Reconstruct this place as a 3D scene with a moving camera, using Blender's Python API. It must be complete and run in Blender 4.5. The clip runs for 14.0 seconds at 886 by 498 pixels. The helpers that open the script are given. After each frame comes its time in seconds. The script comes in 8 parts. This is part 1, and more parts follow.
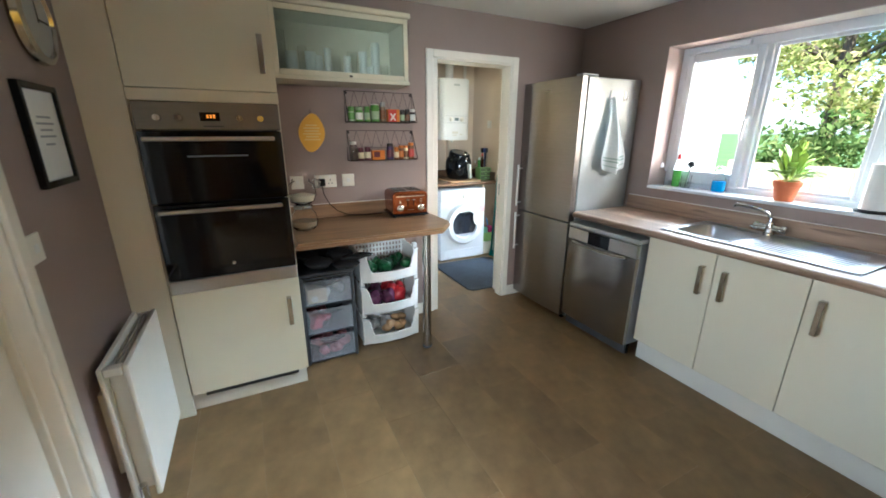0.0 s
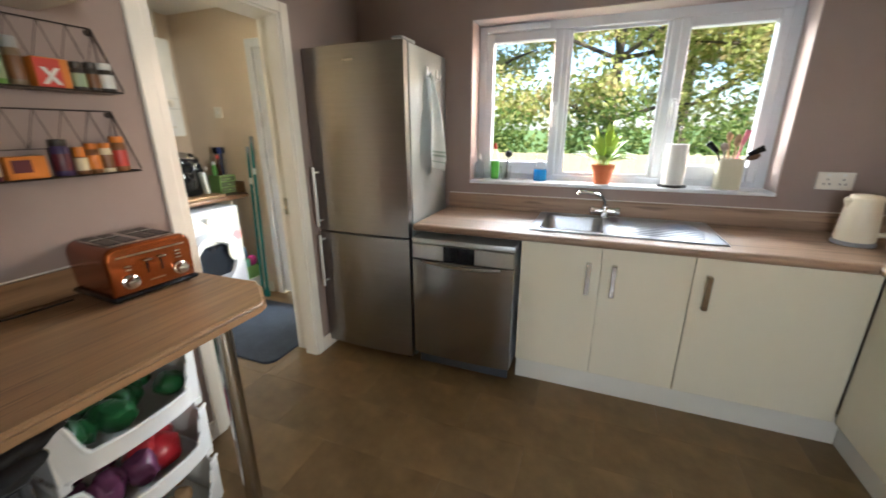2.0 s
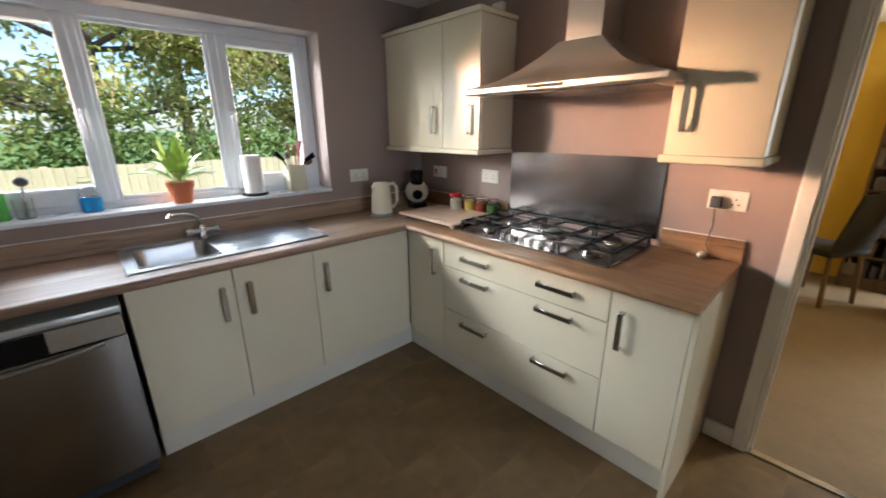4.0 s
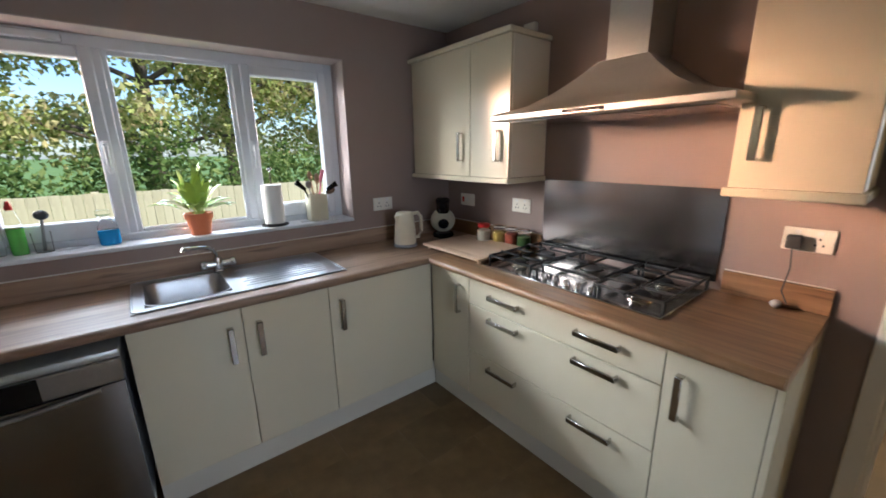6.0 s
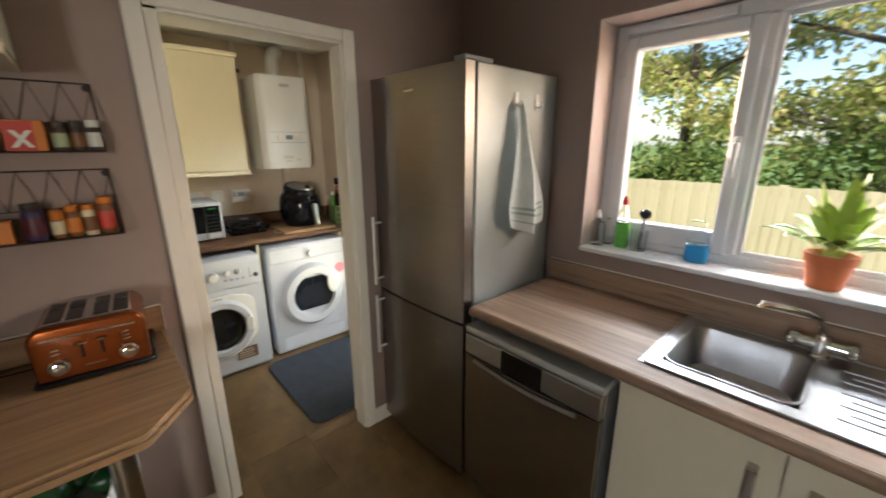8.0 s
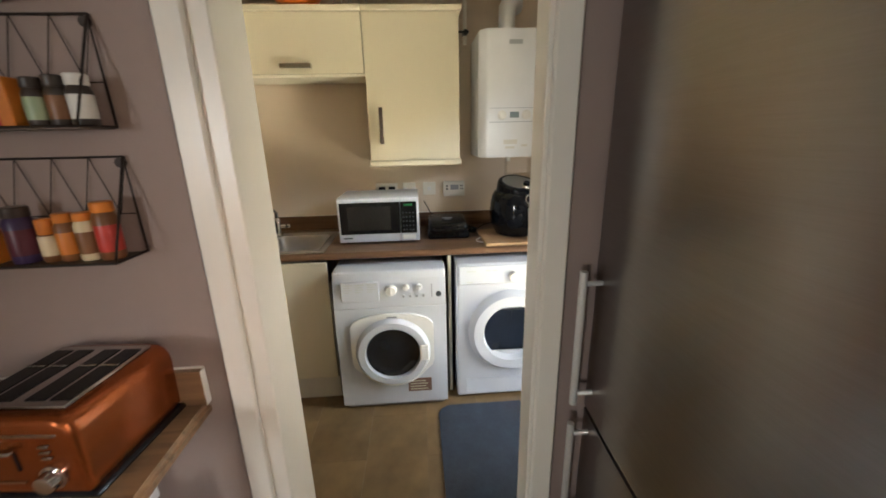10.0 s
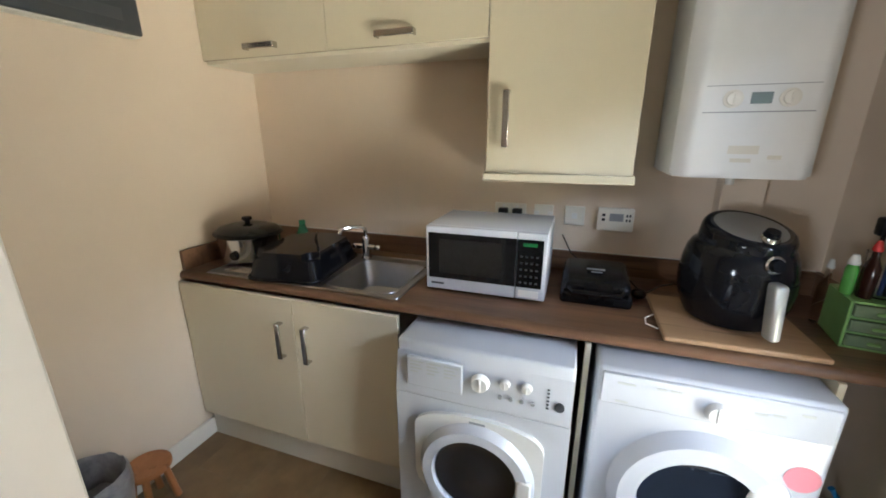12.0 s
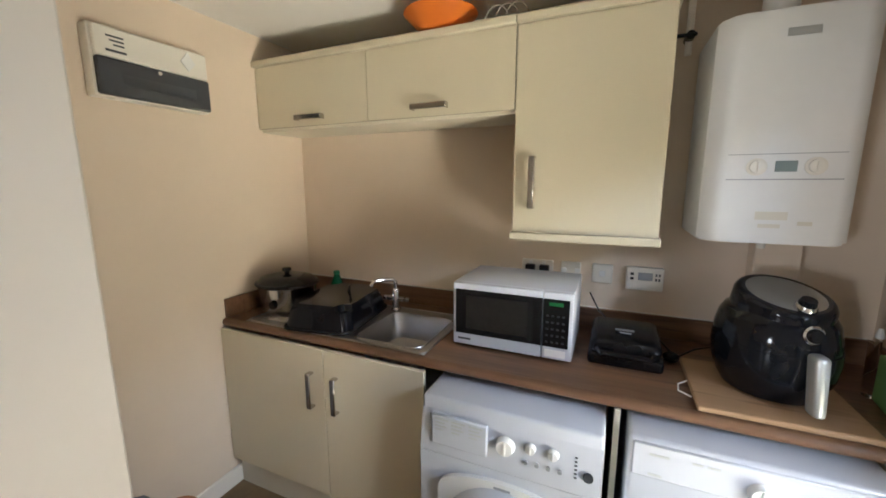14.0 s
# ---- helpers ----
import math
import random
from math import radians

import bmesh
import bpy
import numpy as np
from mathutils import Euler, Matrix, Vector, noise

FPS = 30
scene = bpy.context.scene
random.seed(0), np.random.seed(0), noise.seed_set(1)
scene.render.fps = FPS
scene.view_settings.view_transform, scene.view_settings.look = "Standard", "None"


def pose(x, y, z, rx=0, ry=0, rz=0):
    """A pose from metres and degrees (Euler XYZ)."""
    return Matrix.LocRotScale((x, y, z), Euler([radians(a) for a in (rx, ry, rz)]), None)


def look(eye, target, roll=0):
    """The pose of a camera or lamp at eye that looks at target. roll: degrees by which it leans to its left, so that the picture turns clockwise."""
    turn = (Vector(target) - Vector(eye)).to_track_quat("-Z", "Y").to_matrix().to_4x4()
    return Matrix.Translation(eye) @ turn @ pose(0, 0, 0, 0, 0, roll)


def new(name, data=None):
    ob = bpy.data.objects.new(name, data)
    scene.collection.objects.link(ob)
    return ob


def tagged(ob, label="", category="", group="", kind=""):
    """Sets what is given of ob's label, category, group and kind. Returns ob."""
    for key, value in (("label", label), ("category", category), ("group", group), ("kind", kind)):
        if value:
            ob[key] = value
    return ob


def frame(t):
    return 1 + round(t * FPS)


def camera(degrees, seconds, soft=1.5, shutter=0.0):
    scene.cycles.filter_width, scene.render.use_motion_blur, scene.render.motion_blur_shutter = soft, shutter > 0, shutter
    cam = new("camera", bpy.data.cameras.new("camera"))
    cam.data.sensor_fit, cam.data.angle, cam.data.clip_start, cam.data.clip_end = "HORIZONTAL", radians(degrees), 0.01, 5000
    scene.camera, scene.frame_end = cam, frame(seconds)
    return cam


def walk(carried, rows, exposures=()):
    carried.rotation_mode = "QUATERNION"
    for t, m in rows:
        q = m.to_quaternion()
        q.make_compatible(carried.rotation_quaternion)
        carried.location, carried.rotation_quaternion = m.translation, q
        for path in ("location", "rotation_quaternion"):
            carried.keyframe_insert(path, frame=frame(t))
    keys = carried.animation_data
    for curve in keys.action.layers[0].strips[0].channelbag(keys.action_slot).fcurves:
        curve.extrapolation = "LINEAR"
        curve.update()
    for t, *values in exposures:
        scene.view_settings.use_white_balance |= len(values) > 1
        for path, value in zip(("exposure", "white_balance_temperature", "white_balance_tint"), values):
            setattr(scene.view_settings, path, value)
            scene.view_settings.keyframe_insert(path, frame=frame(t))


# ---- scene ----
cam = camera(98.4, 14.0, soft=1.7, shutter=0.25)
PATH = [
    (0, (0.073, -0.031, 1.478), (-1.637, 0.824, 0.891), 0.2),
    (0.5, (-0.222, 0.036, 1.497), (-1.881, 0.98, 0.9), 0.2),
    (1, (-0.529, 0.15, 1.461), (-2.063, 1.292, 0.876), 0.1),
    (1.5, (-0.836, 0.125, 1.43), (-2.033, 1.619, 0.851), -0.3),
    (2, (-1.076, 0.191, 1.418), (-1.775, 1.968, 0.822), -0.3),
    (2.5, (-1.264, 0.263, 1.442), (-1.337, 2.166, 0.832), -0.3),
    (3, (-1.396, 0.265, 1.441), (-0.85, 2.091, 0.833), -0.4),
    (3.5, (-1.462, 0.268, 1.477), (-0.437, 1.869, 0.854), 0.1),
    (4, (-1.421, 0.24, 1.476), (-0.119, 1.635, 0.878), -0.3),
    (4.2, (-1.394, 0.225, 1.474), (-0.007, 1.544, 0.89), -0.4),
    (6.5, (-1.216, 0.486, 1.523), (-0.251, 2.184, 1.092), -0.8),
    (7, (-1.128, 0.665, 1.536), (-1.013, 2.616, 1.113), -0.6),
    (7.5, (-1.015, 0.866, 1.542), (-1.769, 2.661, 1.084), -0.5),
    (8, (-0.997, 1.032, 1.553), (-2.428, 2.327, 1.029), -0.2),
    (8.5, (-1.063, 1.201, 1.55), (-2.777, 2.059, 0.977), 0.1),
    (8.7, (-1.097, 1.298, 1.553), (-2.867, 2.017, 0.963), 0.2),
    (10.8, (-2.334, 1.699, 1.487), (-4.251, 1.613, 0.924), -1.0),
    (11, (-2.421, 1.667, 1.513), (-4.331, 1.529, 0.936), -0.6),
    (11.5, (-2.584, 1.691, 1.507), (-4.467, 1.329, 0.938), -0.3),
    (12, (-2.657, 1.738, 1.507), (-4.47, 1.109, 0.945), -0.1),
    (12.5, (-2.685, 1.754, 1.529), (-4.439, 0.973, 0.969), 0.0),
    (13, (-2.677, 1.78, 1.584), (-4.436, 0.963, 1.093), 0.0),
    (13.5, (-2.682, 1.785, 1.579), (-4.468, 0.969, 1.197), -0.1),
    (14, (-2.622, 1.763, 1.566), (-4.427, 0.968, 1.23), -0.1),
]
walk(cam, [(t, look(*p)) for t, *p in PATH],
     exposures=[(0, 2.22, 5100, 1), (1, 2.28, 5250, 2), (2, 1.98, 5800, 6), (2.5, 1.64, 5650, 6), (3, 1.52, 5250, 5), (4.2, 1.34, 5550, 7), (6.5, 1.08, 5350, 8), (7, 1.24, 5400, 10),
                (8, 1.20, 6200, 7), (8.5, 1.60, 6350, 5), (10.8, 1.27, 5350, 10), (11.5, 1.31, 5050, 6), (12.5, 1.33, 5450, 14), (13.5, 1.31, 5400, 10), (14, 1.29, 5400, 12)])
SKY, SUN, WIN_W, GABLE_FILL_W, UT_W, HALL_W, DIN_W = 0.11, 5.0, 116, 6.0, 9.8, 14, 80

# ---------------------------------------------------------------- world, sun, exposure
world = bpy.data.worlds.new("sky")
scene.world = world
world.use_nodes = True
wn = world.node_tree.nodes
sky = wn.new("ShaderNodeTexSky")
sky.sky_type = "NISHITA"
sky.sun_disc = False
sky.sun_elevation = radians(59)
sky.sun_rotation = radians(153)
wn["Background"].inputs["Strength"].default_value = SKY
world.node_tree.links.new(sky.outputs["Color"], wn["Background"].inputs["Color"])
sun = new("sun", bpy.data.lights.new("sun", "SUN"))
sun.data.energy, sun.data.angle, sun.data.color = SUN, radians(0.6), (1.0, 0.9, 0.76)
sun.matrix_world = look((1.7, -3.3, 6.2), (0, 0, 0))


def area_lamp(name, eye, target, w, h, power, colour):
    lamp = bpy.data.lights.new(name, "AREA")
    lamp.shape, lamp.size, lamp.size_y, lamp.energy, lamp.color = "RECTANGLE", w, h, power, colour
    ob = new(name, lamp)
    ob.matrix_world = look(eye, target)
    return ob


# unseen area lamps added for daylight: sky over the window head, fill from the gable side,
# from east and west, at the utility door, and at made-up hall and dining room windows
area_lamp("window_skylight", (-0.95, 5.6, 3.15), (-0.95, 0.0, 0.5), 4.2, 0.5, WIN_W, (0.93, 0.97, 1.0))
# added lamp, out of view, boosts the warm light the gable would throw back
area_lamp("gable_fill_lamp", (-3.5, 4.9, 2.1), (0.62, 0.55, 1.65), 0.5, 0.7, GABLE_FILL_W, (1.0, 0.50, 0.25)).data.spread = radians(16)
# two more unseen fill lamps, aimed at the utility cupboards and the drawers
area_lamp("east_fill_lamp", (1.7, 4.7, 2.3), (-3.0, 1.25, 0.75), 1.5, 1.2, 8.5, (1.0, 0.72, 0.52)).data.spread = radians(70)
area_lamp("west_fill_lamp", (-3.4, 4.6, 2.3), (0.05, 1.2, 0.35), 1.1, 1.2, 11, (1.0, 0.88, 0.74)).data.spread = radians(50)
area_lamp("utility_daylight", (-3.03, 3.45, 0.2), (-4.35, 1.1, 1.55), 0.7, 1.0, UT_W, (1.0, 0.84, 0.56)).data.spread = radians(98)
area_lamp("utility_skylight", (-3.35, 3.6, 2.5), (-3.9, 1.0, 0.5), 0.6, 0.5, UT_W * 0.04, (0.62, 0.80, 1.0)).data.spread = radians(110)
# added lamp in the made-up hall, brightens the kitchen from the south
area_lamp("hall_fill_lamp", (-0.9, -2.05, 1.5), (-0.9, 0.0, 1.1), 1.1, 1.1, HALL_W, (0.97, 0.98, 1.0))
# added lamp at an invented dining room window, to brighten the bar wall
area_lamp("dining_fill_lamp", (4.15, -1.75, 1.5), (-2.0, 0.55, 1.0), 1.1, 1.1, DIN_W, (1.0, 0.95, 0.86))

# ---------------------------------------------------------------- materials


def mat(name, c1, c2=None, rough=0.5, metal=0.0, scale=6.0, stretch=(1, 1, 1), bump=0.0, bscale=60.0, coat=0.0,
        vary=0.0, piece=0.0, island=False, trans=0.0, ior=1.45, alpha=1.0, rvar=0.1, emit=0.0, sub=0.0):
    """Two noise scales between c1 and c2, roughness variation, fine relief."""
    m = bpy.data.materials.new(name)
    m.use_nodes = True
    n, l = m.node_tree.nodes, m.node_tree.links
    p = n["Principled BSDF"]
    c2 = c2 or tuple(v * 0.86 for v in c1)
    tc = n.new("ShaderNodeTexCoord")
    mp = n.new("ShaderNodeMapping")
    mp.inputs["Scale"].default_value = stretch
    l.new(tc.outputs["Object"], mp.inputs["Vector"])
    a = n.new("ShaderNodeTexNoise")
    a.inputs["Scale"].default_value, a.inputs["Detail"].default_value = scale, 6
    a.inputs["Roughness"].default_value = 0.62
    l.new(mp.outputs["Vector"], a.inputs["Vector"])
    b = n.new("ShaderNodeTexNoise")
    b.inputs["Scale"].default_value, b.inputs["Detail"].default_value = scale * 0.21, 3
    l.new(mp.outputs["Vector"], b.inputs["Vector"])
    mx = n.new("ShaderNodeMix")
    mx.inputs["Factor"].default_value = 0.42
    l.new(a.outputs["Fac"], mx.inputs["A"])
    l.new(b.outputs["Fac"], mx.inputs["B"])
    fac = mx.outputs["Result"]
    if piece or island:
        info = n.new("ShaderNodeNewGeometry" if island else "ShaderNodeObjectInfo")
        out = info.outputs["Random Per Island"] if island else info.outputs["Random"]
        ma = n.new("ShaderNodeMath")
        ma.operation = "MULTIPLY_ADD"
        ma.inputs[1].default_value, ma.inputs[2].default_value = (piece or 0.8), -(piece or 0.8) / 2
        l.new(out, ma.inputs[0])
        ad = n.new("ShaderNodeMath")
        l.new(fac, ad.inputs[0])
        l.new(ma.outputs[0], ad.inputs[1])
        fac = ad.outputs[0]
    ramp = n.new("ShaderNodeValToRGB")
    ramp.color_ramp.elements[0].position, ramp.color_ramp.elements[1].position = 0.32, 0.68
    ramp.color_ramp.elements[0].color, ramp.color_ramp.elements[1].color = (*c2, 1), (*c1, 1)
    l.new(fac, ramp.inputs["Fac"])
    l.new(ramp.outputs["Color"], p.inputs["Base Color"])
    rr = n.new("ShaderNodeMapRange")
    rr.inputs["To Min"].default_value, rr.inputs["To Max"].default_value = max(rough * (1 - rvar), 0.0), min(rough * (1 + rvar), 1)
    l.new(a.outputs["Fac"], rr.inputs["Value"])
    l.new(rr.outputs["Result"], p.inputs["Roughness"])
    p.inputs["Metallic"].default_value = metal
    p.inputs["Coat Weight"].default_value = coat
    p.inputs["Coat Roughness"].default_value = 0.08
    p.inputs["Transmission Weight"].default_value = trans
    p.inputs["IOR"].default_value = ior
    if emit:
        l.new(ramp.outputs["Color"], p.inputs["Emission Color"])
        p.inputs["Emission Strength"].default_value = emit
    if bump:
        c = n.new("ShaderNodeTexNoise")
        c.inputs["Scale"].default_value, c.inputs["Detail"].default_value = bscale, 4
        l.new(mp.outputs["Vector"], c.inputs["Vector"])
        bp = n.new("ShaderNodeBump")
        bp.inputs["Strength"].default_value, bp.inputs["Distance"].default_value = bump, 0.004
        l.new(c.outputs["Fac"], bp.inputs["Height"])
        l.new(bp.outputs["Normal"], p.inputs["Normal"])
    return m


def wood(name, c1, c2, along=0, rough=0.4, tight=1.0, coat=0.0, piece=0.0):
    s = [9.0 * tight, 9.0 * tight, 9.0 * tight]
    s[along] = 0.7
    m = mat(name, c1, c2, rough=rough, scale=2.2, stretch=tuple(s), bump=0.12, bscale=9, coat=coat, piece=piece)
    # sparse dark pores and cracks along the grain
    n, l = m.node_tree.nodes, m.node_tree.links
    ramp = next(k for k in n if k.type == "VALTORGB")
    p = next(k for k in n if k.type == "BSDF_PRINCIPLED")
    tc, mp, ns = n.new("ShaderNodeTexCoord"), n.new("ShaderNodeMapping"), n.new("ShaderNodeTexNoise")
    q = [34.0 * tight, 34.0 * tight, 34.0 * tight]
    q[along] = 3.2
    mp.inputs["Scale"].default_value = q
    ns.inputs["Scale"].default_value, ns.inputs["Detail"].default_value = 1.0, 3
    l.new(tc.outputs["Object"], mp.inputs["Vector"])
    l.new(mp.outputs["Vector"], ns.inputs["Vector"])
    rg = n.new("ShaderNodeMapRange")
    rg.inputs["From Min"].default_value, rg.inputs["From Max"].default_value = 0.60, 0.70
    rg.inputs["To Min"].default_value, rg.inputs["To Max"].default_value = 0.0, 0.6
    l.new(ns.outputs["Fac"], rg.inputs["Value"])
    mx = n.new("ShaderNodeMix")
    mx.data_type = "RGBA"
    l.new(rg.outputs["Result"], mx.inputs[0])
    l.new(ramp.outputs["Color"], mx.inputs[6])
    mx.inputs[7].default_value = (*[v * 0.55 for v in c2], 1)
    l.new(mx.outputs[2], p.inputs["Base Color"])
    return m


WALL = mat("mauve_wall_paint", (0.302, 0.230, 0.205), (0.272, 0.205, 0.182), rough=0.62, scale=3, bump=0.12, bscale=170)
CREAM_WALL = mat("magnolia_wall_paint", (0.72, 0.61, 0.485), (0.67, 0.56, 0.44), rough=0.65, scale=2.5, bump=0.12, bscale=170)
YELLOW_WALL = mat("yellow_wall_paint", (0.72, 0.49, 0.06), (0.64, 0.42, 0.05), rough=0.65, scale=2.5, bump=0.1, bscale=170)
CEIL = mat("white_ceiling_paint", (0.80, 0.78, 0.74), (0.75, 0.73, 0.69), rough=0.8, scale=2, bump=0.15, bscale=120)
TRIM = mat("white_gloss_trim", (0.80, 0.76, 0.69), (0.74, 0.70, 0.62), rough=0.3, scale=4, bump=0.03, bscale=30)
UPVC = mat("white_upvc", (0.70, 0.72, 0.76), (0.65, 0.67, 0.71), rough=0.28, scale=5)
FLOOR = mat("brown_slate_vinyl", (0.262, 0.168, 0.074), (0.122, 0.078, 0.034), rough=0.38, scale=5.5, bump=0.10, bscale=45, piece=0.12, rvar=0.2)
GROUT = mat("dark_vinyl_joint", (0.125, 0.088, 0.056), rough=0.5)
CARPET = mat("beige_carpet", (0.24, 0.175, 0.105), (0.19, 0.14, 0.08), rough=0.95, scale=30, bump=0.8, bscale=240)
CREAM = mat("cream_gloss_cabinet", (0.68, 0.625, 0.475), (0.66, 0.60, 0.455), rough=0.2, scale=2, coat=0.25)
CREAM_MATT = mat("cream_carcass", (0.70, 0.65, 0.53), (0.67, 0.62, 0.50), rough=0.4, scale=3)
PLINTH = mat("cream_plinth", (0.66, 0.63, 0.55), (0.61, 0.58, 0.50), rough=0.35, scale=4)
OAK_X = wood("oak_laminate_x", (0.39, 0.265, 0.178), (0.145, 0.088, 0.057), 0, rough=0.56, tight=1.5)
OAK_Y = wood("oak_laminate_y", (0.37, 0.215, 0.105), (0.125, 0.068, 0.034), 1, rough=0.36, tight=1.5)
WALNUT = wood("walnut_laminate", (0.225, 0.125, 0.066), (0.078, 0.041, 0.023), 0, rough=0.33, tight=1.4)
STEEL = mat("brushed_steel", (0.31, 0.29, 0.275), (0.275, 0.255, 0.24), rough=0.29, metal=1, scale=14, stretch=(1, 1, 26), rvar=0.06)
STEEL_H = mat("brushed_steel_level", (0.46, 0.44, 0.42), (0.41, 0.39, 0.375), rough=0.3, metal=1, scale=14, stretch=(26, 1, 26), rvar=0.2)
STEEL_L = mat("pale_grey_steel_side", (0.50, 0.52, 0.52), (0.46, 0.48, 0.48), rough=0.3, metal=0.55, scale=6)
SINK_STEEL = mat("sink_steel", (0.52, 0.52, 0.53), (0.45, 0.45, 0.46), rough=0.3, metal=1, scale=20, rvar=0.04)
CHROME = mat("chrome", (0.72, 0.72, 0.72), (0.66, 0.66, 0.66), rough=0.1, metal=1, scale=9)
SATIN = mat("satin_nickel", (0.56, 0.54, 0.51), (0.48, 0.46, 0.44), rough=0.16, metal=1, scale=12)
BLACK_GLASS = mat("black_oven_glass", (0.008, 0.008, 0.009), (0.005, 0.005, 0.006), rough=0.06, scale=3, ior=1.36)
BLACK = mat("black_plastic", (0.009, 0.009, 0.010), (0.005, 0.005, 0.006), rough=0.26, scale=12, ior=1.33)
BLACK_GLOSS = mat("black_gloss_plastic", (0.008, 0.009, 0.012), (0.005, 0.006, 0.008), rough=0.10, scale=9, ior=1.36)
BLACK_SOFT = mat("black_rubber", (0.016, 0.016, 0.017), (0.008, 0.008, 0.009), rough=0.7, scale=20, bump=0.3, bscale=60)
IRON = mat("cast_iron", (0.022, 0.021, 0.021), (0.010, 0.010, 0.010), rough=0.5, scale=30, bump=0.2, bscale=120)
WHITE = mat("white_enamel", (0.56, 0.585, 0.645), (0.525, 0.55, 0.605), rough=0.24, scale=3, coat=0.2)
WHITE_WARM = mat("warm_white_plastic", (0.76, 0.73, 0.66), (0.71, 0.68, 0.61), rough=0.35, scale=5)
WHITE_PLASTIC = mat("white_plastic", (0.76, 0.76, 0.75), (0.70, 0.70, 0.69), rough=0.38, scale=8)
GREY_PLASTIC = mat("grey_plastic", (0.30, 0.31, 0.33), (0.25, 0.26, 0.28), rough=0.4, scale=8)
DARK_GREY = mat("charcoal_plastic", (0.055, 0.060, 0.068), (0.040, 0.044, 0.050), rough=0.42, scale=8)
SMOKE = mat("smoky_clear_plastic", (0.80, 0.82, 0.86), (0.75, 0.77, 0.81), rough=0.14, scale=6, trans=0.86, ior=1.12)
GLASS = mat("clear_glass", (0.97, 0.985, 0.98), (0.96, 0.98, 0.97), rough=0.0, trans=1.0, ior=1.45, rvar=0)
PANE = mat("window_glass", (1, 1, 1), (0.99, 1, 0.995), rough=0.0, trans=1.0, ior=1.03, rvar=0)
FROST = mat("frosted_glass", (0.74, 0.81, 0.75), (0.70, 0.77, 0.71), rough=0.13, trans=0.93, ior=1.12, scale=5)
COPPER = mat("copper_enamel", (0.33, 0.082, 0.017), (0.27, 0.066, 0.013), rough=0.24, metal=0.8, scale=6, coat=0.3)
TERRA = mat("terracotta", (0.56, 0.155, 0.05), (0.47, 0.125, 0.04), rough=0.6, scale=14, bump=0.15, bscale=80)
LEAF = mat("house_plant_leaf", (0.40, 0.50, 0.10), (0.22, 0.36, 0.06), rough=0.4, scale=10, island=True)
LEMON = mat("yellow_painted_board", (0.72, 0.40, 0.035), (0.66, 0.35, 0.03), rough=0.55, scale=8)
LEMON_TXT = mat("faded_lettering", (0.80, 0.58, 0.20), rough=0.6)
WIRE = mat("dark_wire", (0.045, 0.033, 0.027), (0.030, 0.022, 0.018), rough=0.5, metal=0.5, scale=20)
TOWEL = mat("pale_green_cotton", (0.82, 0.85, 0.84), (0.68, 0.73, 0.73), rough=0.95, scale=70, bump=0.8, bscale=190)
MAT_BLUE = mat("blue_grey_mat", (0.045, 0.055, 0.075), (0.025, 0.031, 0.045), rough=0.95, scale=45, bump=0.9, bscale=160)
BOARD = wood("pale_board", (0.62, 0.47, 0.34), (0.50, 0.36, 0.25), 1, rough=0.5)
BEECH = wood("beech_board", (0.42, 0.27, 0.15), (0.31, 0.19, 0.10), 1, rough=0.5)
PINE = wood("orange_pine", (0.46, 0.20, 0.07), (0.33, 0.13, 0.04), 2, rough=0.4)
BROWN_DOOR = wood("brown_veneer", (0.13, 0.065, 0.028), (0.075, 0.036, 0.016), 2, rough=0.4)
SHELF_WOOD = wood("dark_shelf_wood", (0.12, 0.075, 0.04), (0.07, 0.042, 0.022), 2, rough=0.5)
PAPER = mat("paper", (0.78, 0.77, 0.74), (0.73, 0.72, 0.69), rough=0.8, scale=12, bump=0.1, bscale=70)
BLUE_LIQ = mat("blue_liquid", (0.04, 0.36, 0.78), (0.03, 0.30, 0.70), rough=0.08, scale=5, trans=0.35)
GREEN_LIQ = mat("green_liquid", (0.32, 0.85, 0.20), (0.26, 0.75, 0.16), rough=0.1, scale=5, trans=0.55)
CLEAR_PL = mat("clear_plastic", (0.99, 1.0, 0.99), (0.98, 0.99, 0.985), rough=0.01, trans=1.0, ior=1.1)
RED = mat("red_plastic", (0.55, 0.03, 0.025), (0.46, 0.02, 0.02), rough=0.35, scale=8)
PINK = mat("pink_plastic", (0.75, 0.22, 0.30), (0.68, 0.17, 0.25), rough=0.45, scale=8)
TEAL = mat("teal_metal", (0.0, 0.17, 0.17), (0.0, 0.13, 0.135), rough=0.35, scale=8)
LIME = mat("lime_plastic", (0.30, 0.55, 0.18), (0.25, 0.47, 0.14), rough=0.3, scale=8, trans=0.25)
GREEN_PL = mat("green_plastic", (0.02, 0.25, 0.10), (0.015, 0.19, 0.075), rough=0.35, scale=8)
ORANGE = mat("orange_enamel", (0.70, 0.19, 0.02), (0.62, 0.155, 0.015), rough=0.3, scale=6)
CREAM_POT = mat("cream_stoneware", (0.62, 0.59, 0.44), (0.55, 0.52, 0.38), rough=0.35, scale=9)

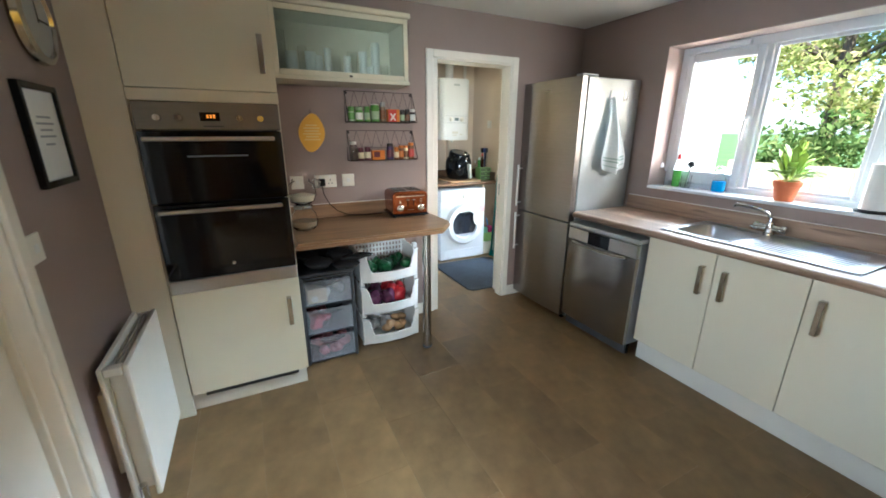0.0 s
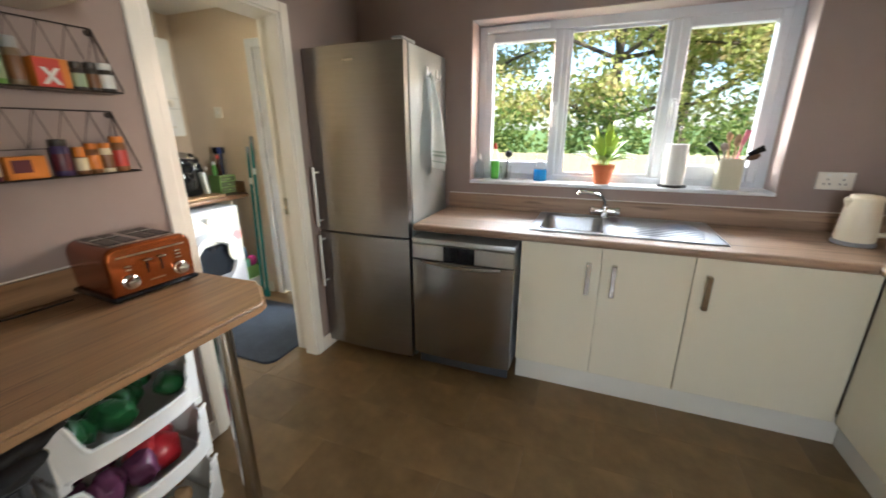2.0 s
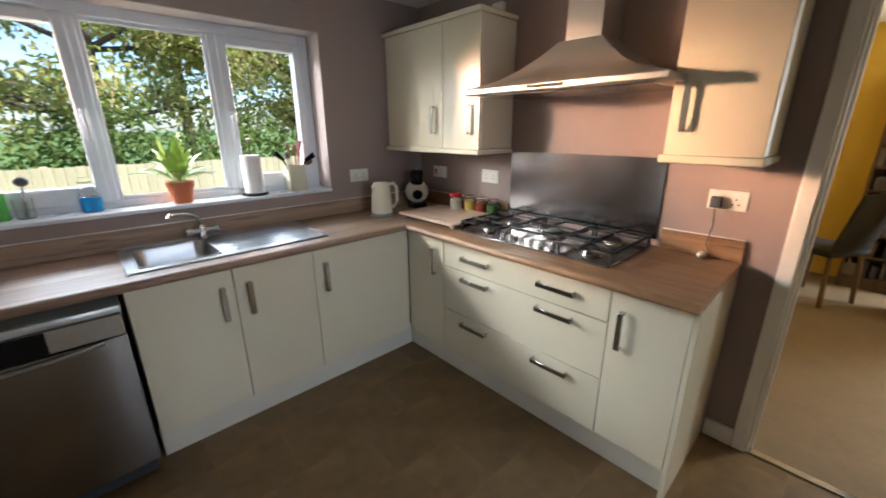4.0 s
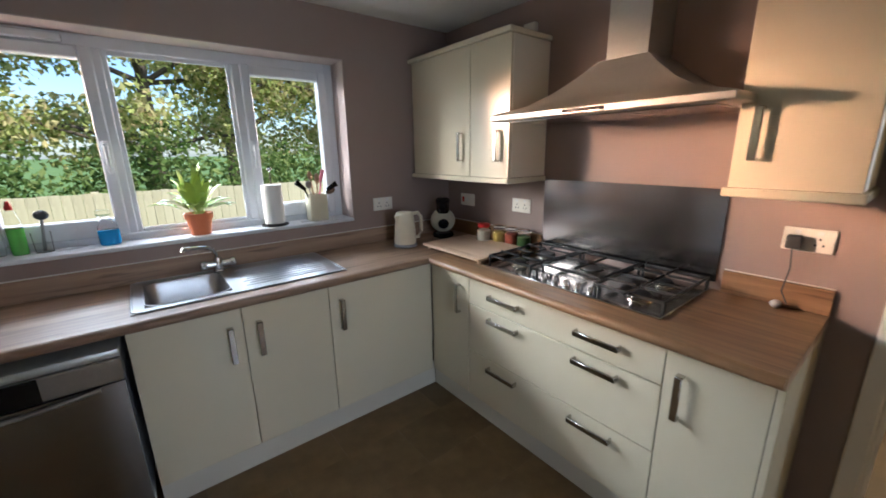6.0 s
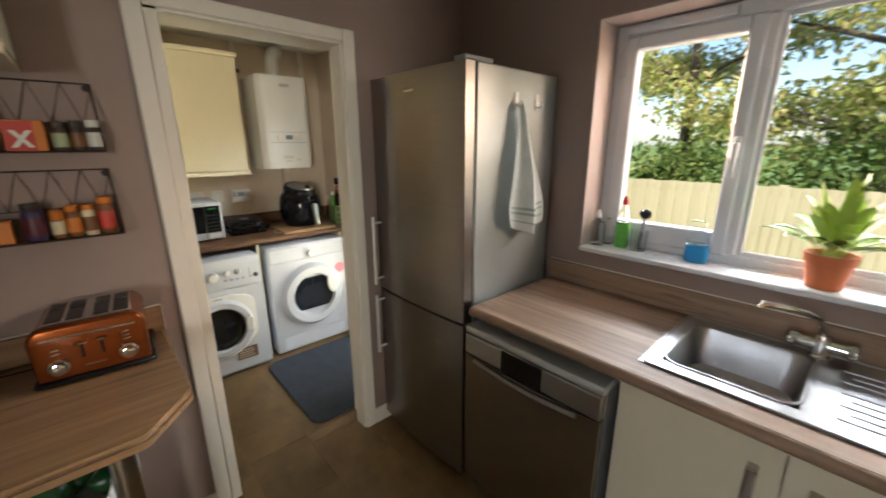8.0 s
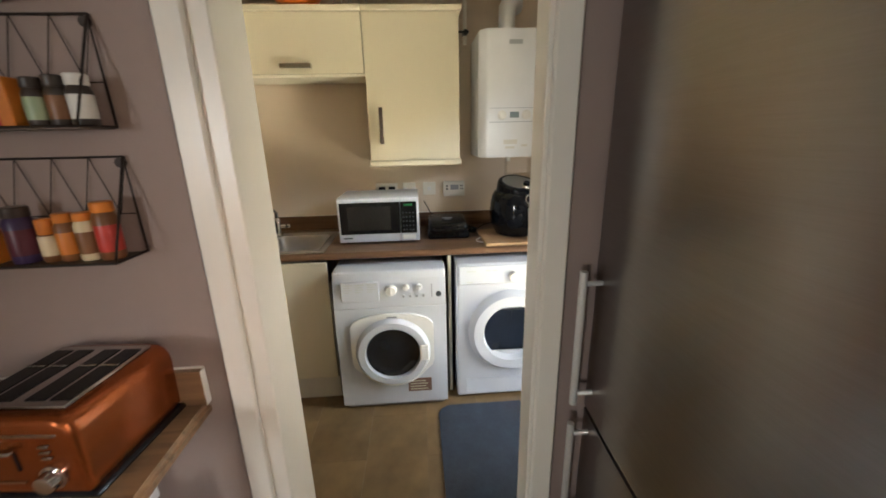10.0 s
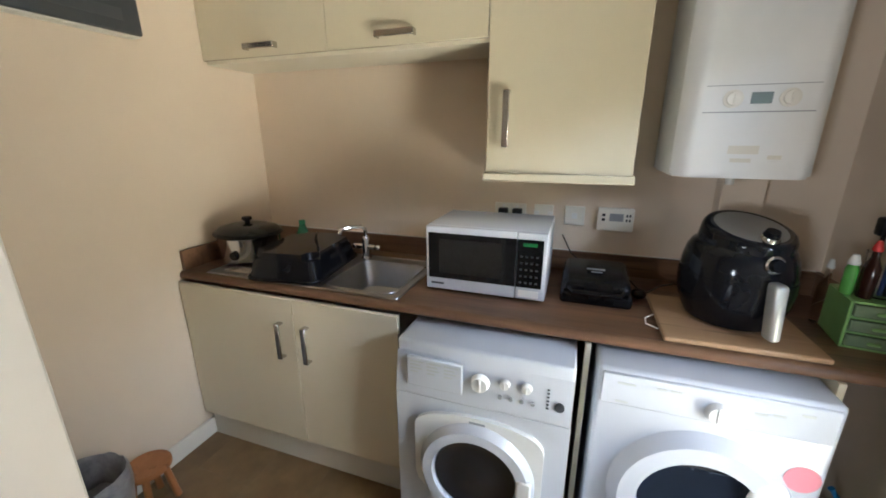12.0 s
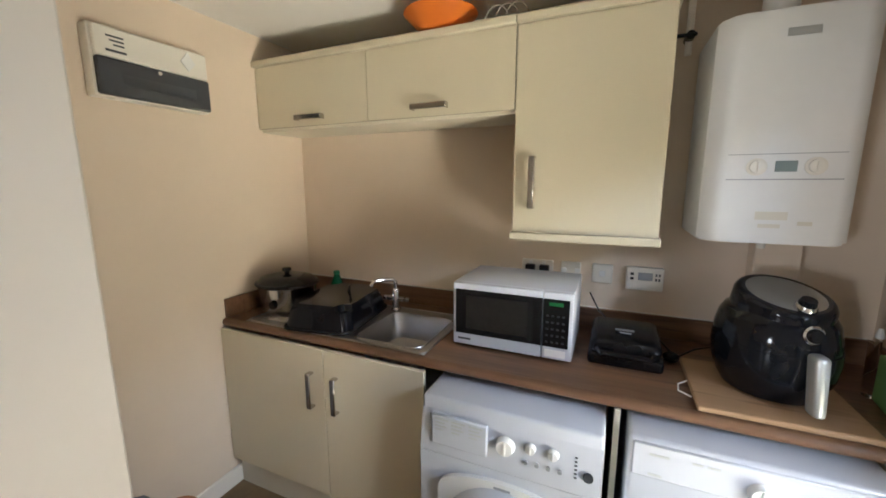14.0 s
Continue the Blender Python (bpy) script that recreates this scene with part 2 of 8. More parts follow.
# ---------------------------------------------------------------- mesh helpers


def box(bm, a, b, bev=0.0, seg=1):
    lo, hi = [min(p, q) for p, q in zip(a, b)], [max(p, q) for p, q in zip(a, b)]
    m = Matrix.LocRotScale([(p + q) / 2 for p, q in zip(lo, hi)], None, [q - p for p, q in zip(lo, hi)])
    r = bmesh.ops.create_cube(bm, size=1, matrix=m)
    if bev:
        es = list({e for v in r["verts"] for e in v.link_edges})
        bmesh.ops.bevel(bm, geom=es, offset=bev, segments=seg, affect="EDGES", profile=0.5)
    return bm


def cyl(bm, p, q, r, r2=None, n=16):
    p, q = Vector(p), Vector(q)
    d = q - p
    m = Matrix.Translation((p + q) / 2) @ d.to_track_quat("Z", "Y").to_matrix().to_4x4()
    bmesh.ops.create_cone(bm, cap_ends=True, segments=n, radius1=r, radius2=r if r2 is None else r2, depth=d.length, matrix=m)
    return bm


def ball(bm, c, r, u=16, v=10):
    r = (r, r, r) if isinstance(r, (int, float)) else r
    bmesh.ops.create_uvsphere(bm, u_segments=u, v_segments=v, radius=1, matrix=Matrix.LocRotScale(c, None, r))
    return bm


def lathe(bm, prof, n=24, c=(0, 0, 0), sx=1.0, sy=1.0):
    rings = []
    for r, z in prof:
        rings.append([bm.verts.new((c[0] + sx * r * math.cos(2 * math.pi * i / n), c[1] + sy * r * math.sin(2 * math.pi * i / n), c[2] + z)) for i in range(n)])
    for a, b in zip(rings, rings[1:]):
        for i in range(n):
            bm.faces.new((a[i], a[(i + 1) % n], b[(i + 1) % n], b[i]))
    bm.faces.new(rings[0][::-1])
    bm.faces.new(rings[-1])
    return bm


def tube(bm, pts, r, n=8):
    pts = [Vector(p) for p in pts]
    rings = []
    for i, p in enumerate(pts):
        d = (pts[min(i + 1, len(pts) - 1)] - pts[max(i - 1, 0)]).normalized()
        u = d.orthogonal().normalized() if abs(d.z) > 0.95 else d.cross(Vector((0, 0, 1))).normalized()
        w = d.cross(u)
        rings.append([bm.verts.new(p + r * (math.cos(2 * math.pi * k / n) * u + math.sin(2 * math.pi * k / n) * w)) for k in range(n)])
    for a, b in zip(rings, rings[1:]):
        for k in range(n):
            bm.faces.new((a[k], a[(k + 1) % n], b[(k + 1) % n], b[k]))
    bm.faces.new(rings[0][::-1])
    bm.faces.new(rings[-1])
    return bm


def prism(bm, pts, z0, z1):
    """Upright prism over a plan outline (counter-clockwise)."""
    lo = [bm.verts.new((x, y, z0)) for x, y in pts]
    hi = [bm.verts.new((x, y, z1)) for x, y in pts]
    k = len(pts)
    for i in range(k):
        bm.faces.new((lo[i], lo[(i + 1) % k], hi[(i + 1) % k], hi[i]))
    bm.faces.new(lo[::-1])
    bm.faces.new(hi)
    return bm


def rounded(x0, x1, y0, y1, r, n=5):
    out = []
    for cx, cy, a in ((x1 - r, y0 + r, -90), (x1 - r, y1 - r, 0), (x0 + r, y1 - r, 90), (x0 + r, y0 + r, 180)):
        out += [(cx + r * math.cos(radians(a + 90 * i / n)), cy + r * math.sin(radians(a + 90 * i / n))) for i in range(n + 1)]
    return out


def mesh(name, bm, material, smooth=True):
    bmesh.ops.recalc_face_normals(bm, faces=bm.faces)
    if smooth:
        for f in bm.faces:
            f.smooth = True
        for e in bm.edges:
            e.smooth = len(e.link_faces) == 2 and e.calc_face_angle(0) < 0.62
    me = bpy.data.meshes.new(name)
    bm.to_mesh(me)
    bm.free()
    me.materials.append(material)
    return me


def part(name, bm, material, parent, label="", smooth=True):
    ob = new(name, mesh(name, bm, material, smooth))
    ob.parent = parent
    return tagged(ob, label)


def thing(name, m, label, category, group="", kind=""):
    ob = new(name)
    ob.empty_display_size = 0.05
    ob.matrix_world = m
    return tagged(ob, label, category, group, kind)


def solid(name, bm, material, label, category, m=None, group="", kind=""):
    """A thing that is one mesh."""
    ob = new(name, mesh(name, bm, material))
    if m is not None:
        ob.matrix_world = m
    return tagged(ob, label, category, group, kind)


def structure(name, bm, material, label="", category="structure"):
    ob = new(name, mesh(name, bm, material))
    return tagged(ob, label or name.replace("_", " "), category, "", "structure")


B = bmesh.new
# plan: metres
XW, XE, YN, YS, CZ = -2.66, 0.62, 2.68, -0.62, 2.315   # kitchen faces
UX0, UX1, UY0, UY1 = -4.45, -2.828, 0.03, 2.66          # utility faces
DY0, DY1, DZ = 1.235, 1.955, 2.0                        # doorway to the utility (rough opening)
WX0, WX1, WZ0, WZ1 = -1.858, -0.184, 1.075, 2.046       # window opening
FRONT_E, FRONT_W = -90, 90

# ---------------------------------------------------------------- structure
fl_ = box(B(), (UX1 + 0.002, -0.7, -0.12), (XE + 0.02, YN + 0.1, -0.003))
box(fl_, (UX0 - 0.05, UY0 - 0.05, -0.12), (UX1 + 0.001, UY1 + 0.05, -0.003))
structure("floor", fl_, GROUT, "brown vinyl floor laid in slate-look tiles", "floor")
structure("ceiling", box(B(), (UX0 - 0.2, -0.9, CZ), (XE + 0.15, 3.0, CZ + 0.2)), CEIL, "plain white painted ceiling", "ceiling")

# wall between kitchen and utility: a mauve leaf and a magnolia leaf
w = B()
xm = (XW + UX1) / 2
for y0, y1, z0, z1 in ((YS - 0.2, DY0, 0, CZ), (DY1, YN + 0.3, 0, CZ), (DY0, DY1, DZ, CZ)):
    box(w, (xm, y0, z0), (XW, y1, z1))
structure("wall_west", w, WALL, "mauve painted kitchen wall with an open doorway", "wall")
w = B()
for y0, y1, z0, z1 in ((UY0 - 0.12, DY0, 0, CZ), (DY1 + 0.03, UY1 + 0.3, 0, CZ), (DY0, DY1 + 0.03, DZ, CZ)):
    box(w, (UX1, y0, z0), (xm, y1, z1))
structure("wall_utility_east", w, CREAM_WALL, "magnolia painted utility wall with an open doorway", "wall")
# window wall
w = B()
for x0, x1, z0, z1 in ((XW, WX0, 0, CZ), (WX1, XE + 0.12, 0, CZ), (WX0, WX1, 0, WZ0), (WX0, WX1, WZ1, CZ)):
    box(w, (x0, YN, z0), (x1, YN + 0.3, z1))
structure("wall_north", w, WALL, "mauve painted kitchen wall with a wide window", "wall")
# hob wall with a doorway to the dining room
EDY0, EDY1 = -0.50, 0.335
w = B()
for y0, y1, z0, z1 in ((YS - 0.2, EDY0, 0, CZ), (EDY1, YN, 0, CZ), (EDY0, EDY1, DZ, CZ)):
    box(w, (XE, y0, z0), (XE + 0.12, y1, z1))
structure("wall_east", w, WALL, "mauve painted kitchen wall behind the hob", "wall")
# radiator wall with a closed door
SDX0, SDX1 = -1.30, -0.50
w = B()
for x0, x1, z0, z1 in ((XW, SDX0, 0, CZ), (SDX1, XE, 0, CZ), (SDX0, SDX1, DZ, CZ)):
    box(w, (x0, YS - 0.12, z0), (x1, YS, z1))
structure("wall_south", w, WALL, "mauve painted kitchen wall behind the radiator", "wall")
# utility walls
structure("wall_utility_west", box(B(), (UX0 - 0.12, UY0 - 0.12, 0), (UX0, UY1 + 0.3, CZ)), CREAM_WALL, "magnolia painted utility wall", "wall")
structure("wall_utility_south", box(B(), (UX0, UY0 - 0.12, 0), (UX1, UY0, CZ)), CREAM_WALL, "magnolia painted utility wall", "wall")
BDX0, BDX1 = -3.66, -2.86
w = B()
for x0, x1, z0, z1 in ((UX0, BDX0, 0, CZ), (BDX1, UX1, 0, CZ), (BDX0, BDX1, 2.08, CZ)):
    box(w, (x0, UY1, z0), (x1, UY1 + 0.3, z1))
structure("wall_utility_north", w, CREAM_WALL, "magnolia painted utility wall with a garden door", "wall")


def door_trim(name, axis, face, a, b, top, depth, out, label, lt=0.022, stops=True, rebate=0.0):
    """Lining and architrave; axis 'y': the opening runs along y in a wall at x = face; out: +1 or -1 to the room."""
    g = thing(name, pose(0, 0, 0), label, "door frame", "", "structure")

    def bx(nm, u0, u1, d0, d1, z0, z1, bev=0.003):
        p, q = ((d0, u0, z0), (d1, u1, z1)) if axis == "y" else ((u0, d0, z0), (u1, d1, z1))
        part(nm, box(B(), p, q, bev), TRIM, g)
    d0, d1 = face + out * 0.002, face - out * (depth + 0.002)
    half = (d0 + d1) / 2
    bx("lining", a, a + lt, d0, d1, 0, top)
    bx("lining", b - 0.022, b, d0, half if rebate else d1, 0, top)
    if rebate:
        bx("rebate_lining", b + rebate - 0.012, b + rebate, half + (d0 - d1) * 0.001, d1, 0, top)
    bx("lining_head", a, b, d0, d1, top - 0.022, top)
    mid = (d0 + d1) / 2
    for u0, u1 in ((a + lt, a + lt + 0.012), (b - 0.034, b - 0.022)) if stops else ():
        bx("door_stop", u0, u1, mid - 0.018, mid + 0.018, 0, top - 0.022, 0.002)
    if stops:
        bx("door_stop", a + lt + 0.012, b - 0.034, mid - 0.018, mid + 0.018, top - 0.034, top - 0.022, 0.002)
    for f, s in ((face, out), (face - out * depth, -out)):
        e = rebate if s != out else 0.0
        for u0, u1 in ((a - 0.045, a + 0.012), (b + e - 0.012, b + e + 0.045)):
            bx("architrave", u0, u1, f + s * 0.0005, f + s * 0.017, 0, top + 0.04, 0.005)
        bx("architrave_head", a + 0.0125, b - 0.0125, f + s * 0.0005, f + s * 0.0165, top - 0.012, top + 0.0395, 0.005)
    return g


dt = door_trim("door_frame_1", "y", XW, DY0, DY1, DZ, 0.168, 1, "cream gloss door lining and architrave with no door hung", 0.052, False, 0.03)
part("hinge_recess", box(B(), (UX1 + 0.035, DY0 + 0.0505, 0.26), (UX1 + 0.062, DY0 + 0.0535, 0.36)), PINE, dt, "bare wood hinge recess")
part("strike_plate", box(B(), (UX1 + 0.02, DY1 + 0.0155, 0.93), (UX1 + 0.05, DY1 + 0.0185, 1.03)), SATIN, dt, "metal strike plate")
door_trim("door_frame_2", "y", XE, EDY0, EDY1, DZ, 0.12, -1, "white gloss door frame open to the dining room")
dt = door_trim("door_frame_3", "x", YS, SDX0, SDX1, DZ, 0.12, 1, "white gloss door frame with a closed door, glazing added to admit light")
lf = B()
for x0, x1, z0, z1 in ((SDX0 + 0.034, SDX0 + 0.30, 0.006, DZ - 0.036), (SDX1 - 0.13, SDX1 - 0.034, 0.006, DZ - 0.036), (SDX0 + 0.30, SDX1 - 0.13, 0.006, 0.22), (SDX0 + 0.30, SDX1 - 0.13, DZ - 0.14, DZ - 0.036)):
    box(lf, (x0, YS - 0.10, z0), (x1, YS - 0.062, z1), 0.003)
lf = part("door", lf, TRIM, dt)
# glass added to a plain door so the hall lamp reaches the kitchen
part("pane", box(B(), (SDX0 + 0.295, YS - 0.084, 0.21), (SDX1 - 0.125, YS - 0.08, DZ - 0.13)), PANE, lf).visible_shadow = False
structure("threshold", box(B(), (XE - 0.0, EDY0 + 0.022, 0.0), (XE + 0.04, EDY1 - 0.022, 0.007), 0.003), SATIN, "metal threshold strip at the carpet edge", "trim")

# skirting boards
sk = thing("baseboard", pose(0, 0, 0), "white gloss skirting board", "skirting", "", "structure")
for a, b in (((XW, 0.14, 0), (XW + 0.016, DY0 - 0.046, 0.095)), ((XW, DY1 + 0.046, 0), (XW + 0.016, YN, 0.095)),
             ((XE - 0.016, EDY1 + 0.046, 0), (XE, 0.497, 0.095)), ((-2.1, YS, 0), (SDX0 - 0.046, YS + 0.016, 0.095)),
             ((UX0, UY0, 0), (UX1, UY0 + 0.016, 0.095)), ((UX0, UY1 - 0.016, 0), (BDX0 - 0.06, UY1, 0.095)),
             ((UX1 - 0.016, UY0 + 0.016, 0), (UX1, DY0 - 0.046, 0.095)), ((UX1 - 0.016, DY1 + 0.076, 0), (UX1, UY1, 0.095))):
    part("skirting_length", box(B(), a, b, 0.004), TRIM, sk)

# kitchen window
win = thing("window_1", pose(0, 0, 0), "white plastic framed window with three lights", "window", "", "structure")
FY0, FY1 = 2.845, 2.91
fr = B()
for x0, x1, z0, z1 in ((WX0, WX0 + 0.055, WZ0, WZ1), (WX1 - 0.055, WX1, WZ0, WZ1), (WX0 + 0.055, WX1 - 0.055, WZ0, WZ0 + 0.055), (WX0 + 0.055, WX1 - 0.055, WZ1 - 0.06, WZ1),
                       (-1.372, -1.298, WZ0 + 0.055, WZ1 - 0.06), (-0.765, -0.69, WZ0 + 0.055, WZ1 - 0.06)):
    box(fr, (x0, FY0, z0), (x1, FY1, z1), 0.006)
part("window_frame", fr, UPVC, win)
for x0, x1 in ((WX0 + 0.05, -1.331), (-0.722, WX1 - 0.055)):
    sash = B()
    for a0, a1, z0, z1 in ((x0, x0 + 0.05, WZ0 + 0.05, WZ1 - 0.055), (x1 - 0.05, x1, WZ0 + 0.05, WZ1 - 0.055),
                           (x0 + 0.05, x1 - 0.05, WZ0 + 0.05, WZ0 + 0.137), (x0 + 0.05, x1 - 0.05, WZ1 - 0.11, WZ1 - 0.055)):
        box(sash, (a0, FY0 - 0.014, z0), (a1, FY1 - 0.012, z1), 0.007)
    s = part("sash", sash, UPVC, win)
    part("pane", box(B(), (x0 + 0.045, 2.875, WZ0 + 0.13), (x1 - 0.045, 2.879, WZ1 - 0.105)), PANE, s).visible_shadow = False
    hx = x1 - 0.022 if x0 < -1.5 else x0 + 0.022
    h = B()
    box(h, (hx - 0.012, FY0 - 0.026, 1.50), (hx + 0.012, FY0 - 0.0145, 1.58), 0.004)
    box(h, (hx - 0.009, FY0 - 0.05, 1.53), (hx + 0.009, FY0 - 0.026, 1.56), 0.004)
    box(h, (hx - 0.009, FY0 - 0.056, 1.43), (hx + 0.009, FY0 - 0.042, 1.56), 0.005)
    part("handle", h, UPVC, s)
part("pane", box(B(), (-1.305, 2.875, WZ0 + 0.05), (-0.758, 2.879, WZ1 - 0.055)), PANE, win).visible_shadow = False
bead = B()
for x0, x1, z0, z1 in ((-1.30, -1.278, WZ0 + 0.053, WZ1 - 0.058), (-0.785, -0.763, WZ0 + 0.053, WZ1 - 0.058), (-1.278, -0.785, WZ0 + 0.053, WZ0 + 0.075), (-1.278, -0.785, WZ1 - 0.08, WZ1 - 0.058)):
    box(bead, (x0, FY0 + 0.012, z0), (x1, FY0 + 0.026, z1), 0.004)
part("glazing_bead", bead, UPVC, win)
# reveal tone: a lighter step of the wall's mauve
REVEAL = mat("lighter_reveal", (0.46, 0.38, 0.36), (0.41, 0.335, 0.315), rough=0.55, scale=3, bump=0.1, bscale=150)
for nm, a, b in (("reveal_side", (WX0 + 0.0005, YN - 0.004, WZ0 + 0.0205), (WX0 + 0.006, FY0 - 0.0005, WZ1 - 0.0005)),
                 ("reveal_side", (WX1 - 0.006, YN - 0.004, WZ0 + 0.0205), (WX1 - 0.0005, FY0 - 0.0005, WZ1 - 0.0005)),
                 ("reveal_head", (WX0 + 0.0065, YN - 0.004, WZ1 - 0.006), (WX1 - 0.0065, FY0 - 0.0005, WZ1 - 0.0005))):
    part(nm, box(B(), a, b, 0.0015), REVEAL, win, "reveal lighter than the wall")
part("trickle_vent", box(B(), (-1.80, FY0 - 0.03, WZ1 - 0.05), (-1.42, FY0 - 0.001, WZ1 - 0.018), 0.004), UPVC, win)
part("window_sill", box(B(), (WX0 + 0.002, YN - 0.012, WZ0), (WX1 - 0.002, FY0, WZ0 + 0.02), 0.004), UPVC, win)
part("outer_sill", box(B(), (WX0, FY1, WZ0 - 0.03), (WX1, 3.06, WZ0), 0.004), UPVC, win)

# utility garden door: plastic frame with a glazed leaf
gd = thing("door_1", pose(0, 0, 0), "white plastic glazed garden door in the utility", "door", "", "structure")
for x0, x1, z0, z1 in ((BDX0, BDX0 + 0.06, 0, 2.08), (BDX1 - 0.06, BDX1, 0, 2.08), (BDX0 + 0.06, BDX1 - 0.06, 2.02, 2.08)):
    part("frame", box(B(), (x0, UY1 - 0.012, z0), (x1, UY1 + 0.07, z1), 0.005), UPVC, gd)
lf = B()
for x0, x1, z0, z1 in ((BDX0 + 0.062, BDX0 + 0.15, 0.02, 2.018), (BDX1 - 0.15, BDX1 - 0.062, 0.02, 2.018), (BDX0 + 0.15, BDX1 - 0.15, 0.02, 0.30), (BDX0 + 0.15, BDX1 - 0.15, 1.92, 2.018)):
    box(lf, (x0, UY1 + 0.01, z0), (x1, UY1 + 0.06, z1), 0.004)
lf = part("leaf", lf, UPVC, gd)
part("pane", box(B(), (BDX0 + 0.145, UY1 + 0.03, 0.29), (BDX1 - 0.145, UY1 + 0.036, 1.93)), PANE, lf).visible_shadow = False

# dining room beyond the hob wall
structure("floor_dining", box(B(), (XE + 0.021, -3.4, -0.12), (4.9, 1.6, 0.004)), CARPET, "beige carpet in the dining room", "floor")
structure("ceiling_dining", box(B(), (XE + 0.15, -3.4, CZ + 0.05), (4.9, 1.6, CZ + 0.2)), CEIL, "white dining room ceiling", "ceiling")
structure("wall_dining_north", box(B(), (XE + 0.12, 0.56, 0), (4.9, 0.68, CZ + 0.05)), YELLOW_WALL, "yellow painted dining room wall", "wall")
# the gap in this wall is added, out of view, for the dining lamp
w = B()
for y0, y1, z0, z1 in ((-3.4, -2.4, 0, 2.36), (-1.15, 0.56, 0, 2.36), (-2.4, -1.15, 0, 0.9), (-2.4, -1.15, 2.1, 2.36)):
    box(w, (4.05, y0, z0), (4.2, y1, z1))
structure("wall_dining_east", w, YELLOW_WALL, "yellow painted dining room wall with an opening added for a lamp", "wall")
w = box(B(), (XE + 0.12, -3.5, 0), (4.9, -3.4, 2.4))
structure("wall_dining_south", w, YELLOW_WALL, "yellow painted dining room end wall", "wall")
structure("wall_dining_west", box(B(), (XE + 0.0, -3.4, 0), (XE + 0.12, YS - 0.2, CZ + 0.05)), YELLOW_WALL, "yellow painted dining room wall", "wall")
# unseen hall, added behind the glazed door to block sun and hold a lamp
structure("floor_added_hall", box(B(), (-2.2, -2.2, -0.12), (XE, YS - 0.121, 0.0)), CARPET, "beige carpet in the unseen added hall", "floor")
structure("ceiling_added_hall", box(B(), (-2.2, -2.2, 2.3), (XE, -0.9, 2.45)), CEIL, "white ceiling added over the unseen hall to block the sun", "ceiling")
w = B()
box(w, (-2.2, -1.99, 0), (-2.1, YS - 0.121, 2.3))
for x0, x1, z0, z1 in ((-2.2, -1.5, 0, 2.3), (-0.3, XE, 0, 2.3), (-1.5, -0.3, 0, 0.9), (-1.5, -0.3, 2.1, 2.3)):
    box(w, (x0, -2.1, z0), (x1, -1.99, z1))
structure("wall_added_hall", w, CREAM_WALL, "magnolia walls of the unseen added hall, with a lamp opening", "wall")

# ---------------------------------------------------------------- kitchen cabinets


def strap_handle(parent, c, length, upright=True, material=None):
    """Flat bow handle on a front at local y = c.y."""
    x, y, z = c
    h, bm = length / 2, B()
    if upright:
        box(bm, (x - 0.012, y - 0.034, z - h), (x + 0.012, y - 0.026, z + h), 0.003)
        for s in (-1, 1):
            box(bm, (x - 0.012, y - 0.030, z + s * h), (x + 0.012, y - 0.0005, z + s * (h - 0.009)), 0.002)
    else:
        box(bm, (x - h, y - 0.034, z - 0.012), (x + h, y - 0.026, z + 0.012), 0.003)
        for s in (-1, 1):
            box(bm, (x + s * h, y - 0.030, z - 0.012), (x + s * (h - 0.009), y - 0.0005, z + 0.012), 0.002)
    return part("handle", bm, material or SATIN, parent, "satin metal bow handle")


def front(cab, name, x0, x1, z0, z1, handle=None, y=0.0, thick=0.019):
    d = part(name, box(B(), (x0 + 0.0015, y, z0), (x1 - 0.0015, y + thick, z1), 0.002), CREAM, cab)
    for hx, hz, ln, up in handle or ():
        strap_handle(d, (hx, y, hz), ln, up)
    return d


def carcass(cab, x0, x1, z0, z1, depth, name="body"):
    return part(name, box(B(), (x0, 0.021, z0), (x1, depth, z1), 0.001), CREAM_MATT, cab)


G = "cream gloss kitchen units"
c = thing("base_cabinet", pose(-1.398, 2.135, 0), "cream gloss base unit with two doors under the sink", "cabinet", G)
carcass(c, 0.001, 0.791, 0.15, 0.74, 0.53)
front(c, "door", 0, 0.397, 0.155, 0.866, [(0.397 - 0.055, 0.70, 0.165, True)])
front(c, "door", 0.397, 0.793, 0.155, 0.866, [(0.397 + 0.062, 0.70, 0.165, True)])
c = thing("base_cabinet", pose(-0.605, 2.135, 0), "cream gloss corner base unit with a single door", "cabinet", G)
carcass(c, 0.001, 0.633, 0.15, 0.866, 0.53)
front(c, "door", 0, 0.64, 0.155, 0.866, [(0.06, 0.70, 0.165, True)])
c = thing("base_cabinet", pose(0.04, 2.1385, 0, 0, 0, FRONT_E), "narrow cream gloss corner unit beside the drawers", "cabinet", G)
carcass(c, 0.025, 0.336, 0.15, 0.866, 0.56)
front(c, "door", 0.002, 0.336, 0.155, 0.866, [(0.262, 0.715, 0.165, True)])
c = thing("drawer_unit", pose(0.04, 1.80, 0, 0, 0, FRONT_E), "cream gloss unit with three wide pan drawers under the hob", "drawers", G)
carcass(c, 0.001, 0.989, 0.15, 0.80, 0.56)
for z0, z1, hz in ((0.155, 0.432, 0.385), (0.436, 0.706, 0.665), (0.710, 0.866, 0.79)):
    front(c, "drawer_front", 0, 0.99, z0, z1, [(0.255, hz, 0.19, False), (0.745, hz, 0.19, False)])
c = thing("base_cabinet", pose(0.04, 0.81, 0, 0, 0, FRONT_E), "cream gloss end unit with a single door and end panel", "cabinet", G)
carcass(c, 0.001, 0.288, 0.15, 0.866, 0.56)
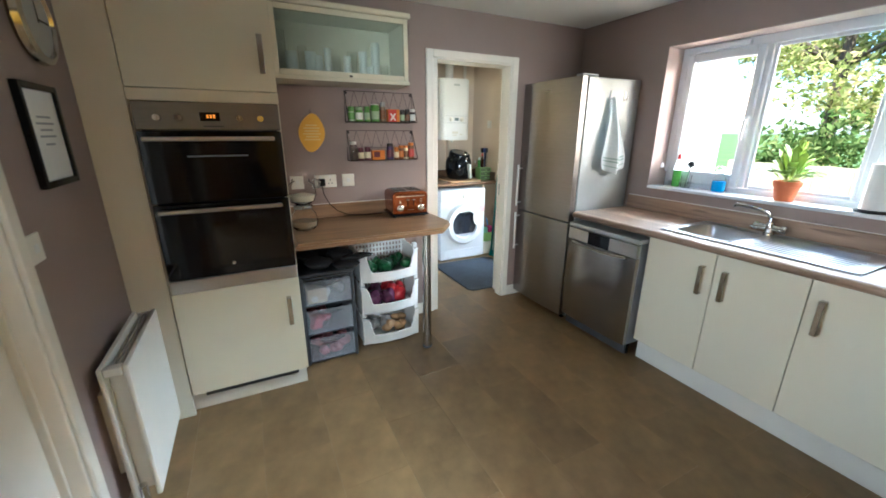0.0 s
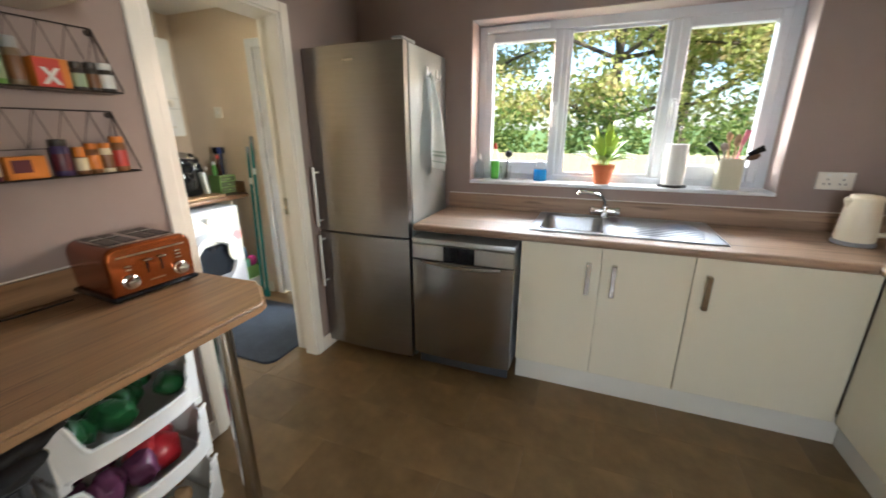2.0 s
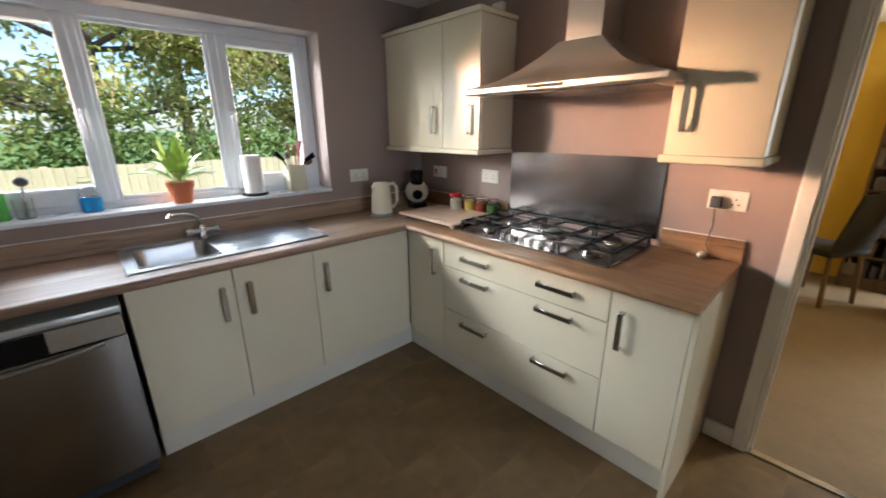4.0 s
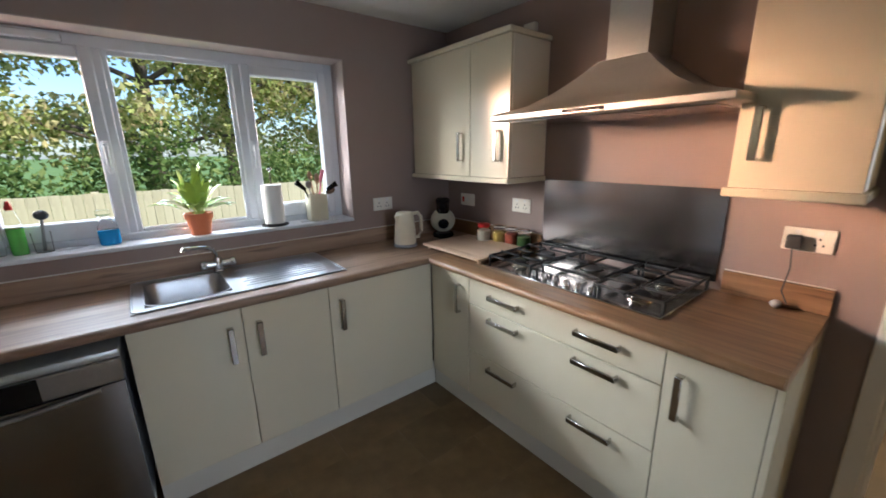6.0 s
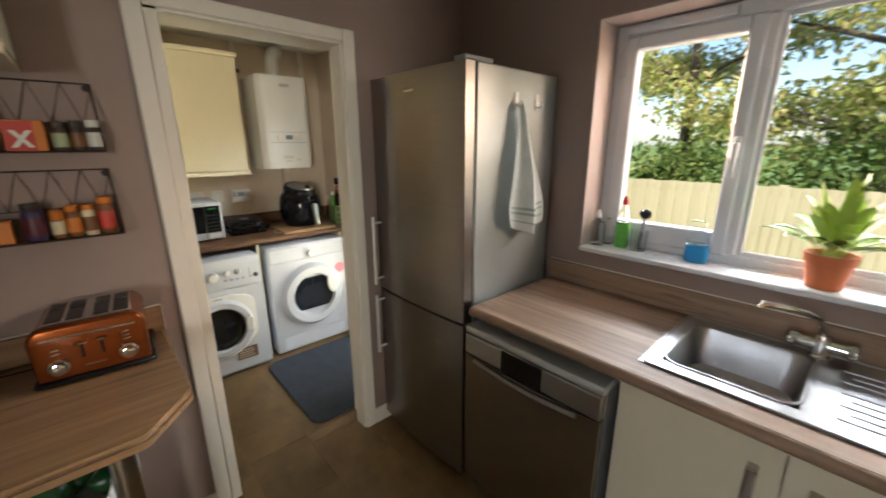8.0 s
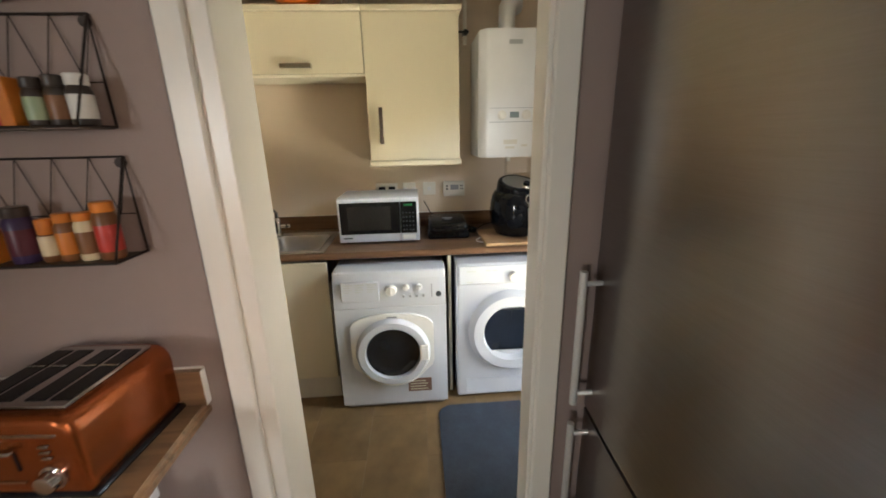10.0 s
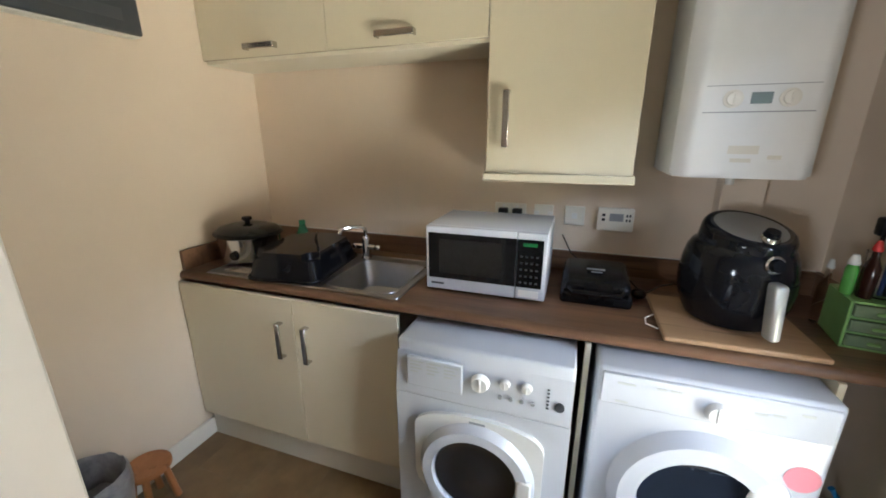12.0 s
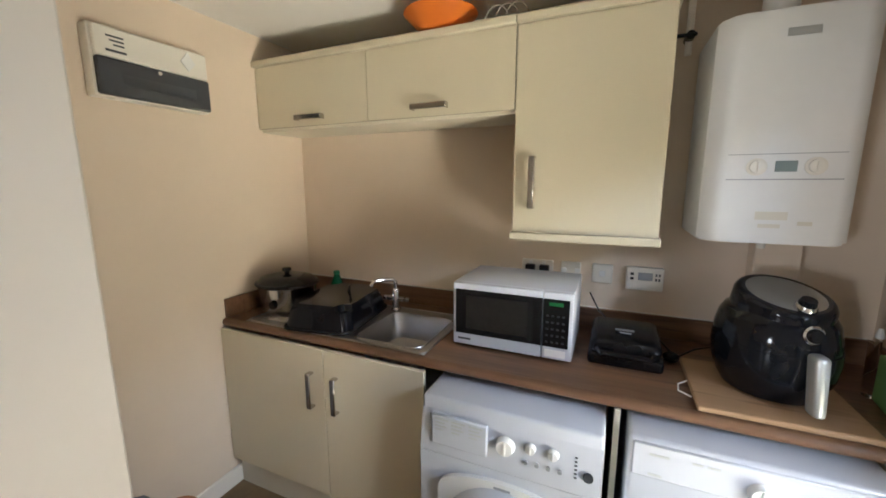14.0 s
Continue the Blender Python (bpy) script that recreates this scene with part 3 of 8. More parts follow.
front(c, "door", 0, 0.29, 0.155, 0.866, [(0.055, 0.70, 0.165, True)])
part("end_panel", box(B(), (0.2905, 0.0, 0.0), (0.309, 0.575, 0.868), 0.001), CREAM, c)

pl = thing("plinth", pose(0, 0, 0), "cream plinth boards under the base units", "plinth", "", "structure")
part("plinth_board", box(B(), (-1.40, 2.195, 0), (0.094, 2.213, 0.152), 0.001), PLINTH, pl)
part("plinth_board", box(B(), (0.095, 0.52, 0), (0.113, 2.195, 0.152), 0.001), PLINTH, pl)
part("plinth_board", box(B(), (-2.132, -0.47, 0), (-2.114, 0.13, 0.122), 0.001), PLINTH, pl)
part("vent_grille", box(B(), (-2.1135, -0.40, 0.075), (-2.108, 0.085, 0.112), 0.001), DARK_GREY, pl, "dark vent grille")
part("plinth_board", box(B(), (-3.872, 0.047, 0), (-3.854, 1.155, 0.148), 0.001), PLINTH, pl)

# worktops


def slab(x0, x1, y0, y1, hx0, hx1, hy0, hy1, z0, z1):
    """One slab with a rectangular hole."""
    bm, v = B(), {}
    xs, ys = (x0, hx0, hx1, x1), (y0, hy0, hy1, y1)
    for i, x in enumerate(xs):
        for j, y in enumerate(ys):
            for k, z in enumerate((z0, z1)):
                v[i, j, k] = bm.verts.new((x, y, z))
    for i in range(3):
        for j in range(3):
            if (i, j) != (1, 1):
                for k in (0, 1):
                    bm.faces.new((v[i, j, k], v[i + 1, j, k], v[i + 1, j + 1, k], v[i, j + 1, k]))
    for i in range(3):
        for j in (0, 3):
            bm.faces.new((v[i, j, 0], v[i + 1, j, 0], v[i + 1, j, 1], v[i, j, 1]))
            bm.faces.new((v[j, i, 0], v[j, i + 1, 0], v[j, i + 1, 1], v[j, i, 1]))
    for a, b in (((1, 1), (2, 1)), ((2, 1), (2, 2)), ((2, 2), (1, 2)), ((1, 2), (1, 1))):
        bm.faces.new((v[(*a, 0)], v[(*b, 0)], v[(*b, 1)], v[(*a, 1)]))
    return bm


SX0, SX1, SY0, SY1 = -1.36, -0.485, 2.19, 2.645
t = thing("worktop", pose(-0.6, 2.4, 0.87), "oak-effect laminate worktop along the window wall", "worktop")
ox, oy, oz = -0.6, 2.4, 0.87


def wbox(bm, x0, x1, y0, y1, z0=0.0, z1=0.04, bev=0.0):
    return box(bm, (x0 - ox, y0 - oy, z0), (x1 - ox, y1 - oy, z1), bev)


wt = slab(-2.0 - ox, XE - ox, 2.10 - oy, YN - oy, SX0 - ox, SX1 - ox, SY0 - oy, SY1 - oy, 0, 0.04)
part("top", wt, OAK_X, t, smooth=False)
nose = tube(B(), [(-2.0 - ox, 2.102 - oy, 0.02), (-0.002 - ox, 2.102 - oy, 0.02)], 0.0196, 14)
part("rounded_front", nose, OAK_X, t)
part("upstand", wbox(B(), -2.0, XE - 0.02, YN - 0.02, YN - 0.001, 0.0405, 0.135, 0.002), OAK_X, t)
part("sealant", wbox(B(), -2.0, XE - 0.02, YN - 0.006, YN - 0.0005, 0.1352, 0.1395, 0.001), TRIM, t, "white sealant bead")
t = thing("worktop", pose(0.3, 1.3, 0.87), "oak-effect laminate worktop under the gas hob", "worktop")
ox, oy = 0.3, 1.3
part("top", wbox(B(), 0.0, XE, 0.50, 2.0995), OAK_Y, t, smooth=False)
part("rounded_front", tube(B(), [(0.002 - ox, 0.502 - oy, 0.02), (0.002 - ox, 2.098 - oy, 0.02)], 0.0196, 14), OAK_Y, t)
part("upstand", wbox(B(), XE - 0.02, XE - 0.001, 0.50, 0.835, 0.0405, 0.135, 0.002), OAK_Y, t)
part("upstand", wbox(B(), XE - 0.02, XE - 0.001, 1.775, YN - 0.021, 0.0405, 0.135, 0.002), OAK_Y, t)
for y0, y1 in ((0.50, 0.835), (1.775, YN - 0.021)):
    part("sealant", wbox(B(), XE - 0.006, XE - 0.0005, y0, y1, 0.1352, 0.1395, 0.001), TRIM, t, "white sealant bead")

# wall cabinets


def wall_cabinet(y_far, w, z0, z1, edges, label, handles, deep=0.31):
    c = thing("wall_cabinet", pose(0.30, y_far, z0, 0, 0, FRONT_E), label, "cabinet", "cream gloss wall units")
    h = z1 - z0
    part("body", box(B(), (0.002, 0.021, 0.032), (w - 0.002, deep, h - 0.03), 0.001), CREAM_MATT, c)
    for x0, x1, handle in zip(edges, edges[1:], handles):
        front(c, "door", x0, x1, 0.03, h - 0.028, [handle])
    part("light_rail", box(B(), (-0.01, -0.02, 0.0), (w + 0.01, deep, 0.03), 0.004), CREAM, c)
    part("cornice", box(B(), (-0.012, -0.024, h - 0.027), (w + 0.012, deep, h), 0.005), CREAM, c)
    return c


wall_cabinet(2.665, 0.89, 1.33, 2.10, (0, 0.585, 0.89), "cream gloss double wall cupboard beside the window", [(0.508, 0.20, 0.165, True), (0.812, 0.20, 0.165, True)])
wall_cabinet(0.79, 0.32, 1.345, 2.10, (0, 0.32), "narrow cream gloss wall cupboard by the dining doorway", [(0.06, 0.20, 0.165, True)])

# tall oven housing
c = thing("oven_housing", pose(-2.06, -0.455, 0, 0, 0, FRONT_W), "tall cream gloss oven housing with cupboard above and below", "cabinet", G)
hb = B()
box(hb, (0.0, 0.021, 0.12), (0.018, 0.598, 2.235))
box(hb, (0.577, 0.021, 0.12), (0.595, 0.598, 2.235))
box(hb, (0.0185, 0.58, 0.12), (0.5765, 0.598, 2.235))
box(hb, (0.0185, 0.03, 0.66), (0.5765, 0.579, 0.705))
box(hb, (0.0185, 0.03, 1.61), (0.5765, 0.579, 1.64))
box(hb, (0.0185, 0.03, 2.21), (0.5765, 0.579, 2.235))
part("body", hb, CREAM_MATT, c)
part("filler_panel", box(B(), (-0.163, 0.004, 0.0), (-0.002, 0.022, 2.30), 0.001), CREAM_MATT, c)
part("rail", box(B(), (0.0, 0.0, 1.602), (0.595, 0.018, 1.652), 0.001), CREAM, c)
front(c, "door", 0, 0.595, 0.125, 0.706, [(0.53, 0.52, 0.165, True)])
front(c, "door", 0, 0.595, 1.655, 2.235, [(0.54, 1.815, 0.165, True)])

o = thing("double_oven", pose(-2.06, -0.445, 0.708, 0, 0, FRONT_W), "built-in stainless steel and black glass double oven", "oven")
part("casing", box(B(), (0.015, 0.02, 0.005), (0.565, 0.54, 0.885), 0.002), DARK_GREY, o)
part("control_panel", box(B(), (0.0, -0.012, 0.772), (0.578, 0.018, 0.893), 0.003), mat("oven_panel_steel", (0.20, 0.19, 0.18), (0.17, 0.16, 0.15), rough=0.36, metal=1, scale=14, stretch=(1, 1, 26)), o, "dark brushed steel panel")
part("bottom_trim", box(B(), (0.0, -0.012, 0.0), (0.578, 0.018, 0.068), 0.003), STEEL_H, o)
for kx in (0.085, 0.165, 0.405, 0.493):
    k = B()
    cyl(k, (kx, -0.0125, 0.825), (kx, -0.034, 0.825), 0.017, 0.014, 20)
    box(k, (kx - 0.003, -0.037, 0.812), (kx + 0.003, -0.030, 0.838), 0.001)
    part("knob", k, CHROME, o)
dsp = part("display", box(B(), (0.245, -0.0145, 0.812), (0.325, -0.0125, 0.850), 0.001), BLACK_GLASS, o)
AMBER = mat("amber_digits", (1.0, 0.30, 0.02), rough=0.5, emit=0.16)
dg = B()
for i in range(3):
    box(dg, (0.272 + i * 0.013, -0.0152, 0.824), (0.281 + i * 0.013, -0.0147, 0.840))
part("digits", dg, AMBER, dsp, "glowing amber digits")
part("button_strip", box(B(), (0.255, -0.0145, 0.786), (0.335, -0.0125, 0.792)), DARK_GREY, o)
for z0, z1, hz in ((0.072, 0.442, 0.412), (0.448, 0.768, 0.735)):
    d = part("oven_door", box(B(), (0.0, -0.018, z0), (0.578, 0.018, z1), 0.004), BLACK_GLASS, o)
    hn = B()
    box(hn, (0.02, -0.056, hz - 0.010), (0.545, -0.044, hz + 0.010), 0.004)
    for s in (0.03, 0.525):
        box(hn, (s, -0.05, hz - 0.007), (s + 0.012, -0.0185, hz + 0.007), 0.001)
    part("handle", hn, STEEL_H, d)
part("grill_rail", box(B(), (0.17, -0.0192, 0.655), (0.42, -0.0183, 0.661)), GREY_PLASTIC, o)
part("badge", box(B(), (0.28, -0.0195, 0.125), (0.295, -0.0183, 0.14), 0.002), SATIN, o)

# glazed wall cabinet over the breakfast bar
c = thing("glazed_wall_cabinet", pose(-2.34, 0.16, 1.775, 0, 0, FRONT_W), "cream wall cabinet with a frosted glass flap, full of glasses", "cabinet")
gb = B()
W, H, D = 0.775, 0.345, 0.315
box(gb, (0, 0.03, 0.0), (W, D, 0.018))
box(gb, (0, 0.03, H - 0.018), (W, D, H))
box(gb, (0, 0.03, 0.0185), (0.018, D, H - 0.0185))
box(gb, (W - 0.018, 0.03, 0.0185), (W, D, H - 0.0185))
box(gb, (0.0185, D - 0.012, 0.0185), (W - 0.0185, D, H - 0.0185))
part("body", gb, CREAM_MATT, c)
part("cornice", box(B(), (-0.005, -0.015, H + 0.0005), (W + 0.012, D, H + 0.03), 0.006), CREAM, c)
part("light_rail", box(B(), (0.0, 0.0, -0.022), (W + 0.005, D, -0.0005), 0.003), CREAM, c)
fl = B()
for x0, x1, z0, z1 in ((0, 0.028, 0.0, H), (W - 0.028, W, 0.0, H), (0.028, W - 0.028, 0.0, 0.03), (0.028, W - 0.028, H - 0.028, H)):
    box(fl, (x0, 0.006, z0), (x1, 0.028, z1), 0.003)
fl = part("flap_frame", fl, CREAM, c)
part("glass", box(B(), (0.024, 0.014, 0.026), (W - 0.024, 0.019, H - 0.024)), FROST, fl, "frosted glass pane").visible_shadow = False
part("latch", box(B(), (W * 0.52, 0.0, 0.004), (W * 0.52 + 0.02, 0.008, 0.016), 0.002), CHROME, fl)
random.seed(4)
for i in range(13):
    x = 0.06 + i * 0.052 + random.uniform(-0.01, 0.01)
    y, hgt, r = 0.10 + random.uniform(0, 0.12), random.choice((0.09, 0.12, 0.15, 0.22)), random.uniform(0.02, 0.032)
    q = c.matrix_world @ Matrix.Translation((x, y, 0.0185))
    if i % 3 == 1:
        solid("mug", lathe(B(), [(r, 0), (r * 1.05, hgt * 0.6), (r * 1.05, hgt * 0.75), (r * 0.92, hgt * 0.75), (r * 0.9, 0.006)], 16), WHITE_PLASTIC, "white mug behind the frosted glass", "mug", q, "glassware in the cabinet")
    else:
        solid("drinking_glass", lathe(B(), [(r * 0.8, 0), (r, hgt), (r * 0.93, hgt), (r * 0.74, 0.008)], 16), WHITE_PLASTIC if i % 2 else CLEAR_PL, "pale drinking glass behind the frosted glass", "glass", q, "glassware in the cabinet")

# breakfast bar
bar = thing("breakfast_bar", pose(-2.32, 0.6, 0), "oak-effect breakfast bar with a rounded end on a steel leg", "worktop")
pts = [(-0.335, -0.46), (0.309, -0.46), (0.309, 0.405), (0.306, 0.42), (0.298, 0.432), (0.185, 0.526), (0.17, 0.533), (0.15, 0.535), (-0.335, 0.535)]
bt = prism(B(), pts, 0.862, 0.90)
bmesh.ops.bevel(bt, geom=[e for e in bt.edges if abs(e.verts[0].co.z - e.verts[1].co.z) < 0.001 and max(e.verts[0].co.x, e.verts[1].co.x) > 0.0], offset=0.012, segments=3, affect="EDGES")
part("top", bt, OAK_Y, bar)
part("upstand", box(B(), (-0.338, -0.46, 0.9005), (-0.32, 0.535, 0.992), 0.002), OAK_Y, bar)
part("sealant", box(B(), (-0.3395, -0.46, 0.9922), (-0.334, 0.535, 0.9965), 0.001), TRIM, bar, "white sealant bead")
part("upstand_end", box(B(), (-0.338, 0.5352, 0.9005), (-0.319, 0.5375, 0.9935), 0.0005), TRIM, bar, "white end strip")
lg = B()
cyl(lg, (0.165, 0.36, 0.012), (0.165, 0.36, 0.861), 0.029, n=24)
part("leg", lg, SATIN, bar, "brushed steel tube leg")
part("foot", cyl(B(), (0.165, 0.36, 0.0), (0.165, 0.36, 0.012), 0.034, n=24), DARK_GREY, bar)

# ---------------------------------------------------------------- kitchen appliances
f = thing("fridge_freezer", pose(-2.645, 2.06, 0), "tall stainless steel fridge freezer with two doors", "fridge")
part("cabinet", box(B(), (0.004, 0.072, 0.03), (0.622, 0.60, 1.846), 0.006), mat("grey_fridge_side", (0.36, 0.38, 0.375), (0.32, 0.34, 0.335), rough=0.3, metal=0.5, scale=6), f, "pale grey side panels")
part("door_seal", box(B(), (0.012, 0.06, 0.05), (0.614, 0.0715, 1.84)), DARK_GREY, f)
for z0, z1, h0, h1 in ((0.055, 0.817, 0.47, 0.80), (0.829, 1.845, 0.86, 1.21)):
    d = B()
    pr = [(0.0, 0.06)] + [(0.62 * i / 10, 0.014 * (abs(i - 5) / 5) ** 2) for i in range(11)] + [(0.62, 0.06)]
    prism(d, pr, z0, z1)
    d = part("door", d, STEEL, f, "brushed steel door")
    h = B()
    cyl(h, (0.035, -0.034, h0), (0.035, -0.034, h1), 0.009, n=12)
    for z in (h0 + 0.03, h1 - 0.03):
        cyl(h, (0.035, -0.034, z), (0.035, 0.012, z), 0.006, n=8)
    part("handle", h, mat("pale_bar_handle", (0.74, 0.73, 0.71), (0.68, 0.67, 0.65), rough=0.3, metal=0.4, scale=8), d, "pale metal bar handle")
part("badge", box(B(), (0.27, -0.003, 1.765), (0.335, 0.002, 1.775), 0.001), CHROME, f)
part("hinge_cover", box(B(), (0.56, 0.01, 1.8465), (0.622, 0.16, 1.862), 0.004), GREY_PLASTIC, f)
for x, y in ((0.06, 0.1), (0.56, 0.1), (0.06, 0.55), (0.56, 0.55)):
    part("foot", cyl(B(), (x, y, 0), (x, y, 0.03), 0.02, n=12), BLACK, f)

d = thing("dishwasher", pose(-2.007, 2.07, 0), "freestanding stainless steel dishwasher under the worktop", "dishwasher")
part("body", box(B(), (0.004, 0.03, 0.10), (0.588, 0.60, 0.828), 0.003), GREY_PLASTIC, d)
part("top_panel", box(B(), (0.0, 0.0, 0.806), (0.592, 0.59, 0.838), 0.008, 2), STEEL_L, d)
part("control_fascia", box(B(), (0.004, -0.004, 0.715), (0.588, 0.03, 0.803), 0.004), STEEL_H, d)
part("display", box(B(), (0.195, -0.006, 0.715), (0.375, -0.0035, 0.803), 0.002), BLACK_GLASS, d)
prf = [(0.588, 0.03), (0.004, 0.03)] + [(0.004 + 0.584 * i / 12, -0.012 * (1 - (abs(i - 6) / 6) ** 4)) for i in range(13)]
dr = prism(B(), prf, 0.105, 0.712)
dr = part("door", dr, mat("polished_door_steel", (0.40, 0.385, 0.37), (0.32, 0.31, 0.30), rough=0.2, metal=1, scale=14, stretch=(1, 1, 30), rvar=0.12), d)
hl = tube(B(), [(0.07 + 0.45 * i / 16, -0.021, 0.708 - 0.016 * math.sin(math.pi * i / 16)) for i in range(17)], 0.0085, 8)
part("handle_lip", hl, STEEL_H, dr)
part("kickboard", box(B(), (0.02, 0.04, 0.02), (0.572, 0.06, 0.10), 0.001), DARK_GREY, d)
for x in (0.05, 0.54):
    part("foot", cyl(B(), (x, 0.10, 0), (x, 0.10, 0.10), 0.02, n=12), BLACK, d)

# inset sink and tap
s = thing("sink", pose(-1.37, 2.18, 0.9105), "stainless steel inset sink with a ribbed drainer", "sink")
W, D = 0.893, 0.47
dk = B()
bx0, bx1, by0, by1 = 0.045, 0.365, 0.055, 0.41
for x0, x1, y0, y1 in ((0, W, 0, by0), (0, W, by1, D), (0, bx0, by0, by1), (bx1, W, by0, by1)):
    box(dk, (x0, y0, 0.0), (x1, y1, 0.003))
part("deck", dk, SINK_STEEL, s, smooth=False)
rim = B()
ro = rounded(0.003, W - 0.003, 0.003, D - 0.003, 0.03)
tube(rim, [(x, y, 0.004) for x, y in ro + ro[:1]], 0.004, 6)
ri = rounded(bx0, bx1, by0, by1, 0.05)
tube(rim, [(x, y, 0.0035) for x, y in ri + ri[:1]], 0.004, 6)
part("rim", rim, SINK_STEEL, s)
bw = B()
rings = []
for dz, ins, rad in ((0.002, 0.0, 0.05), (-0.02, 0.006, 0.055), (-0.13, 0.02, 0.06), (-0.15, 0.045, 0.06), (-0.152, 0.12, 0.03)):
    rings.append([bw.verts.new((x, y, dz)) for x, y in rounded(bx0 + ins, bx1 - ins, by0 + ins, by1 - ins, rad)])
for a, b in zip(rings, rings[1:]):
    for i in range(len(a)):
        bw.faces.new((a[i], a[(i + 1) % len(a)], b[(i + 1) % len(a)], b[i]))
bw.faces.new(rings[-1])
part("bowl", bw, SINK_STEEL, s)
part("waste", lathe(B(), [(0.035, -0.150), (0.035, -0.146), (0.02, -0.146), (0.015, -0.149)], 20, (0.205, 0.23, 0)), CHROME, s)
for i in range(9):
    y = 0.08 + i * 0.037
    part("drainer_rib", tube(B(), [(0.43 + 0.02 * (i % 2), y, 0.0015), (0.84 - 0.03 * abs(i - 4) / 4, y, 0.0015)], 0.005, 8), SINK_STEEL, s)
tp = thing("kitchen_tap", pose(-1.0, 2.605, 0.914), "chrome mixer tap with an angled swivel spout", "tap")
b_ = B()
lathe(b_, [(0.028, 0), (0.028, 0.008), (0.022, 0.014), (0.022, 0.06), (0.018, 0.075)], 20)
cyl(b_, (-0.055, 0, 0.042), (0.055, 0, 0.042), 0.018, n=16)
part("body", b_, CHROME, tp)
part("spout", tube(B(), [(0, 0, 0.07), (-0.006, -0.004, 0.10), (-0.02, -0.014, 0.125), (-0.05, -0.036, 0.142), (-0.10, -0.072, 0.155), (-0.145, -0.104, 0.163), (-0.152, -0.109, 0.148)], 0.010, 10), CHROME, tp)
for sx in (-1, 1):
    k = lathe(B(), [(0.02, 0), (0.024, 0.006), (0.024, 0.02), (0.018, 0.026)], 14)
    bmesh.ops.rotate(k, verts=k.verts, matrix=Matrix.Rotation(radians(90 * sx), 3, "Y"))
    bmesh.ops.translate(k, verts=k.verts, vec=(sx * 0.055, 0, 0.042))
    box(k, (sx * 0.06, -0.05, 0.038), (sx * 0.078, -0.01, 0.047), 0.003)
    part("lever", k, CHROME, tp)

# gas hob, splashback and hood (local: x runs along the wall, front is -y)
hob = thing("gas_hob", pose(0.36, 1.32, 0.9105, 0, 0, FRONT_E), "five-burner stainless steel gas hob with black pan supports", "hob")
HW, HD = 0.45, 0.245
part("plate", box(B(), (-HW, -HD, 0), (HW, HD, 0.008), 0.003), mat("hob_steel", (0.46, 0.44, 0.42), (0.40, 0.38, 0.36), rough=0.16, metal=1, scale=16), hob)
burn = [(-0.31, -0.11, 0.036), (-0.31, 0.12, 0.045), (0.0, 0.05, 0.062), (0.31, -0.11, 0.045), (0.31, 0.12, 0.036)]
for x, y, r in burn:
    bb = part("burner", lathe(B(), [(r * 1.25, 0.008), (r * 1.2, 0.014), (r, 0.018), (r, 0.026)], 24, (x, y, 0)), SATIN, hob)
    part("burner_cap", lathe(B(), [(r * 0.85, 0.0265), (r * 0.9, 0.029), (r * 0.85, 0.034), (r * 0.2, 0.036)], 24, (x, y, 0)), IRON, bb)
for cx, hw in ((-0.305, 0.135), (0.0, 0.15), (0.305, 0.135)):
    g = B()
    y0, y1, zt = -0.205 if cx else -0.13, 0.225, 0.058
    for a, b in (((cx - hw, y0), (cx + hw, y0)), ((cx - hw, y1), (cx + hw, y1)), ((cx - hw, y0), (cx - hw, y1)), ((cx + hw, y0), (cx + hw, y1))):
        box(g, (a[0] - 0.005, a[1] - 0.005, zt - 0.012), (b[0] + 0.005, b[1] + 0.005, zt), 0.002)
    for bxx, byy, r in burn:
        if abs(bxx - cx) < 0.05:
            for ang in range(0, 360, 90):
                dx, dy = math.cos(radians(ang)), math.sin(radians(ang))
                far = hw if dx else (y1 - byy if dy > 0 else byy - y0)
                far = min(far, 0.14)
                p0 = (bxx + dx * r * 0.45, byy + dy * r * 0.45)
                p1 = (bxx + dx * far, byy + dy * far)
                box(g, (min(p0[0], p1[0]) - 0.004, min(p0[1], p1[1]) - 0.004, zt - 0.006), (max(p0[0], p1[0]) + 0.004, max(p0[1], p1[1]) + 0.004, zt + 0.005), 0.002)
    if cx:
        box(g, (cx - hw, 0.0, zt - 0.010), (cx + hw, 0.01, zt), 0.002)
    for sx in (-1, 1):
        for yy in (y0, y1):
            box(g, (cx + sx * hw - 0.006, yy - 0.006, 0.0085), (cx + sx * hw + 0.006, yy + 0.006, zt - 0.006), 0.002)
    part("pan_support", g, IRON, hob, "black cast iron grid")
for i in range(6):
    x = -0.15 + i * 0.06
    part("control_knob", lathe(B(), [(0.021, 0.0085), (0.021, 0.012), (0.017, 0.014), (0.015, 0.034), (0.011, 0.036)], 18, (x, -0.195, 0)), CHROME, hob)

sp = solid("splashback", box(B(), (-0.455, -0.004, 0), (0.455, 0.004, 0.395), 0.001), mat("splash_steel", (0.30, 0.285, 0.285), (0.26, 0.25, 0.25), rough=0.17, metal=1, scale=2.5, stretch=(0.4, 1, 50), rvar=0.04),
           "brushed stainless steel splashback behind the hob", "splashback", pose(XE - 0.005, 1.315, 0.945, 0, 0, FRONT_E))
hd = thing("cooker_hood", pose(XE - 0.002, 1.24, 1.64, 0, 0, FRONT_E), "stainless steel chimney cooker hood over the hob", "cooker hood")
hb = B()
lo = [(-0.485, -0.50), (0.485, -0.50), (0.485, 0.0), (-0.485, 0.0)]
hi = [(-0.105, -0.245), (0.105, -0.245), (0.105, 0.0), (-0.105, 0.0)]
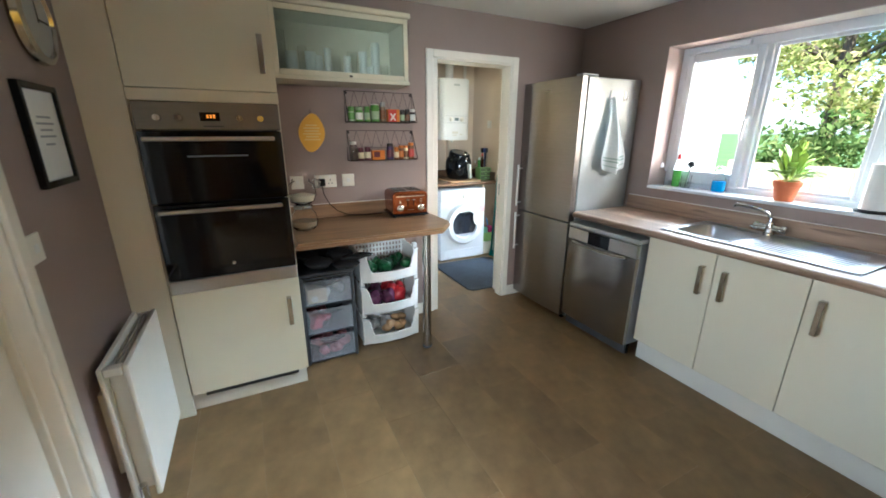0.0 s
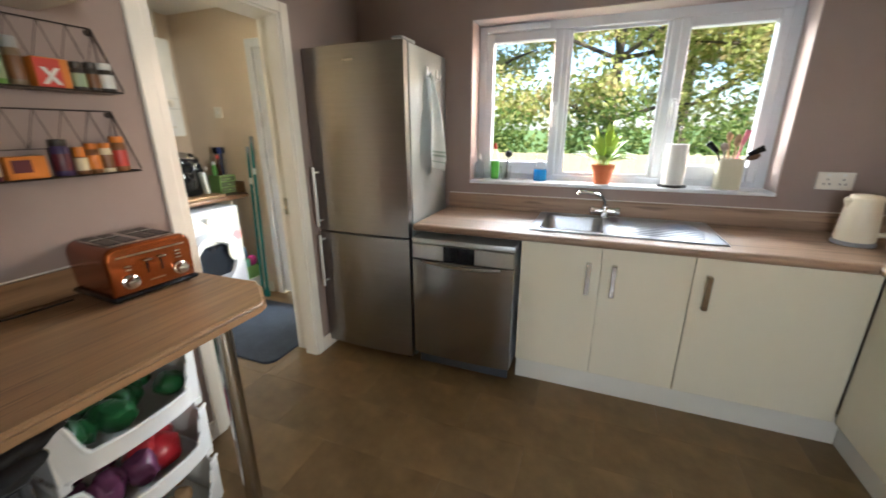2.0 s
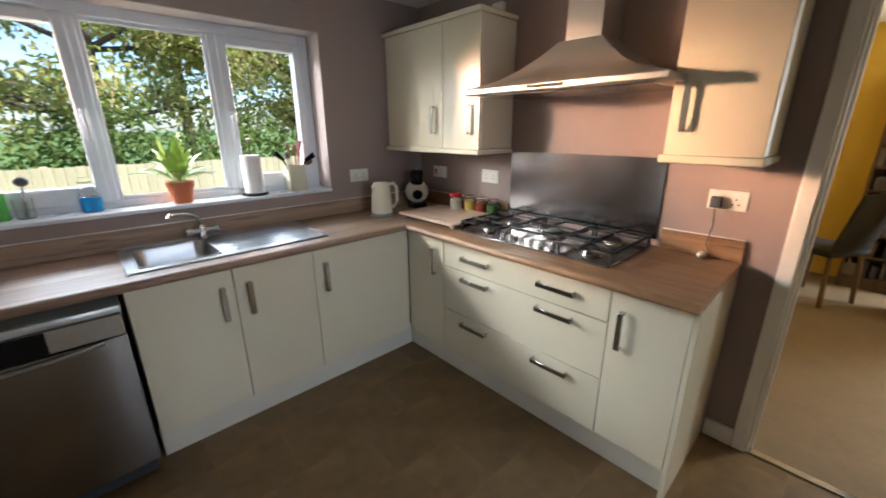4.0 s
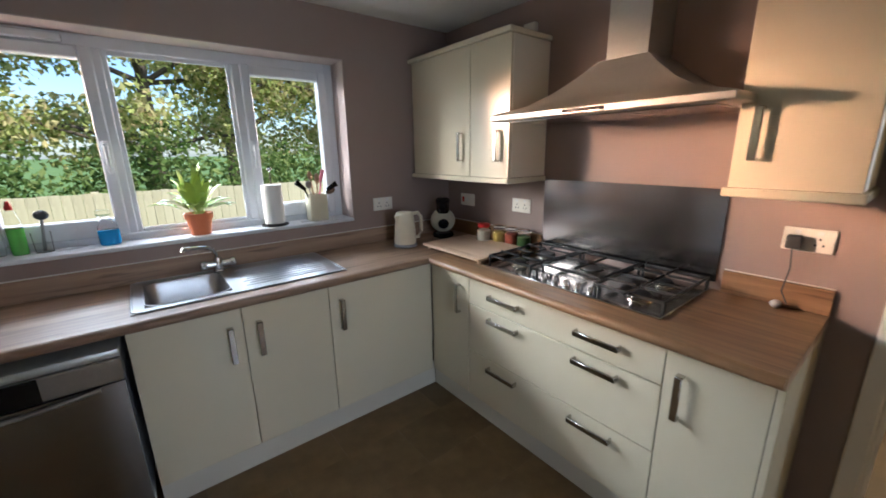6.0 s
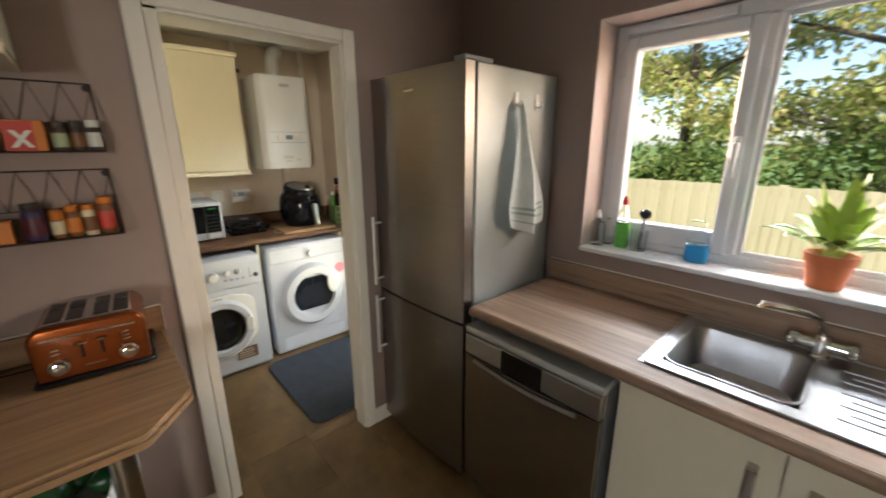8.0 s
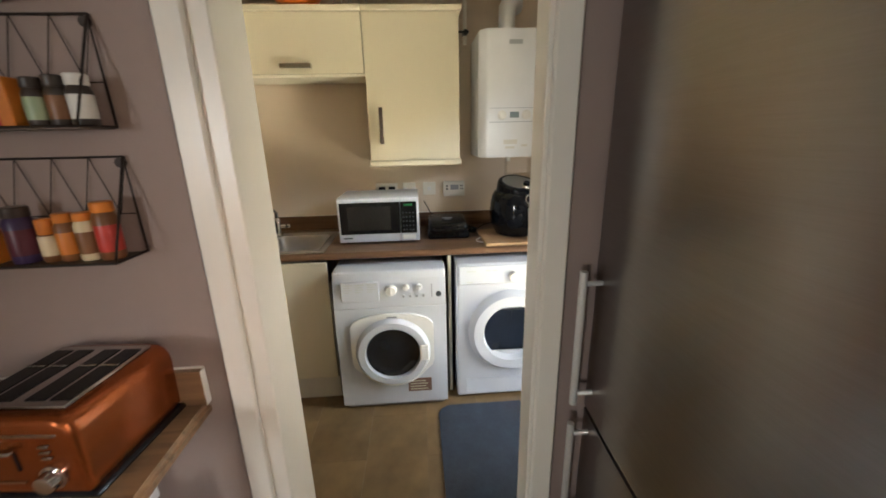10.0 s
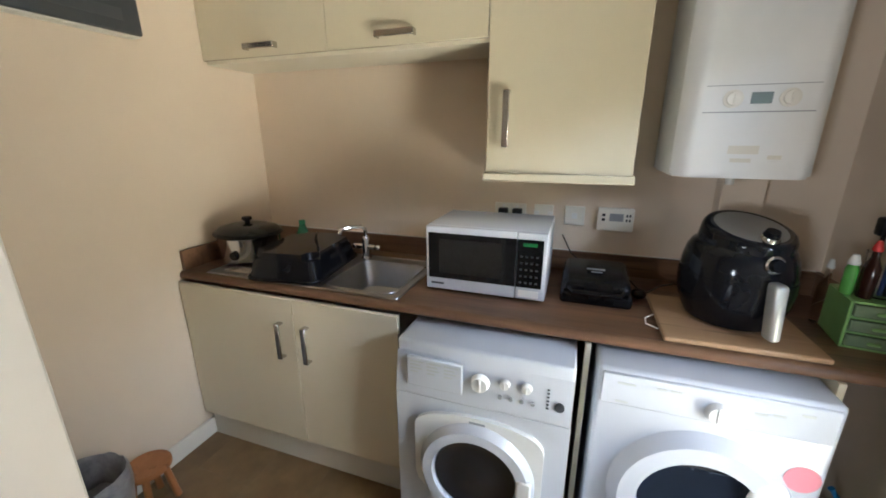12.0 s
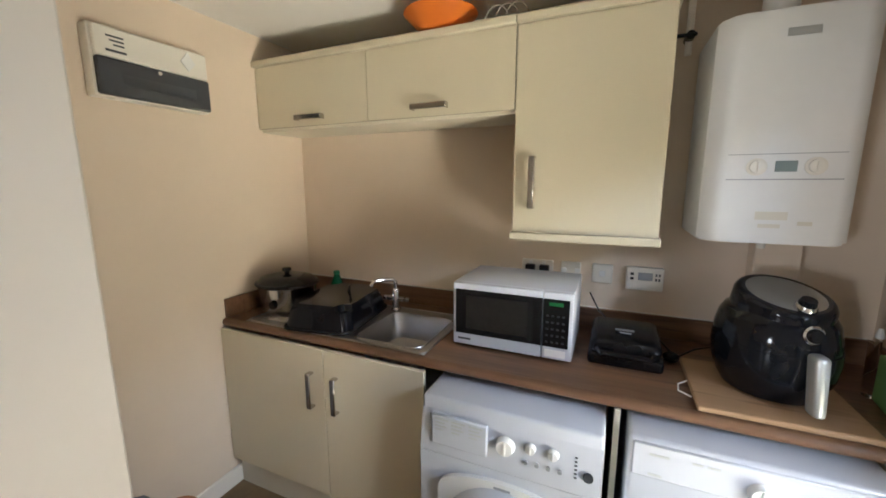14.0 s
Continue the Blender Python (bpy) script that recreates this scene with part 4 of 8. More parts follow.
v0 = [hb.verts.new((x, y, 0.028)) for x, y in lo]
v1 = []
for k in range(1, 5):
    f_ = k / 4
    e_ = f_ ** 0.72
    v1.append([hb.verts.new((a[0] + (b[0] - a[0]) * e_, a[1] + (b[1] - a[1]) * e_, 0.028 + 0.20 * f_ ** 1.25)) for a, b in zip(lo, hi)])
prev = v0
for ring in v1:
    for i in range(4):
        hb.faces.new((prev[i], prev[(i + 1) % 4], ring[(i + 1) % 4], ring[i]))
    prev = ring
hb.faces.new(v0[::-1])
hb.faces.new(prev)
HOOD_STEEL = mat("satin_hood_steel", (0.62, 0.60, 0.55), (0.56, 0.54, 0.50), rough=0.36, metal=0.75, scale=14, stretch=(26, 1, 26))
part("canopy", hb, HOOD_STEEL, hd)
part("rim", box(B(), (-0.49, -0.505, 0.0), (0.49, -0.0005, 0.0275), 0.004), HOOD_STEEL, hd)
for i in range(3):
    part("grease_filter", box(B(), (-0.42 + i * 0.285, -0.44, -0.006), (-0.15 + i * 0.285, -0.06, -0.0005), 0.002), SATIN, hd)
part("chimney", box(B(), (-0.088, -0.215, 0.2285), (0.088, -0.0005, 0.672), 0.002), HOOD_STEEL, hd)
part("button_strip", box(B(), (-0.09, -0.5075, 0.008), (0.09, -0.5055, 0.021), 0.001), BLACK, hd)

# ---------------------------------------------------------------- wall fittings


def plate(name, m, w, label, kind="socket", holes=1):
    """Wall plate; local front is -y, origin at the lower middle on the wall face."""
    g = thing(name, m, label, "socket" if kind == "socket" else "switch", "white wall plates")
    part("plate", box(B(), (-w / 2, -0.009, 0), (w / 2, -0.0005, 0.086), 0.003), WHITE_WARM, g)
    for i in range(holes):
        cx = (i - (holes - 1) / 2) * 0.062
        if kind == "socket":
            pins = B()
            for dx, dz in ((-0.011, 0.028), (0.011, 0.028), (0, 0.050)):
                box(pins, (cx + dx - 0.003, -0.0098, dz - 0.004), (cx + dx + 0.003, -0.0088, dz + 0.004))
            part("pin_holes", pins, DARK_GREY, g)
            part("rocker", box(B(), (cx - 0.008, -0.0125, 0.066), (cx + 0.008, -0.0088, 0.079), 0.001), WHITE_PLASTIC, g)
        else:
            part("rocker", box(B(), (cx - 0.012, -0.013, 0.03), (cx + 0.012, -0.0088, 0.056), 0.002), WHITE_PLASTIC, g)
    return g


W_, E_ = 90, -90
plate("double_socket", pose(XW, 0.43, 1.107, 0, 0, W_), 0.146, "white double socket over the breakfast bar", holes=2)
plate("aerial_socket", pose(XW, 0.585, 1.107, 0, 0, W_), 0.086, "white single outlet plate over the breakfast bar", "switch")
plate("switch", pose(XW, 0.245, 1.107, 0, 0, W_), 0.086, "white fused switch behind the glass jar", "switch")
plate("double_socket", pose(0.035, YN, 1.122, 0, 0, 0), 0.146, "white double socket beside the window", holes=2)
plate("cooker_switch", pose(XE, 2.45, 1.12, 0, 0, E_), 0.146, "white cooker switch with red rocker by the coffee machine", "switch", 1)
part("red_rocker", box(B(), (-0.052, -0.0135, 0.024), (-0.030, -0.0092, 0.062), 0.002), RED, bpy.data.objects["cooker_switch"], "red rocker")
al = thing("alarm_box", pose(XE, 1.91, 2.11, 0, 0, E_), "small white alarm sensor high on the wall", "sensor")
part("case", box(B(), (-0.04, -0.035, 0), (0.04, -0.0005, 0.08), 0.006, 2), WHITE_WARM, al)
part("lens", box(B(), (-0.018, -0.038, 0.02), (0.018, -0.0352, 0.04), 0.001), SATIN, al)
plate("double_socket", pose(XE, 1.945, 1.124, 0, 0, E_), 0.146, "white double socket under the wall cupboard", holes=2)
plate("double_socket", pose(XE, 0.60, 1.13, 0, 0, E_), 0.146, "white double socket with a charger plugged in", holes=2)
plate("light_switch", pose(-1.397, YS, 1.107, 0, 0, 180), 0.086, "white light switch beside the door", "switch")


def plug(name, m, label, pts, material=BLACK):
    g = thing(name, m, label, "plug")
    b = box(B(), (-0.022, -0.045, -0.025), (0.022, -0.011, 0.025), 0.006, 2)
    part("plug_body", b, material, g)
    if pts:
        part("cable", tube(B(), pts, 0.003, 6), material, g)
    return g


plug("plug", pose(XW, 0.40, 1.145, 0, 0, W_), "black plug and cable of the toaster", [(0, -0.03, -0.02), (0.005, -0.045, -0.08), (0.04, -0.04, -0.15), (0.09, -0.04, -0.20), (0.16, -0.05, -0.232), (0.26, -0.07, -0.238), (0.40, -0.08, -0.238)])
plug("phone_charger", pose(XE, 0.635, 1.165, 0, 0, E_), "dark charger with a thin cable down to the worktop", [(0.0, -0.04, -0.02), (0.006, -0.035, -0.10), (-0.004, -0.04, -0.19), (0.02, -0.05, -0.235)], DARK_GREY)
solid("cable_ball", ball(B(), (0, 0, 0.014), (0.03, 0.018, 0.014)), WHITE_WARM, "white air freshener at the end of the worktop", "air freshener", pose(XE - 0.055, 0.645, 0.951 - 0.04))

# clock, picture, radiator on the wall by the glazed door
ck = thing("wall_clock", pose(-1.80, YS, 1.825, 0, 0, 180), "round brushed steel wall clock", "clock")
k = lathe(B(), [(0.128, 0.0), (0.14, 0.012), (0.135, 0.03), (0.115, 0.036), (0.112, 0.024)], 40)
bmesh.ops.rotate(k, verts=k.verts, matrix=Matrix.Rotation(radians(90), 3, "X"))
part("rim", k, SATIN, ck)
k = lathe(B(), [(0.111, 0.0245), (0.05, 0.026), (0.01, 0.027)], 32)
bmesh.ops.rotate(k, verts=k.verts, matrix=Matrix.Rotation(radians(90), 3, "X"))
part("face", k, STEEL_L, ck)
hnds = B()
box(hnds, (-0.004, -0.031, -0.01), (0.004, -0.029, 0.065), 0.001)
box(hnds, (-0.01, -0.033, -0.004), (0.085, -0.0312, 0.004), 0.001)
part("pointer", hnds, BLACK, ck)
pc = thing("framed_print", pose(-1.683, YS, 1.30, 0, 0, 180), "framed print in a thin black frame", "picture")
fr = B()
for x0, x1, z0, z1 in ((-0.135, -0.115, 0, 0.32), (0.115, 0.135, 0, 0.32), (-0.115, 0.115, 0, 0.02), (-0.115, 0.115, 0.30, 0.32)):
    box(fr, (x0, -0.022, z0), (x1, -0.001, z1), 0.002)
part("frame", fr, BLACK, pc)
part("print", box(B(), (-0.114, -0.012, 0.021), (0.114, -0.008, 0.299)), PAPER, pc)
ln = B()
for i, (hw, z) in enumerate(((0.05, 0.215), (0.065, 0.195), (0.045, 0.175), (0.06, 0.155), (0.035, 0.13))):
    box(ln, (-hw, -0.0128, z), (hw, -0.0122, z + 0.007))
part("lettering", ln, GREY_PLASTIC, pc)
rd = thing("radiator", pose(-1.945, YS, 0.12, 0, 0, 0), "white double panel radiator under the picture", "radiator")
for y0, nm in ((0.035, "back_panel"), (0.108, "front_panel")):
    part(nm, box(B(), (0.0, y0, 0), (0.50, y0 + 0.018, 0.58), 0.006, 2), WHITE_WARM, rd)
part("end_cap", box(B(), (0.47, 0.0535, 0.545), (0.503, 0.1075, 0.578), 0.004), WHITE_WARM, rd)
part("end_cover", box(B(), (-0.004, 0.0535, 0.01), (0.006, 0.1075, 0.57), 0.002), WHITE_WARM, rd)
for i in range(12):
    part("convector_fin", box(B(), (0.02 + i * 0.04, 0.0535, 0.02), (0.022 + i * 0.04, 0.1075, 0.552)), WHITE_WARM, rd)
gr = B()
for i in range(4):
    box(gr, (0.01, 0.060 + i * 0.0125, 0.556), (0.469, 0.0625 + i * 0.0125, 0.560))
part("top_grille", gr, WHITE_WARM, rd)
vv = B()
cyl(vv, (0.52, 0.08, 0.0), (0.52, 0.08, 0.085), 0.014, n=14)
cyl(vv, (0.504, 0.08, 0.03), (0.52, 0.08, 0.03), 0.008, n=10)
cyl(vv, (0.52, 0.08, -0.119), (0.52, 0.08, 0.0), 0.0075, n=10)
part("valve", vv, CHROME, rd)
part("bracket", box(B(), (0.06, 0.0005, 0.1), (0.10, 0.0345, 0.45)), WHITE_WARM, rd)
part("bracket", box(B(), (0.40, 0.0005, 0.1), (0.44, 0.0345, 0.45)), WHITE_WARM, rd)

# lemon plaque
lm = thing("lemon_plaque", pose(XW, 0.369, 1.466, 0, 0, W_), "yellow lemon-shaped wall plaque with faded lettering", "plaque")
out = []
for i in range(40):
    a = 2 * math.pi * i / 40
    r = 0.083 + 0.020 * abs(math.sin(a)) ** 3 + 0.018 * abs(math.sin(a)) ** 14
    out.append((r * math.cos(a), r * math.sin(a) * 1.02))
pb = prism(B(), out, 0, 0.008)
bmesh.ops.rotate(pb, verts=pb.verts, matrix=Matrix.Rotation(radians(90), 3, "X") @ Matrix.Rotation(radians(-8), 3, "Z"))
part("board", pb, LEMON, lm)
ln = B()
for i, hw in enumerate((0.035, 0.05, 0.045, 0.055, 0.04, 0.05)):
    box(ln, (-hw, -0.0095, 0.045 - i * 0.018), (hw, -0.0084, 0.053 - i * 0.018))
part("lettering", ln, LEMON_TXT, lm)
part("string", tube(B(), [(-0.006, -0.003, 0.118), (0.0, -0.003, 0.15), (0.006, -0.003, 0.118)], 0.0012, 5), WIRE, lm)

# spice racks
JAR_COLS = {}


def jar_mat(key, c):
    if key not in JAR_COLS:
        JAR_COLS[key] = mat("jar_" + key, c, rough=0.35, scale=20)
    return JAR_COLS[key]


def rack(z0, label):
    g = thing("spice_rack", pose(XW, 0.836, z0, 0, 0, W_), label, "rack", "wire spice racks")
    hw, h, d = 0.243, 0.20, 0.095
    f = B()
    tube(f, [(-hw, -0.006, 0.004), (-hw + 0.004, -0.006, h), (hw - 0.004, -0.006, h), (hw, -0.006, 0.004)], 0.0026, 6)
    for s in (-1, 1):
        tube(f, [(s * (hw - 0.004), -0.006, h), (s * hw, -d, 0.012), (s * hw, -d, 0.004), (s * hw, -0.006, 0.004)], 0.0026, 6)
    tube(f, [(-hw, -d, 0.004), (hw, -d, 0.004)], 0.0026, 6)
    part("frame", f, WIRE, g)
    for s in (-1, 1):
        part("fixing_lug", cyl(B(), (s * (hw - 0.012), -0.001, h - 0.012), (s * (hw - 0.012), -0.007, h - 0.012), 0.010, n=12), WIRE, g)
    part("base", box(B(), (-hw + 0.003, -d + 0.003, 0.0), (hw - 0.003, -0.009, 0.003)), RACK_BASE, g)
    lat = B()
    n = 14
    for i in range(n):
        x0, x1 = -hw + 2 * hw * i / n, -hw + 2 * hw * (i + 1) / n
        tube(lat, [(x0, -0.006, 0.085 if i % 2 else h), (x1, -0.006, h if i % 2 else 0.085)], 0.0011, 5)
    tube(lat, [(-hw, -0.006, 0.085), (hw, -0.006, 0.085)], 0.0013, 5)
    part("lattice", lat, WIRE, g)
    return g


RACK_BASE = mat("dull_rack_base", (0.16, 0.12, 0.09), (0.11, 0.08, 0.06), rough=0.5, metal=0.4, scale=20)
rack(1.535, "dark wire spice rack filled with jars")
rack(1.283, "dark wire spice rack filled with sauces and jars")


def jar(x, z0, r, h, body, lid, lid_h=0.018, label="small spice jar with a coloured label", name="spice_jar", square=False, band=None):
    g = thing(name, pose(XW + 0.053, 0.84 + x, z0 + 0.0035, 0, 0, W_), label, "jar" if not square else "packet", "jars in the spice racks")
    if square:
        part("carton", box(B(), (-r, -0.02, 0), (r, 0.02, h), 0.002), body, g)
    else:
        part("body", lathe(B(), [(r * 0.92, 0), (r, 0.004), (r, h - lid_h - 0.010), (r * 0.8, h - lid_h)], 18), body, g)
        part("lid", lathe(B(), [(r * 0.86, h - lid_h), (r * 0.9, h - lid_h + 0.002), (r * 0.9, h - 0.002), (r * 0.8, h)], 18), lid, g)
    if band is not None:
        if square:
            part("printed_panel", box(B(), (-r * 0.75, -0.0212, h * 0.3), (r * 0.2, -0.0203, h * 0.85)), band, g)
        else:
            part("label", lathe(B(), [(r * 1.01, h * 0.15), (r * 1.015, h * 0.16), (r * 1.015, h * 0.6), (r * 1.01, h * 0.61)], 18), band, g)
    return g


gr1, gr2 = jar_mat("herb_green", (0.13, 0.29, 0.055)), jar_mat("pale_green", (0.36, 0.44, 0.27))
dkj, brn, wht = jar_mat("dark_pepper", (0.05, 0.038, 0.03)), jar_mat("brown_spice", (0.20, 0.085, 0.03)), jar_mat("white_lid", (0.75, 0.73, 0.68))
orj, rdj, plm, crm = jar_mat("orange_spice", (0.62, 0.20, 0.025)), jar_mat("red_box", (0.52, 0.05, 0.035)), jar_mat("plum_jar", (0.10, 0.018, 0.03)), jar_mat("cream_label", (0.70, 0.60, 0.40))
blu, grl, SMOKED = jar_mat("purple_jar", (0.05, 0.03, 0.09)), jar_mat("grey_lid", (0.34, 0.33, 0.31)), jar_mat("brown_seasoning", (0.22, 0.15, 0.09))
z = 1.535
for x, r, h, b_, l_, lh, bd in ((-0.215, 0.024, 0.095, pale := gr2, gr1, 0.03, gr1), (-0.163, 0.026, 0.095, gr1, gr2, 0.02, wht), (-0.108, 0.021, 0.098, gr1, gr1, 0.02, gr2), (-0.052, 0.029, 0.115, gr1, wht, 0.006, gr2),
                                (0.003, 0.019, 0.13, SMOKED, grl, 0.03, brn), (0.145, 0.018, 0.085, dkj, dkj, 0.018, gr2), (0.183, 0.018, 0.088, dkj, dkj, 0.02, brn), (0.222, 0.02, 0.09, dkj, wht, 0.02, wht)):
    jar(x, z, r, h, b_, l_, lh, band=bd, label="herb and spice jar with a printed label")
sc_ = jar(0.075, z, 0.042, 0.085, orj, None, square=True, label="red and orange stock cube carton", name="stock_carton")
part("printed_panel", box(B(), (-0.0405, -0.0212, 0.003), (0.020, -0.0203, 0.082)), rdj, sc_, "red printed panel")
for x0, x1 in ((-0.030, 0.004), (0.004, -0.030)):
    part("printed_mark", prism(B(), [(x0, 0.012), (x0 + 0.013, 0.012), (x1 + 0.013, 0.058), (x1, 0.058)] if x0 < x1 else [(x0 + 0.013, 0.012), (x1 + 0.013, 0.058), (x1, 0.058), (x0, 0.012)], 0.0215, 0.0218 + 0.0004 * (x0 > x1)), wht, sc_, "white printed stroke").matrix_local = Matrix.Rotation(radians(90), 4, "X")
z = 1.283
for x, r, h, b_, l_, lh, bd in ((-0.215, 0.022, 0.125, GLASS, wht, 0.02, None), (-0.165, 0.021, 0.085, plm, plm, 0.03, crm), (-0.118, 0.022, 0.09, plm, plm, 0.035, crm), (0.045, 0.024, 0.11, blu, dkj, 0.02, plm),
                                (0.093, 0.017, 0.085, brn, orj, 0.03, crm), (0.128, 0.018, 0.095, brn, orj, 0.018, orj), (0.165, 0.018, 0.095, crm, orj, 0.016, brn), (0.206, 0.021, 0.115, brn, orj, 0.02, rdj)):
    jar(x, z, r, h, b_, l_, lh, band=bd, label="spice or sauce jar with a coloured lid")
jar(-0.045, z, 0.045, 0.065, orj, None, square=True, label="orange and purple stock pot carton", name="stock_carton", band=plm)
for x in (-0.16, -0.10):
    solid("red_onion", ball(B(), (0, 0, 0.03), (0.028, 0.028, 0.03)), plm, "dark red onion behind the jars", "onion", pose(XW + 0.028, 0.84 + x, z + 0.0035))

# ---------------------------------------------------------------- on and under the breakfast bar
tr = thing("toaster", pose(-2.515, 0.957, 0.9, 0, 0, W_ - 4) @ Matrix.Scale(0.97, 4), "copper four-slice toaster with chrome knobs on the breakfast bar", "toaster")
for x in (-0.11, 0.11):
    for y in (-0.09, 0.09):
        part("foot", cyl(B(), (x, y, 0), (x, y, 0.012), 0.012, n=10), BLACK, tr)
part("base", box(B(), (-0.14, -0.125, 0.010), (0.14, 0.125, 0.026), 0.006), BLACK, tr)
prs = [(-0.128, 0.0), (0.128, 0.0), (0.132, 0.12)] + [(0.132 - 0.035 * (1 - math.cos(radians(a))), 0.12 + 0.04 * math.sin(radians(a))) for a in (20, 45, 70, 90)] + [(-0.132 + 0.035 * (1 - math.cos(radians(a))), 0.12 + 0.04 * math.sin(radians(a))) for a in (90, 70, 45, 20, 0)]
for nm, y0, y1, sc in (("shell", -0.104, 0.125, 0.97), ("front_plate", -0.1265, -0.1045, 1.0)):
    bd = B()
    prism(bd, [(p[0] * sc, p[1] * sc) for p in prs], -y1, -y0)
    bmesh.ops.rotate(bd, verts=bd.verts, matrix=Matrix.Rotation(radians(90), 3, "X"))
    bmesh.ops.translate(bd, verts=bd.verts, vec=(0, 0, 0.027))
    if nm == "front_plate":
        rim = [e for e in bd.edges if all(v.co.y < -0.126 for v in e.verts)]
        bmesh.ops.bevel(bd, geom=rim, offset=0.011, segments=3, profile=0.5, affect="EDGES", clamp_overlap=True)
    part(nm, bd, COPPER, tr)
part("top_plate", box(B(), (-0.100, -0.096, 0.1815), (0.100, 0.112, 0.188), 0.002), SATIN, tr)
for x in (-0.076, -0.030, 0.030, 0.076):
    part("bread_slot", box(B(), (x - 0.018, -0.078, 0.1875), (x + 0.018, 0.092, 0.1895)), BLACK, tr)
    part("slot_wire", cyl(B(), (x - 0.018, 0.03, 0.190), (x + 0.018, 0.03, 0.190), 0.0022, n=8), SATIN, tr)
part("recess_band", box(B(), (-0.105, -0.1276, 0.150), (0.105, -0.1262, 0.156), 0.0005), CHROME, tr)
for x in (-0.078, 0.078):
    k = lathe(B(), [(0.024, 0), (0.024, 0.004), (0.019, 0.006), (0.017, 0.022), (0.01, 0.024)], 20)
    bmesh.ops.rotate(k, verts=k.verts, matrix=Matrix.Rotation(radians(90), 3, "X"))
    bmesh.ops.translate(k, verts=k.verts, vec=(x, -0.1268, 0.068))
    part("knob", k, CHROME, tr)
for x in (-0.022, 0.022):
    sl = part("lever_slot", box(B(), (x - 0.0025, -0.1285, 0.082), (x + 0.0025, -0.1262, 0.128)), BLACK, tr)
    part("lever", box(B(), (x - 0.013, -0.144, 0.126), (x + 0.013, -0.1286, 0.132), 0.0025), CHROME, sl)
for x, z in ((-0.078, 0.108), (-0.078, 0.120), (0.078, 0.108), (0.078, 0.120), (0.078, 0.132)):
    part("button", box(B(), (x - 0.009, -0.1305, z - 0.0025), (x + 0.009, -0.1262, z + 0.0025), 0.001), CHROME, tr)
part("badge", box(B(), (-0.024, -0.1282, 0.054), (0.024, -0.1262, 0.058)), SATIN, tr)

FLOUR = mat("cream_flour", (0.74, 0.68, 0.55), (0.66, 0.60, 0.47), rough=0.9, scale=20)
SUGAR = mat("brown_sugar", (0.36, 0.26, 0.16), (0.28, 0.20, 0.12), rough=0.9, scale=40)
jr = thing("glass_jar", pose(-2.36, 0.235, 0.9), "round glass storage jar part filled with brown sugar", "jar")
part("body", lathe(B(), [(0.055, 0), (0.075, 0.02), (0.08, 0.06), (0.07, 0.10), (0.052, 0.12), (0.052, 0.13), (0.048, 0.13), (0.049, 0.118), (0.066, 0.098), (0.076, 0.06), (0.071, 0.022), (0.052, 0.005)], 28), CLEAR_PL, jr).visible_shadow = False
part("contents", lathe(B(), [(0.05, 0.0055), (0.069, 0.022), (0.073, 0.052), (0.02, 0.060)], 24), SUGAR, jr)
part("lid", lathe(B(), [(0.054, 0.1305), (0.056, 0.135), (0.055, 0.15), (0.03, 0.154)], 24), SATIN, jr)
jg = thing("glass_jug", pose(-2.36, 0.235, 1.0545), "clear glass bowl of flour standing on the jar", "jar")
part("body", lathe(B(), [(0.04, 0), (0.07, 0.02), (0.085, 0.06), (0.075, 0.115), (0.052, 0.135), (0.05, 0.15), (0.046, 0.15), (0.047, 0.133), (0.071, 0.113), (0.081, 0.06), (0.066, 0.022), (0.036, 0.004)], 28), CLEAR_PL, jg).visible_shadow = False
part("contents", lathe(B(), [(0.034, 0.0045), (0.063, 0.022), (0.0765, 0.055), (0.02, 0.068)], 24), FLOUR, jg)
part("handle", tube(B(), [(-0.05, 0.06, 0.12), (-0.06, 0.095, 0.14), (-0.045, 0.12, 0.12), (-0.045, 0.105, 0.09), (-0.045, 0.07, 0.085)], 0.006, 8), CLEAR_PL, jg)

# drawer tower
dt_ = thing("drawer_tower", pose(-2.265, 0.155, 0, 0, 0, W_), "charcoal plastic tower with three clear drawers", "drawers")
fr = B()
TW, TD, TH = 0.335, 0.36, 0.615
for x0, x1 in ((0, 0.022), (TW - 0.022, TW)):
    box(fr, (x0, 0.0, 0.0), (x1, TD, TH), 0.004)
box(fr, (0.0225, TD - 0.01, 0.0), (TW - 0.0225, TD, TH))
for zz in (0.012, 0.212, 0.41, TH - 0.022):
    box(fr, (0.0225, 0.006, zz), (TW - 0.0225, TD - 0.0105, zz + 0.012))
part("frame", fr, DARK_GREY, dt_)
part("top", box(B(), (-0.006, -0.01, TH + 0.0005), (TW + 0.006, TD + 0.003, TH + 0.022), 0.006), DARK_GREY, dt_)
cont = [jar_mat("pink_cloth", (0.55, 0.22, 0.25)), jar_mat("red_cloth", (0.50, 0.12, 0.15)), jar_mat("white_cloth", (0.62, 0.60, 0.56))]
random.seed(8)
